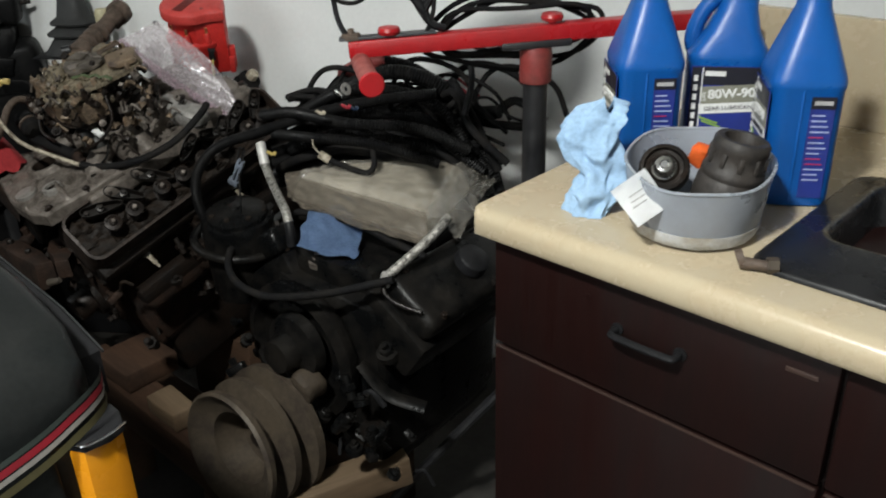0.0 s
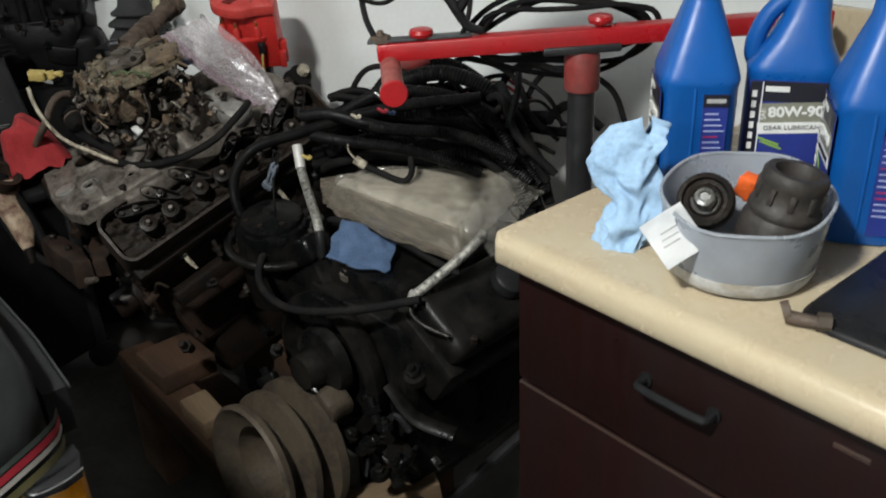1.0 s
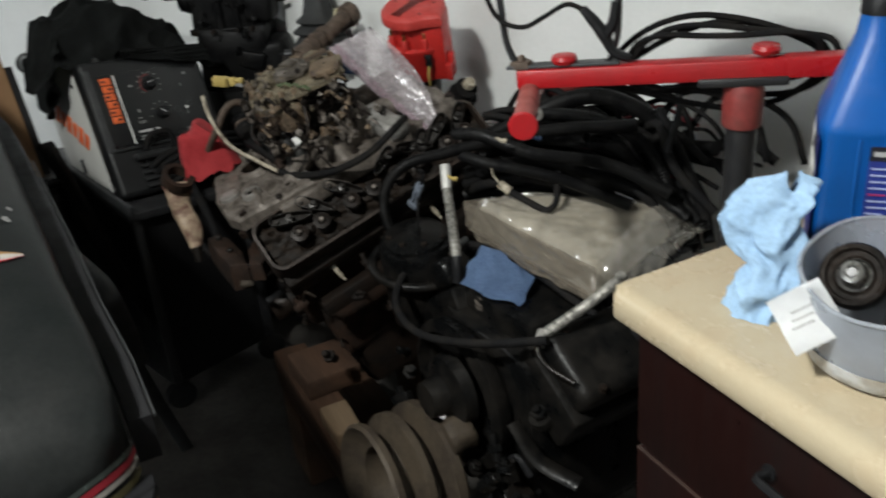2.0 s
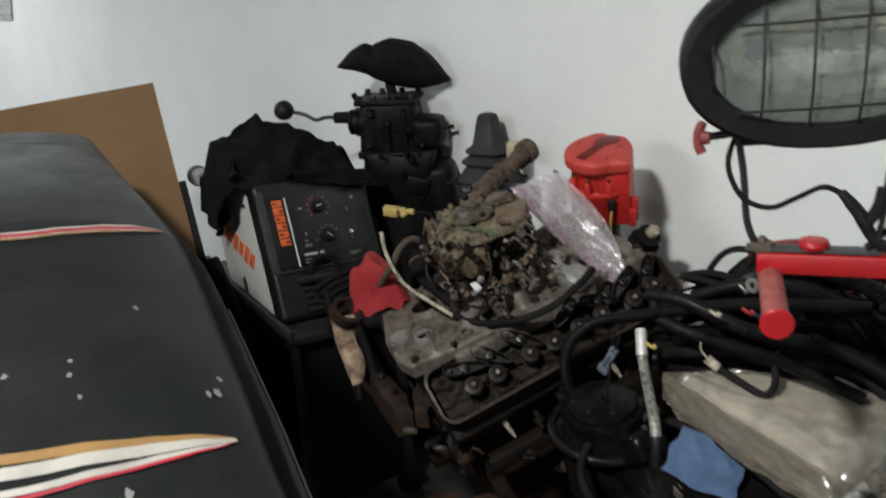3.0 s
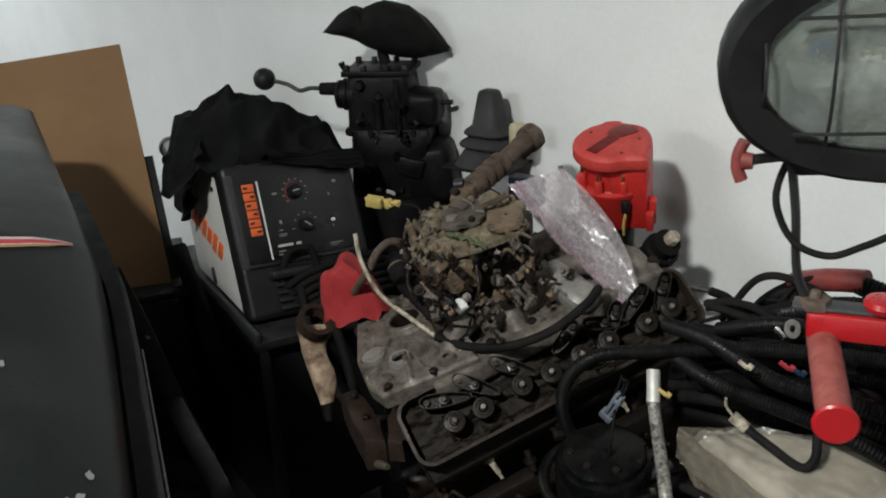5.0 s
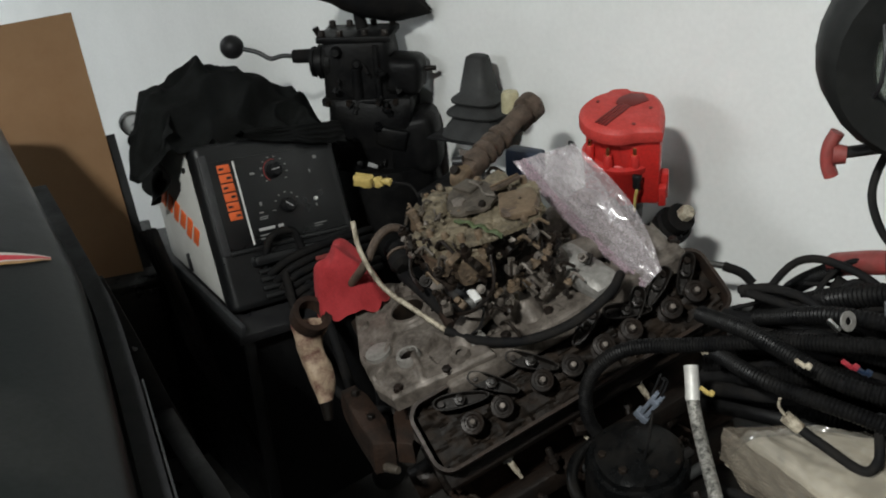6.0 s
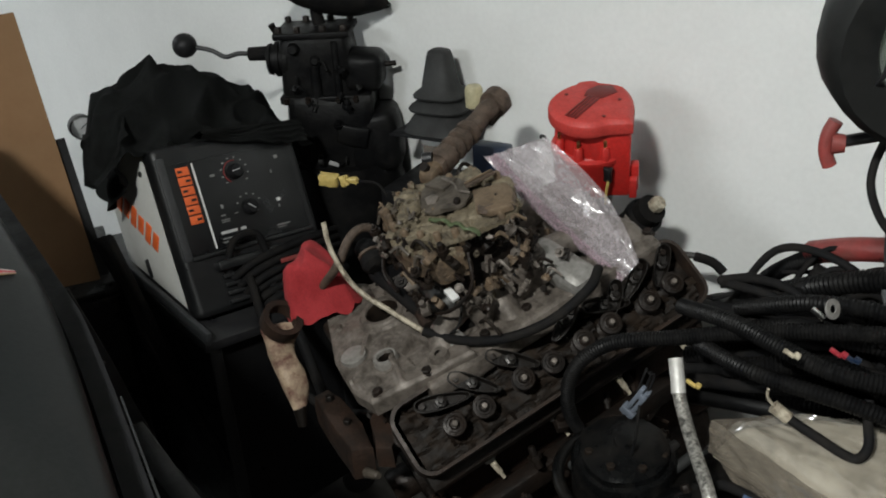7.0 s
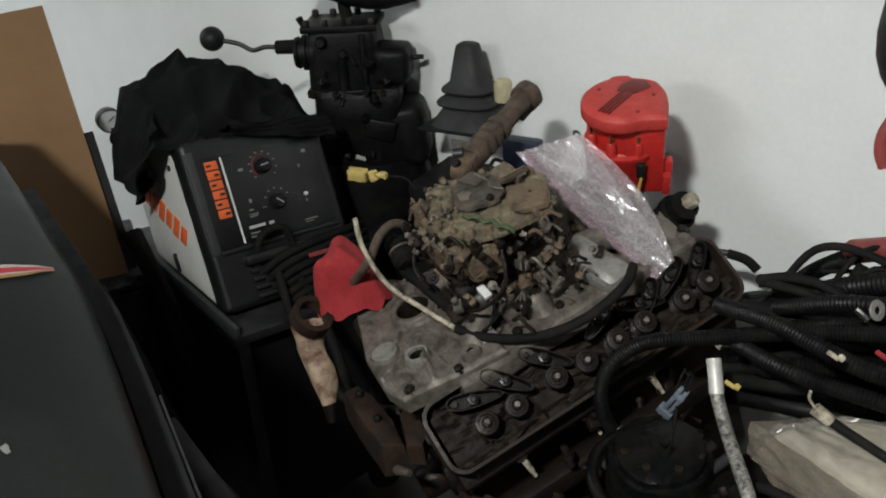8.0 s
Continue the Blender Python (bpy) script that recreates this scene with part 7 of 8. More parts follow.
# ---- transmission and shift boot behind the engine ----
def transmission():
    t = thing("gearbox", Matrix.Translation((-1.85, 0.09, 0)) @ rot(0, 0, 62), "black gearbox standing on end with its shift lever sideways", "gearbox")
    part("bell", rough_up(cuts(lathe(B(), [(0, 0.0), (0.17, 0.0), (0.18, 0.02), (0.17, 0.2), (0.16, 0.40), (0.155, 0.62), (0.14, 0.72), (0, 0.72)], seg=28, squash=0.85), 0), 0.004, 10, 3), M_GEARBOX, t)
    part("case", rough_up(cuts(box(B(), (-0.006, 0, 0.77), (0.20, 0.17, 0.25), 0.02), 4), 0.010, 14, 9), M_GEARBOX, t)
    part("shoulder", rough_up(cuts(box(B(), (0.086, -0.012, 0.772), (0.130, 0.145, 0.150), 0.030, rot(0, -8, 0), 3), 1), 0.005, 16, 3), M_GEARBOX, t)
    top = part("tail_housing", rough_up(cuts(box(B(), (-0.030, 0.0, 0.950), (0.158, 0.13, 0.15), 0.012), 3), 0.005, 22, 2), M_GEARBOX, t)
    part("top_plate", box(B(), (-0.030, 0, 1.028), (0.172, 0.142, 0.014), 0.003), M_GEARBOX, t)
    part("mid_flange", rough_up(cuts(box(B(), (-0.022, 0, 0.884), (0.190, 0.155, 0.016), 0.004), 2), 0.003, 30, 4), M_GEARBOX, t)
    bolt_row(t, [(x, y, 1.036) for x in (-0.104, -0.062, -0.004, 0.042) for y in (-0.056, 0.056)], 0.008, 0.012)
    bolt_row(t, [(x, -0.080, 0.884) for x in (-0.10, -0.05, 0.02, 0.06)], 0.007, 0.010, (0, -1, 0))
    part("drum", rough_up(cuts(box(B(), (0.078, -0.020, 0.938), (0.090, 0.105, 0.086), 0.022, rot(0, 4, 0), 3), 1), 0.004, 24, 3), M_GEARBOX, t)
    part("stud", cyl(B(), (0.118, -0.02, 0.946), (0.150, -0.02, 0.948), 0.006, seg=8), M_IRON, t)
    part("rib", cyl(B(), (-0.030, -0.064, 0.868), (-0.030, -0.064, 0.962), 0.014, 0.012, 14, 0.003), M_GEARBOX, top)
    part("plug", lathe(B(), [(0, 0.010), (0.007, 0.010), (0.010, 0.007), (0.012, 0.0), (0.015, -0.002)], (-0.026, -0.066, 0.972), (0, -1, 0.1), 16), M_GEARBOX, top)
    part("rib", cyl(B(), (0.020, -0.064, 0.885), (0.020, -0.064, 1.015), 0.009, 0.008, 12, 0.002), M_GEARBOX, top)
    part("boss", lathe(B(), [(0, 0.016), (0.009, 0.016), (0.012, 0.012), (0.014, 0.0)], (-0.072, -0.065, 1.000), (0, -1, 0.1), 14), M_GEARBOX, top)
    part("web", rough_up(cuts(box(B(), (0.045, -0.088, 0.800), (0.075, 0.014, 0.050), 0.006, rot(0, 14, 0)), 1), 0.003, 30, 7), M_GEARBOX, t)
    part("breather", cyl(B(), (-0.112, -0.04, 1.03), (-0.120, -0.045, 1.052), 0.006, 0.008, 10), M_IRON, t)
    part("pale_mark", box(B(), (-0.005, -0.0935, 0.735), (0.024, 0.002, 0.010), 0.0006, rot(0, 20, 0)), M_GREYPRINT, t, "scuffed pale mark")
    clutter(t, 18, (-0.10, -0.10, 0.69), (0.07, -0.075, 1.0), [M_GEARBOX, M_GEARBOX], 41, (0.006, 0.013))
    # lever, pointing along the wall
    piv = Vector((-0.085, -0.03, 0.985))
    d = Vector((-1, 0, 0))
    bm = lathe(B(), [(0, 0), (0.041, 0.0), (0.042, 0.010), (0.036, 0.012), (0.036, 0.018), (0.040, 0.020), (0.040, 0.030), (0.033, 0.032), (0.033, 0.038), (0.036, 0.040), (0.034, 0.048), (0.020, 0.052)], piv + Vector((-0.006, 0, -0.014)), d, 28)
    part("shift_turret", bm, M_GEARBOX, t)
    part("lever_sleeve", cyl(B(), piv + d * 0.040, piv + d * 0.10, 0.0165, 0.0155, 18, 0.002), M_RUBBER, t)
    lever = part("lever", tube(B(), [piv + d * 0.09, piv + d * 0.125 + Vector((0, 0, 0.002)), piv + d * 0.155 + Vector((0, 0, -0.004)), piv + d * 0.185 + Vector((0, 0, 0.012)), piv + d * 0.225 + Vector((0, 0, 0.022))], 0.0055, 10, 6), M_BLACKMETAL, t, "bent black shift lever")
    k = piv + d * 0.245 + Vector((0, 0, 0.026))
    part("ball_knob", lathe(B(), [(0.0, -0.028)] + [(0.028 * math.cos(a), 0.028 * math.sin(a)) for a in [math.radians(-75 + 15 * i) for i in range(11)]] + [(0, 0.028)], k, d, 24), M_BLACKPLASTIC, lever, "black ball knob")
    # foot pad on a stalk above
    part("pad_stalk", tube(B(), [(-0.02, 0, 1.04), (-0.025, 0, 1.07), (-0.02, 0.0, 1.10)], 0.015, 12, 5, r_end=0.012), M_RUBBER, t)

    top = [(-0.165, 1.124), (-0.12, 1.165), (-0.083, 1.186), (-0.068, 1.180), (-0.061, 1.168), (-0.054, 1.180), (-0.006, 1.197), (0.05, 1.182), (0.085, 1.158), (0.109, 1.124), (0.14, 1.073)]
    low = [(-0.165, 1.122), (-0.10, 1.105), (-0.05, 1.080), (-0.02, 1.066), (0.01, 1.058), (0.05, 1.050), (0.10, 1.058), (0.14, 1.068)]

    def pad(u, v):
        x = -0.165 + 0.305 * u
        a = 2 * math.pi * v
        z1, z0 = between(top, x), between(low, x)
        deep = 0.066 * max(0.0, math.sin(math.pi * min(0.97, max(0.03, u)))) ** 0.5
        fold = 1 + 0.16 * noise.noise(Vector((u * 4, math.cos(a) * 1.3, math.sin(a) * 1.3)))
        y = deep * math.cos(a) * fold
        z = (z0 + z1) / 2 + (z1 - z0) / 2 * math.copysign(abs(math.sin(a)) ** 0.8, math.sin(a))
        return Vector((x + 0.004 * math.sin(3 * a), y - 0.25 * (z - 1.10), z + 0.004 * noise.noise(Vector((u * 9, v * 9, 4)))))
    bm = sheet(B(), 70, 32, pad)
    bmesh.ops.remove_doubles(bm, verts=bm.verts[:], dist=0.0003)
    part("dust_cover", bm, M_RUBBER, t, "torn black rubber boot with an open mouth")


transmission()


def shift_boot():
    b = thing("shift_boot", pose(-1.60, 0.25, 0.832, 0, 0, 36) @ Matrix.Diagonal((0.76, 0.80, 0.86, 1)), "grey pleated rubber shift boot", "shift boot")

    def sq(bm, spec, n=32):
        rings = []
        for s, z in spec:
            ring = []
            for k in range(n):
                a = 2 * math.pi * k / n
                c, q = math.cos(a), math.sin(a)
                e = 3.2
                ring.append(bm.verts.new((s * math.copysign(abs(c) ** (2 / e), c), s * 0.85 * math.copysign(abs(q) ** (2 / e), q), z)))
            rings.append(ring)
        for a, r in zip(rings, rings[1:]):
            for k in range(n):
                bm.faces.new((a[k], a[(k + 1) % n], r[(k + 1) % n], r[k]))
        bm.faces.new(rings[-1])
        bm.faces.new(rings[0][::-1])
        return bm
    bm = sq(B(), [(0.105, 0.0), (0.098, 0.012), (0.072, 0.045), (0.066, 0.050), (0.088, 0.053), (0.090, 0.058), (0.086, 0.063), (0.060, 0.078), (0.054, 0.082), (0.074, 0.085), (0.076, 0.090), (0.072, 0.095), (0.052, 0.108), (0.034, 0.188), (0.030, 0.198), (0.022, 0.202)])
    part("bellows", bm, M_BOOT, b, angle=50)
    bm = box(B(), (-0.012, 0, -0.004), (0.225, 0.19, 0.006), 0.002)
    part("flange", bm, M_BLACKPLASTIC, b, "thin black flange")
    part("side_panel", box(B(), (0.03, -0.105, -0.10), (0.07, 0.004, 0.17), 0.001), M_ALU, b, "grey bent panel under the boot")
    s = thing("console_stand", pose(-1.60, 0.24, 0, 0, 0, 36), "dark crate under the shift boot", "crate")
    part("crate", box(B(), (-0.02, 0.02, 0.35), (0.20, 0.2, 0.70), 0.01), M_BLACKPLASTIC, s)
    c = thing("plastic_bottle", (-1.478, 0.268, 0.930), "yellowed plastic bottle behind the rusty shaft", "bottle")
    part("cap", lathe(B(), [(0, -0.022), (0.018, -0.022), (0.019, 0.014), (0.015, 0.022), (0, 0.024)], seg=20), mat("yellowed_plastic", (0.50, 0.45, 0.28), 0.5), c)
    d = thing("blue_bracket", (-1.30, 0.215, 0.862), "dark blue painted bracket behind the carburettor", "bracket")
    part("plate", box(B(), (0, 0, 0.0), (0.075, 0.035, 0.060), 0.008, rot(0, 0, 35)), M_BLUEPAINT, d)


shift_boot()


def yellow_connector():
    y = thing("yellow_connector", Matrix.Translation((-1.395, -0.082, 0.852)) @ Matrix.Scale(0.86, 4), "yellow plastic connector on a black lead", "connector")
    bm = box(B(), (0, 0, 0), (0.045, 0.022, 0.028), 0.004, rot(0, 5, 45))
    box(bm, (0.026, 0.026, 0.0), (0.018, 0.016, 0.022), 0.003, rot(0, -10, 45))
    box(bm, (0.040, 0.040, 0.002), (0.022, 0.014, 0.014), 0.003, rot(0, 0, 45))
    rough_up(cuts(bm, 2), 0.0045, 90, 3)
    part("shell", bm, M_YELLOW, y)
    part("lead", tube(B(), [(0.05, 0.05, 0.002), (0.08, 0.08, 0.0), (0.11, 0.09, -0.02)], 0.003, 6, 5), M_RUBBER, y)


yellow_connector()


# ---- welder on its cart, with a jacket on top ----
WELD = pose(-1.459, -0.368, 0.599, -26.2, 6.2, 108.2)
RAKE = rot(32.1, 0, 0)
WW, WH, WD = 0.318, 0.335, 0.29


def welder():
    w = thing("welder", WELD, "black and white wire welder with an orange-marked control panel", "welder")
    bm = box(B(), (WW / 2, WD / 2, WH * 0.424 - 0.006), (WW - 0.01, WD, WH * 0.847 - 0.012))
    for v in bm.verts:
        v.co = Vector((v.co.x, v.co.y * 0.847, v.co.z / 0.847 + v.co.y * 0.531 - (0.0 if v.co.z > 0.1 else 0.0)))
    bmesh.ops.bevel(bm, geom=bm.edges[:], offset=0.010, segments=2, affect="EDGES", profile=0.5)
    part("case", bm, M_WELDWHITE, w, "white painted steel case")
    front = part("front_moulding", box(B(), (WW / 2, -0.004, WH / 2), (WW, 0.05, WH + 0.006), 0.013, seg=3), M_WELDBLACK, w, "black moulded front")
    py = -0.030
    pz = 0.209
    part("bezel", box(B(), (0.014, py + 0.003, pz + 0.004), (0.018, 0.008, 0.206), 0.003), mat("dark_grey_bezel", (0.035, 0.036, 0.038), 0.5), front, "dark grey bezel")
    panel = part("control_panel", box(B(), (0.158, py, pz), (0.272, 0.004, 0.182), 0.001), M_PANEL, front, "black control panel with dials")
    part("panel_edge", box(B(), (0.160, py + 0.001, pz - 0.097), (0.28, 0.012, 0.010), 0.003), M_WELDBLACK, front)
    part("lower_lip", box(B(), (WW / 2 + 0.02, -0.036, 0.086), (0.24, 0.03, 0.022), 0.008), M_WELDBLACK, front)
    for k in range(4):
        part("grille_slat", box(B(), (WW / 2 + 0.02, -0.030, 0.064 - 0.017 * k), (0.22, 0.014, 0.009), 0.002), M_WELDBLACK, front)
    y = py - 0.003
    for k in range(6):
        z = 0.2825 - 0.0194 * k
        part("brand_block", box(B(), (0.0515, y, z), (0.027, 0.002, 0.0168), 0.0005), M_ORANGE, panel)
        part("brand_notch", box(B(), (0.0515 + (0.006 if k % 2 else -0.006), y - 0.0006, z), (0.010, 0.002, 0.0048), 0), M_PANEL, panel)
    part("white_rule", box(B(), (0.0745, y, 0.208), (0.0034, 0.002, 0.174)), M_LABELW, panel)
    for cx, cz, ring in ((0.160, 0.262, True), (0.171, 0.185, False)):
        dial = part("dial", lathe(B(), [(0, 0.016), (0.012, 0.016), (0.0145, 0.012), (0.016, 0.0), (0.0, 0.0)], (cx, y, cz), (0, -1, 0), 24), M_BLACKPLASTIC, panel, "black control dial")
        part("pointer", box(B(), (cx - 0.004, y - 0.0165, cz + 0.001), (0.018, 0.0012, 0.0018), 0, rot(0, -8 if ring else 40, 0)), M_GREYPRINT, dial)
        for k in range(10 if ring else 5):
            a = math.radians(-40 + 29 * k) if ring else math.radians(28 + 31 * k)
            r = 0.0295 if ring else 0.0285
            part("tick", box(B(), (cx + r * math.cos(a), y, cz + r * math.sin(a)), (0.0042, 0.0012, 0.0026)), M_TICK, dial)
        if ring:
            pts = [(cx + 0.0235 * math.cos(a), y, cz + 0.0235 * math.sin(a)) for a in [math.radians(75 + 20 * k) for k in range(9)]]
            part("dial_ring", tube(B(), pts, 0.0012, 6, 4), M_ARC, dial, "red arc")
    part("switch_tip", cyl(B(), (0.237, y, 0.187), (0.237, y - 0.006, 0.187), 0.0038, seg=12), M_LABELW, panel, "white switch tip")
    for cx, cz, wide, high in ((0.261, 0.275, 0.009, 0.007), (0.241, 0.247, 0.004, 0.007), (0.110, 0.263, 0.011, 0.005), (0.111, 0.199, 0.006, 0.008), (0.237, 0.174, 0.003, 0.006), (0.108, 0.181, 0.010, 0.003), (0.138, 0.180, 0.009, 0.002)):
        part("symbol", box(B(), (cx, y, cz), (wide, 0.0012, high), 0.0004), M_TICK, panel)
    for x, z, wide, high in ((0.111, 0.1475, 0.036, 0.0058), (0.143, 0.1475, 0.012, 0.0058), (0.117, 0.1355, 0.050, 0.0026), (0.112, 0.1285, 0.042, 0.0026), (0.111, 0.172, 0.020, 0.0018), (0.110, 0.168, 0.018, 0.0018), (0.235, 0.135, 0.030, 0.0026), (0.230, 0.130, 0.020, 0.0016)):
        part("print_line", box(B(), (x, y, z), (wide, 0.0012, high)), M_TICK if high < 0.005 else M_GREYPRINT, panel)
    # marking and slot on the white side
    for k in range(6):
        t = 0.075 + 0.023 * k
        m = Matrix.Translation((0.0042, t, 0.160 + 0.95 * (t - 0.065))) @ rot(44, 0, 0)
        bm = box(B(), (0, 0, 0), (0.0022, 0.022, 0.045 if k % 2 else 0.038), 0.0004)
        bmesh.ops.transform(bm, matrix=m, verts=bm.verts)
        part("side_mark", bm, M_ORANGE, w, "orange block of the side marking")
    part("slot", box(B(), (0.0042, 0.148, 0.123), (0.0024, 0.018, 0.040), 0.001), M_BLACKMETAL, w)
    part("screw", cyl(B(), (0.006, 0.050, WH - 0.03), (0.002, 0.050, WH - 0.03), 0.006, seg=10), M_BLACKMETAL, w)
    # torch lead coiled on the front
    for k in range(6):
        z = 0.075 - 0.017 * k
        part("torch_lead", tube(B(), [(0.09 + 0.01 * k, -0.03, z - 0.02), (0.13, -0.060 - 0.006 * (k % 3), z), (0.20, -0.075, z + 0.012), (0.29, -0.065, z + 0.018), (0.36, -0.02, z + 0.02)], 0.0085, 10, 6), M_RUBBER, w)
    part("torch_lead", tube(B(), [(0.085, -0.03, 0.07), (0.10, -0.055, 0.125), (0.15, -0.06, 0.13), (0.165, -0.055, 0.085)], 0.0075, 10, 6), M_RUBBER, w)
    part("lead_mark", box(B(), (0.20, -0.086, 0.062), (0.055, 0.003, 0.009), 0.001), M_REDDARK, w)
    part("hanging_lead", tube(B(), [(0.11, -0.06, 0.05), (0.10, -0.09, -0.10), (0.12, -0.16, -0.22), (0.20, -0.24, -0.27), (0.28, -0.30, -0.28)], 0.009, 10, 8), M_RUBBER, w)
    part("hanging_lead", tube(B(), [(0.15, -0.06, 0.04), (0.16, -0.09, -0.08), (0.15, -0.13, -0.22)], 0.011, 10, 8), M_RUBBER, w)


welder()


def cart():
    base = WELD @ RAKE
    c = thing("welding_cart", pose(-1.62, -0.31, 0), "black steel welding cart under the welder", "cart")
    inv = c.matrix_basis.inverted() @ base
    bm = box(B(), (WW / 2, 0.18, -0.018), (WW + 0.04, 0.52, 0.022), 0.004)
    bmesh.ops.transform(bm, matrix=inv, verts=bm.verts)
    part("tray", bm, M_BLACKMETAL, c)
    bm = box(B(), (-0.012, 0.18, 0.0), (0.012, 0.52, 0.03), 0.003)
    bmesh.ops.transform(bm, matrix=inv, verts=bm.verts)
    part("tray_lip", bm, M_STRAP, c)
    for x, y in ((0.01, -0.05), (WW - 0.01, -0.05), (0.01, 0.40), (WW - 0.01, 0.40)):
        p = inv @ Vector((x, y, -0.02))
        part("upright", box(B(), (p.x, p.y, p.z / 2 + 0.04), (0.025, 0.025, p.z - 0.08), 0.003), M_BLACKMETAL, c)
        part("wheel", cyl(B(), (p.x - 0.012, p.y, 0.04), (p.x + 0.012, p.y, 0.04), 0.04, seg=20, bevel=0.004), M_RUBBER, c)
    # Side and front sheets are added so the space under the tray stays black.
    for x0 in (0.0, WW - 0.006):
        q = [inv @ Vector((x0, -0.05, -0.03)), inv @ Vector((x0, 0.40, -0.03))]
        bm = B()
        f = [bm.verts.new(p) for p in (q[0], q[1], Vector((q[1].x, q[1].y, 0.07)), Vector((q[0].x, q[0].y, 0.07)))]
        bm.faces.new(f)
        bmesh.ops.solidify(bm, geom=bm.faces[:], thickness=0.004)
        part("side_panel", bm, M_BLACKMETAL, c, "black side panel")
    q = [inv @ Vector((0.0, -0.05, -0.03)), inv @ Vector((WW, -0.05, -0.03))]
    bm = B()
    bm.faces.new([bm.verts.new(p) for p in (q[0], q[1], Vector((q[1].x, q[1].y, 0.07)), Vector((q[0].x, q[0].y, 0.07)))])
    bmesh.ops.solidify(bm, geom=bm.faces[:], thickness=0.004)
    part("front_panel", bm, M_BLACKMETAL, c, "black front panel")
    for k in range(3):
        pts = [(-0.03 - 0.012 * k, 0.30, 0.06), (-0.05, 0.16, 0.02 - 0.02 * k), (-0.04 - 0.012 * k, 0.05, -0.08), (-0.01, -0.03, -0.22), (0.04, -0.06, -0.34)]
        part("hung_hose", tube(B(), [inv @ Vector(p) for p in pts], 0.011, 10, 7), M_RUBBER, c, "black hose hung on the cart")


cart()


def jacket():
    ridge = [(-0.075, 0.000), (-0.055, 0.030), (-0.040, 0.085), (0.0, 0.108), (0.045, 0.130), (0.075, 0.150), (0.13, 0.140), (0.19, 0.116), (0.25, 0.080), (0.31, 0.056), (0.350, 0.012), (0.40, -0.055), (0.43, -0.09)]

    def crest(x):
        for (xa, za), (xb, zb) in zip(ridge, ridge[1:]):
            if x <= xb:
                return za + (zb - za) * max(0, (x - xa) / (xb - xa))
        return ridge[-1][1]

    def place(u, v):
        x = -0.068 + 0.47 * u
        y = -0.012 + 0.225 * v
        c = crest(x)
        back = math.exp(-((y - 0.105) / (0.075 if y < 0.105 else 0.09)) ** 2)
        low = -0.002 if 0.0 < x < WW else -0.05 * min(1, max(-x, x - WW) / 0.05)
        warp = noise.noise(Vector((u * 2.2, v * 2.0, 4)))
        ripple = math.sin(13 * u + 8 * v + 9 * warp) + 0.7 * math.sin(24 * u - 12 * v + 7 * warp + 1)
        z = low + (c - low) * max(0.10, back) - 0.010 + 0.007 * ripple * (0.35 + 0.65 * back) + 0.046 * (0.28 - abs(noise.noise(Vector((u * 6 + v, v * 5, 9)))))
        z = max(z, low)
        shear = 0.41 * (y - 0.12) * (1 - u)
        edge = 0.010 * noise.noise(Vector((u * 9, v * 9, 21)))
        return Vector((x + shear + edge, y + edge, z + 0.004))
    at = WELD @ Matrix.Translation((0, 0, WH)) @ RAKE
    coat = thing("black_jacket", at, "black cloth jacket heaped on the welder", "jacket")
    part("cloth_body", sheet(B(), 120, 80, place, 0.004), M_CLOTH, coat, "crumpled black cloth", 80)

    def sleeve(u, v):
        y = -0.004 + 0.205 * u
        foot = -0.035 - 0.095 * math.sin(math.pi * min(1, 0.06 + 0.86 * u)) ** 1.3 - 0.04 * u
        top = 0.045 + 0.03 * math.sin(math.pi * u)
        z = top + (foot - top) * v
        x = 0.010 - 0.036 * v ** 0.5 - 0.016 * math.sin(14 * u + 3 * v) * v - 0.012 * noise.noise(Vector((u * 5, v * 4, 3)))
        return Vector((x + 0.30 * (y - 0.12) * (1 - 0.3 * v), y, z))
    part("sleeve", sheet(B(), 44, 36, sleeve, 0.004), M_CLOTH, coat, "", 80)
    under = RAKE.inverted()

    def hem(u, v):
        x = 0.105 + 0.235 * u
        drop = (0.006 + 0.040 * u ** 0.8) * (1 + 0.12 * noise.noise(Vector((u * 7, 1, 3))))
        a = v * 3.0
        if a < 1:
            y, z = 0.060 - 0.105 * a, 0.014 - 0.004 * a
        else:
            y, z = -0.045 - 0.004 * math.sin((a - 1) * 2), 0.010 - drop * (a - 1) / 2 * 1.2
        fold = 0.006 * math.sin(5 * v + 3 * u) + 0.010 * (0.3 - abs(noise.noise(Vector((u * 3, v * 6, 2)))))
        return under @ Vector((x, y - (fold if a > 1 else 0), z + (fold if a <= 1 else 0)))
    part("hem", sheet(B(), 60, 40, hem, 0.004), M_CLOTH, coat, "folded hem over the panel's top edge", 80)
    g = thing("pressure_gauge", Matrix.Translation((-2.121, -0.469, 0.825)) @ rot(0, 0, 100), "small round pressure gauge with a grey face", "gauge")
    part("case", lathe(B(), [(0, 0.02), (0.026, 0.02), (0.03, 0.015), (0.03, -0.006), (0.027, -0.008), (0.027, -0.003), (0, -0.003)], (0, 0, 0), (0, 1, 0), 28), M_SOLENOID, g)
    part("face", lathe(B(), [(0, 0), (0.0265, 0)], (0, -0.0035, 0), (0, -1, 0), 28), M_GAUGE, g)
    part("needle", box(B(), (0.004, -0.005, 0.003), (0.02, 0.001, 0.002), 0, rot(0, -35, 0)), M_BLACKMETAL, g)
    b = thing("gas_bottle", (-2.02, -0.30, 0), "grey gas bottle behind the welder", "gas bottle")
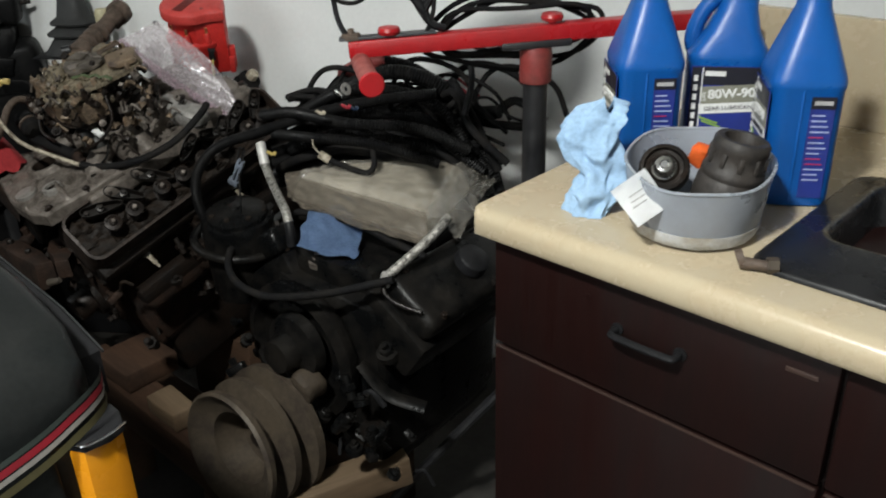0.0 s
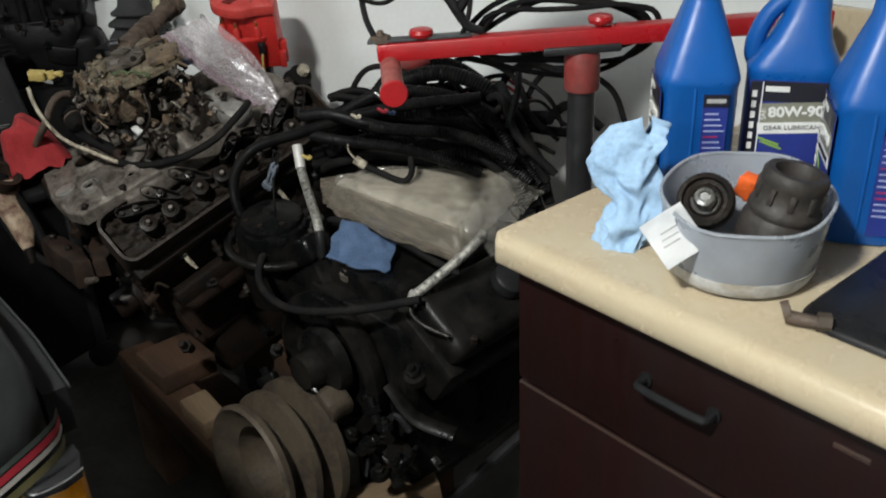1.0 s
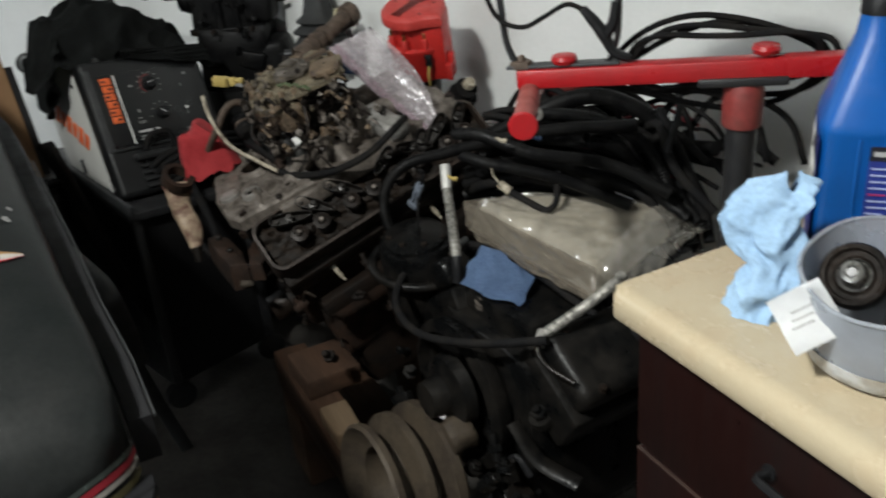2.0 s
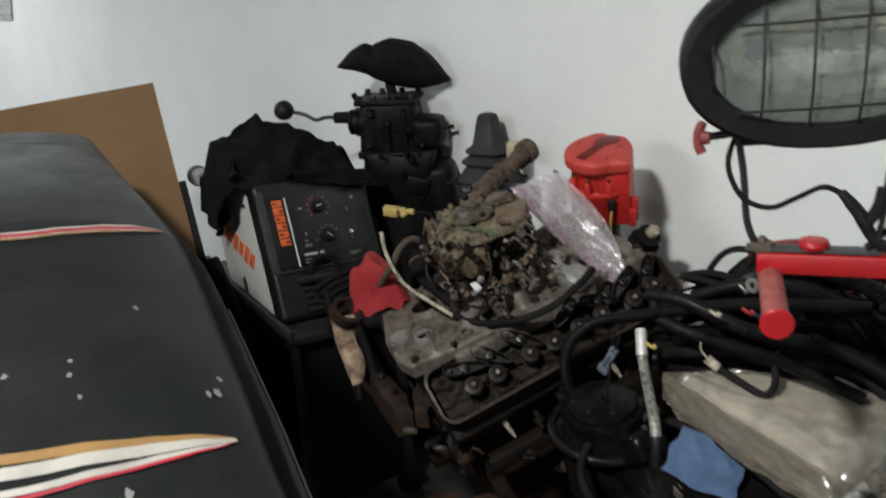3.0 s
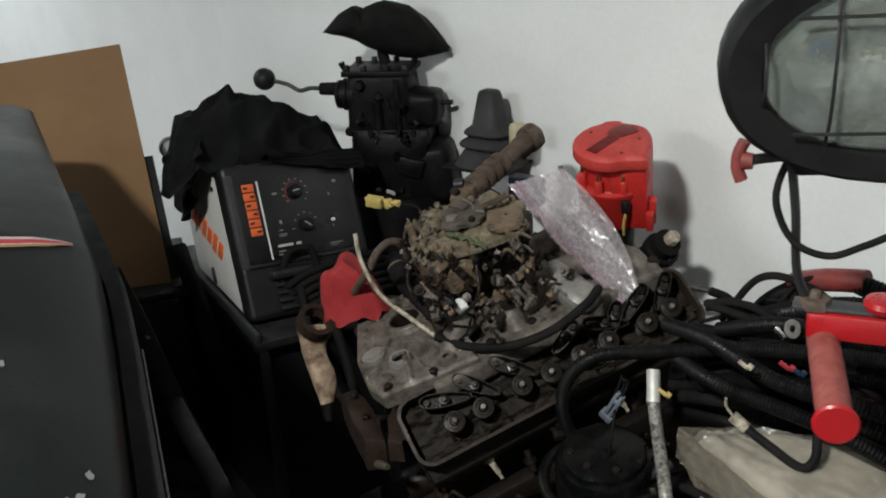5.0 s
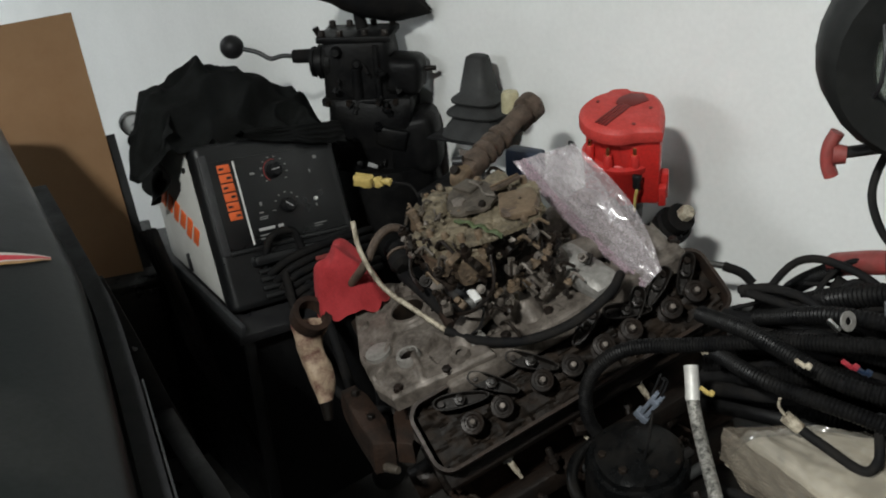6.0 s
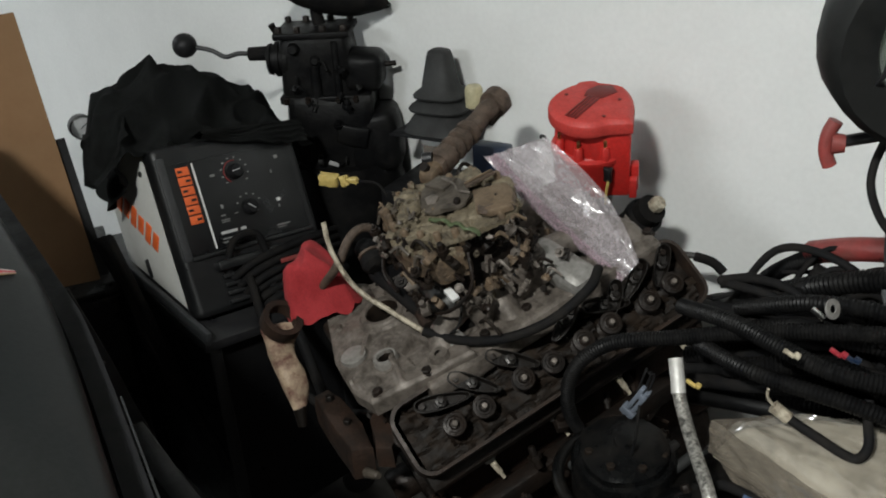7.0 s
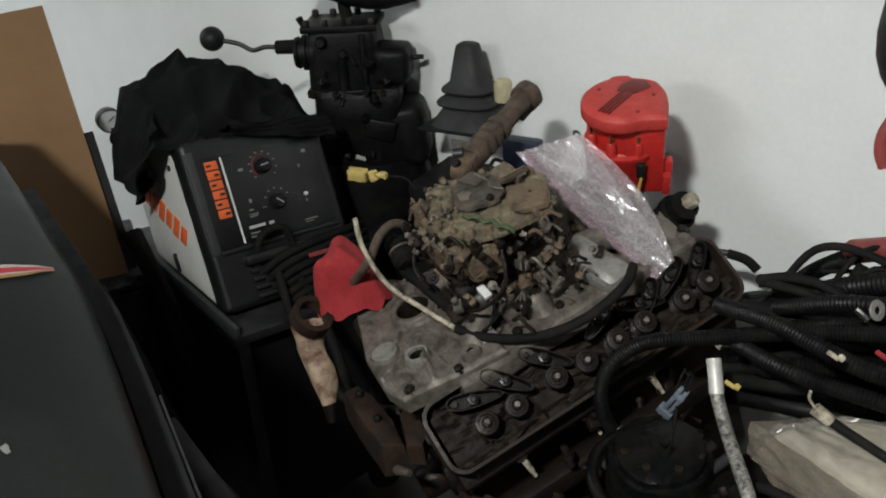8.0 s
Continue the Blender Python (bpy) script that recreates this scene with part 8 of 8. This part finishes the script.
    part("cylinder", lathe(B(), [(0, 0), (0.055, 0), (0.06, 0.01), (0.06, 0.46), (0.045, 0.52), (0.02, 0.55), (0, 0.55)], seg=28), M_STRAP, b)
    part("valve", cyl(B(), (0, 0, 0.54), (0, 0, 0.64), 0.012), M_BRASS, b)
    part("stem", tube(B(), [(0, 0, 0.62), (-0.03, -0.06, 0.70), (-0.085, -0.15, 0.80)], 0.006, 8, 5), M_BRASS, b)


jacket()


# ---- cardboard, vehicle front and strip ----
def cardboard():
    c = thing("cardboard_sheet", Matrix.Identity(4), "tall brown cardboard sheet leaning behind the vehicle", "cardboard")
    tr, br = Vector((-2.12, -0.550, 1.110)), Vector((-1.60, -0.508, 0.55))
    down = (br - tr).normalized()
    left = Vector((0.0, -1.0, -0.062)).normalized()
    left = (left - down * left.dot(down)).normalized()
    n = left.cross(down).normalized()
    bm = B()
    o = [tr, tr + left * 0.75, tr + left * 0.75 + down * 0.66, tr + down * 0.66]
    top = [bm.verts.new(p) for p in o]
    low = [bm.verts.new(p - n * 0.008) for p in o]
    bm.faces.new(top)
    bm.faces.new(low[::-1])
    for k in range(4):
        bm.faces.new((top[k], top[(k + 1) % 4], low[(k + 1) % 4], low[k]))
    part("board", bm, M_CARDBOARD, c)
    # Thin dark strip along the board's right edge.
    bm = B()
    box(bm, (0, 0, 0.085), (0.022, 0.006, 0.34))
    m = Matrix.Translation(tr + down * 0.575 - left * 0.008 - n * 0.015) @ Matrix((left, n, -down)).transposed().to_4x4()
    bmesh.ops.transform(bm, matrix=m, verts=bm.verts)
    part("dark_edge_strip", bm, M_BLACKPLASTIC, c, "dark strip behind the board's edge")
    # Made-up box that keeps the area below the board black.
    foot = thing("dark_filler_box", (-1.79, -0.875, 0), "plain black box added to darken the space under the cardboard sheet", "crate")
    part("filler_body", rough_up(cuts(box(B(), (0, 0, 0.308), (0.34, 0.78, 0.616), 0.010), 2), 0.003, 8, 3), M_ENGBLACK, foot)
    part("filler_rim", box(B(), (0, 0, 0.621), (0.352, 0.792, 0.018), 0.005), M_ENGBLACK, foot, "thin rim of the crate")


cardboard()


HOOD_X = [(-0.020, -0.575, 0.872), (-0.022, -0.540, 0.895), (-0.040, -0.520, 0.920), (-0.08, -0.512, 0.940), (-0.15, -0.515, 0.964), (-0.25, -0.527, 0.992), (-0.35, -0.533, 1.009), (-0.45, -0.540, 1.019), (-0.65, -0.554, 1.038), (-0.74, -0.562, 1.047), (-0.800, -0.569, 1.054), (-0.822, -0.573, 1.0565), (-1.20, -0.642, 1.066), (-1.60, -0.714, 1.077), (-1.63, -0.730, 1.062)]
HOOD_P = [(-1.4, 0.085), (-0.60, 0.075), (-0.30, 0.064), (-0.16, 0.052), (-0.10, 0.040), (-0.06, 0.028), (-0.03, 0.015), (-0.012, 0.005), (-0.004, -0.001), (0.003, -0.008), (0.005, -0.022), (0.005, -0.055), (0.001, -0.30), (-0.010, -0.55), (-0.010, -0.80)]
HOOD_K = [(-1.63, 0.55), (-1.0, 0.75), (-0.815, 1.0), (-0.30, 1.0), (-0.12, 0.5), (0.0, 0.15)]


def hood_lift(x, dz):
    """The crown of the top fades towards the nose and the windscreen; the sides keep their drop."""
    return dz * between(HOOD_K, x) if dz > 0 else dz


def hood_point(x, dy):
    """A point on the body at a station x and an inset dy from its crest line."""
    y = between([(a, b) for a, b, _ in HOOD_X[::-1]], x)
    z = between([(a, b) for a, _, b in HOOD_X[::-1]], x)
    return Vector((x, y + dy, z + hood_lift(x, between(HOOD_P[:12], dy))))


def vehicle_front():
    v = thing("vehicle_body", (0, 0, 0), "black vehicle front, pinstriped, with an amber corner lamp", "vehicle")
    bm = B()
    rows = [[bm.verts.new((x, y + dy, max(z + hood_lift(x, dz), 0.12))) for dy, dz in HOOD_P] for x, y, z in HOOD_X]
    for a, b in zip(rows, rows[1:]):
        for k in range(len(HOOD_P) - 1):
            bm.faces.new((a[k], a[k + 1], b[k + 1], b[k]))
    prev = rows[0][:13]
    for dx, drop in ((0.004, 0.03), (0.006, 0.08), (0.0, 0.25), (-0.02, 0.45)):
        ring = [bm.verts.new((p.co.x + dx, p.co.y, min(p.co.z, max(p.co.z - drop, 0.12)))) for p in rows[0][:13]]
        for k in range(12):
            bm.faces.new((prev[k], prev[k + 1], ring[k + 1], ring[k]))
        prev = ring
    body = part("body_shell", bm, M_HOOD, v, "black painted body, scuffed dull grey on top", 50)

    def ribbon(name, line, width, material, lift=0.0015):
        """A painted stripe through (x, inset) points, width along x."""
        bm = B()
        pts = spline([Vector((x, dy, 0)) for x, dy in line], 10)
        w = [width(i / (len(pts) - 1)) if callable(width) else width for i in range(len(pts))]
        up = Vector((0, 0, lift))
        a = [bm.verts.new(hood_point(p.x - q / 2, p.y) + up) for p, q in zip(pts, w)]
        b = [bm.verts.new(hood_point(p.x + q / 2, p.y) + up) for p, q in zip(pts, w)]
        for i in range(len(pts) - 1):
            bm.faces.new((a[i], a[i + 1], b[i + 1], b[i]))
        return part(name, bm, material, body)
    # crossing stripe at the crease: white, red, dark, gold
    for k, (mt, wd) in enumerate(((M_STRIPEW, 0.007), (M_STRIPER, 0.011), (M_STRIPEW, 0.003), (M_STRIPEG, 0.006))):
        o = -0.014 + (0.0, 0.010, 0.018, 0.024)[k]
        ribbon("pinstripe", [(-0.808 + o * 0.3, -0.017), (-0.792 + o * 0.8, -0.050), (-0.778 + o, -0.090), (-0.757 + o, -0.178), (-0.755 + o, -0.244), (-0.765 + o, -0.40)], lambda f, wd=wd: wd * (0.30 + 0.70 * min(1, f * 5)), mt, 0.0015 + 0.0004 * k)
    ribbon("pinstripe", [(-1.466, -0.045), (-1.472, -0.09), (-1.48, -0.16)], 0.010, M_GREYLINE)
    # swoosh nearer the nose: gold, white, dark gap, magenta
    for k, (mt, wd) in enumerate(((M_STRIPEG, 0.012), (M_STRIPEW, 0.013), (M_STRIPEW, 0.007), (M_STRIPER, 0.0035))):
        o = (-0.0115, 0.0005, 0.0155, 0.0210)[k]
        ribbon("pinstripe", [(-0.2665 + o * 0.15, -0.024), (-0.260 + o * 0.50, -0.048), (-0.250 + o * 0.80, -0.10), (-0.246 + o * 1.05, -0.150), (-0.243 + o * 1.3, -0.22), (-0.25 + o * 1.6, -0.36)], lambda f, wd=wd: wd * min(1.0, 0.22 + 2.0 * f), mt, 0.0015 + 0.0004 * k)
    # paint chips
    rnd = random.Random(3)
    for x, dy, s in ((-0.379, -0.223, 0.009), (-0.395, -0.162, 0.007), (-0.367, -0.164, 0.007), (-0.327, -0.157, 0.007), (-0.522, -0.087, 0.009), (-0.372, -0.022, 0.009), (-0.342, -0.029, 0.012), (-0.337, -0.038, 0.009), (-0.205, -0.13, 0.011)):
        bm = B()
        s *= 0.8
        p = hood_point(x, dy)
        e1, e2 = hood_point(x + 0.004, dy) - hood_point(x - 0.004, dy), hood_point(x, dy + 0.004) - hood_point(x, dy - 0.004)
        n = e1.cross(e2).normalized()
        e1, e2 = e1.normalized(), e2.normalized()
        p += n * (0.0014 if n.z > 0 else -0.0014)
        ring = [bm.verts.new(p + e1 * (s * (0.5 + 0.5 * rnd.random()) * math.cos(a)) + e2 * (s * 0.7 * (0.4 + 0.6 * rnd.random()) * math.sin(a))) for a in [k * math.pi / 5 for k in range(10)]]
        bm.faces.new(ring)
        part("paint_chip", bm, M_CHIP, body)
    # inner wing flange below the shut line, with a thin lip brighter than it
    for nm, dy, dz, wide, tall, mt, lb in (("wing_flange", 0.020, -0.075, 0.022, 0.05, M_BLACKPLASTIC, "dark inner wing flange"), ("flange_lip", 0.034, -0.052, 0.002, 0.003, M_DARKSTEEL, "worn bare lip of the flange")):
        bm = B()
        stations = [(x, y, z) for x, y, z in HOOD_X if (-0.70 if nm == "flange_lip" else -1.25) < x < -0.07]
        rings = []
        for x, y, z in stations:
            c = Vector((x, y + dy, z + dz))
            rings.append([bm.verts.new(c + Vector((0, a * wide / 2, b * tall / 2))) for a, b in ((-1, -1), (1, -1), (1, 1), (-1, 1))])
        for a, b in zip(rings, rings[1:]):
            for k in range(4):
                bm.faces.new((a[k], a[(k + 1) % 4], b[(k + 1) % 4], b[k]))
        bm.faces.new(rings[0])
        bm.faces.new(rings[-1][::-1])
        part(nm, bm, mt, v, lb)
    # nose stripes wrapped round the corner, and the amber lamp below
    def wrap(z, out):
        pts = [(-0.014 + out, -0.90, z - 0.045), (-0.014 + out, -0.72, z - 0.030), (-0.012 + out, -0.60, z - 0.006), (-0.014 + out, -0.545, z + 0.012), (-0.022 + out, -0.518 + out, z + 0.022), (-0.034 + out, -0.508 + out, z + 0.027)]
        return [Vector(p) for p in pts]
    for k, (mt, h) in enumerate(((M_GREYLINE, 0.006), (M_STRIPER, 0.008), (M_STRIPEW, 0.006), (M_OLIVE, 0.009))):
        bm = B()
        z = 0.876 - (0.0, 0.009, 0.018, 0.031)[k]
        line = spline(wrap(z, 0.004), 8)
        a = [bm.verts.new(p + Vector((0, 0, h / 2))) for p in line]
        b = [bm.verts.new(p - Vector((0, 0, h / 2))) for p in line]
        for i in range(len(line) - 1):
            bm.faces.new((a[i], a[i + 1], b[i + 1], b[i]))
        part("nose_stripe", bm, mt, body)
    bm = B()
    out = [(-0.024, -0.556), (-0.007, -0.546), (-0.004, -0.520), (-0.010, -0.505), (-0.030, -0.497), (-0.05, -0.497), (-0.05, -0.53)]
    plate(bm, out, 0.655, 0.838, None, 0.004)
    lamp = part("corner_lamp", bm, M_AMBER, v, "amber plastic corner lamp")
    # Black plate is added only to hide the orange top face.
    part("lens_top_cover", plate(B(), [(x * 1.0 + (0.002 if x > -0.02 else 0.0), y + (0.002 if y > -0.51 else 0.0)) for x, y in out], 0.8385, 0.8480, None, 0.003), M_BLACKPLASTIC, lamp, "black cap over the lens")
    part("lamp_trim", tube(B(), [(-0.012, -0.552, 0.847), (-0.001, -0.544, 0.848), (0.0, -0.520, 0.849), (-0.006, -0.502, 0.849)], 0.0014, 8, 5), M_CHROME, lamp, "thin chrome trim")


vehicle_front()


def strip_and_timber():
    o = Vector((-1.213, -0.383, 0))
    s = thing("steel_strip", o, "bent grey flat steel bar leaning beside the vehicle", "steel bar")
    line = [(-0.905, -0.563, 0.985), (-0.962, -0.540, 0.850), (-1.016, -0.519, 0.708), (-1.070, -0.469, 0.468), (-1.140, -0.427, 0.240), (-1.213, -0.383, 0.012)]
    part("strip", tube(B(), [Vector(p) - o for p in line], 0.0160, 10, 8, flat=0.32), M_DARKSTEEL, s)
    for k in (1, 2):
        q = Vector(line[k]) - o
        # Solid black plug stands for the dark opening of a hole.
        part("dark_hole_plug", cyl(B(), q + Vector((-0.006, -0.006, -0.003)), q + Vector((0.006, 0.006, 0.003)), 0.005, seg=10), M_BLACKMETAL, s)
    brace = [(-1.012, -0.520, 0.706), (-0.88, -0.496, 0.716), (-0.790, -0.475, 0.712), (-0.765, -0.464, 0.680), (-0.800, -0.457, 0.625), (-0.880, -0.445, 0.510), (-1.030, -0.438, 0.390)]
    part("brace", tube(B(), [Vector(p) - o for p in brace], 0.0150, 10, 8, flat=0.32), M_DARKSTEEL, s, "bent brace of the bar")

    def timber(a, b, w, h, material, label, seed):
        a, b = Vector(a), Vector(b)
        d = (b - a).normalized()
        side = d.cross(Vector((0, 0, 1))).normalized()
        m = Matrix.Translation((a + b) / 2) @ Matrix((d, -side, d.cross(-side))).transposed().to_4x4()
        bm = box(B(), (0, 0, 0), ((b - a).length, w, h), 0.004)
        rough_up(cuts(bm, 2), 0.003, 14, seed)
        solo("timber_block", bm, material, label, "timber", "timbers under the engines", m=m)
    timber((-1.06, -0.118, 0.255), (-0.46, -0.122, 0.252), 0.076, 0.088, M_WOODRED, "oil-stained timber beam under the engines", 1)
    timber((-1.15, 0.05, 0.05), (-0.15, 0.05, 0.05), 0.09, 0.10, M_WOODDARK, "oily timber beam on the floor", 2)
    timber((-1.04, -0.118, 0.106), (-0.92, -0.118, 0.106), 0.078, 0.208, M_WOODDARK, "dark oily timber stack under the beam", 3)
    timber((-0.56, -0.122, 0.105), (-0.47, -0.122, 0.105), 0.078, 0.206, M_WOODDARK, "dark oily timber stack under the beam", 10)
    timber((-0.960, -0.088, 0.322), (-0.830, -0.086, 0.322), 0.120, 0.046, M_WOODRED, "reddish-brown timber block lying on the beam", 4)
    timber((-0.742, -0.122, 0.318), (-0.640, -0.126, 0.318), 0.056, 0.042, M_WOOD, "short pale timber offcut on the beam", 5)
    timber((-0.36, -0.13, 0.255), (-0.262, 0.105, 0.275), 0.06, 0.06, M_WOOD, "pale timber beam under the black engine", 6)
    timber((-1.06, 0.02, 0.32), (-1.03, 0.16, 0.36), 0.08, 0.06, M_WOODDARK, "dark timber block under the engine", 7)
    timber((-1.12, 0.22, 0.13), (-0.85, 0.22, 0.13), 0.12, 0.25, M_WOODDARK, "dark timber stack under the engine", 8)
    timber((-0.58, 0.20, 0.13), (-0.40, 0.20, 0.13), 0.12, 0.25, M_WOODDARK, "dark timber stack under the engine", 9)


strip_and_timber()


# ---- paper on the wall ----
def wall_sheet():
    p = thing("paper_sheet", WALL @ Matrix.Translation((-3.92, 0, 1.27)), "white paper sheet with a faint grey outline taped on the wall", "paper")
    bm = B()
    vs = [bm.verts.new(q) for q in ((-0.20, -0.002, -0.10), (0.07, -0.002, -0.10), (0.20, -0.002, 0.16), (-0.20, -0.002, 0.16))]
    bm.faces.new(vs)
    bmesh.ops.solidify(bm, geom=bm.faces[:], thickness=0.001)
    part("sheet", bm, mat("wall_paper_white", (0.72, 0.73, 0.73), 0.7, second=(0.62, 0.63, 0.63), amount=0.4, scale=20, bump=0.03), p)
    part("outline", tube(B(), [(0.072, -0.005, -0.085), (0.13, -0.005, 0.04), (0.195, -0.005, 0.155)], 0.004, 6, 4, flat=0.5), M_GREYPRINT, p, "grey edge line")
    part("tape", box(B(), (-0.06, -0.0055, -0.085), (0.27, 0.001, 0.035)), mat("grey_tape", (0.42, 0.43, 0.41), 0.6, bump=0), p, "pale grey tape")


wall_sheet()
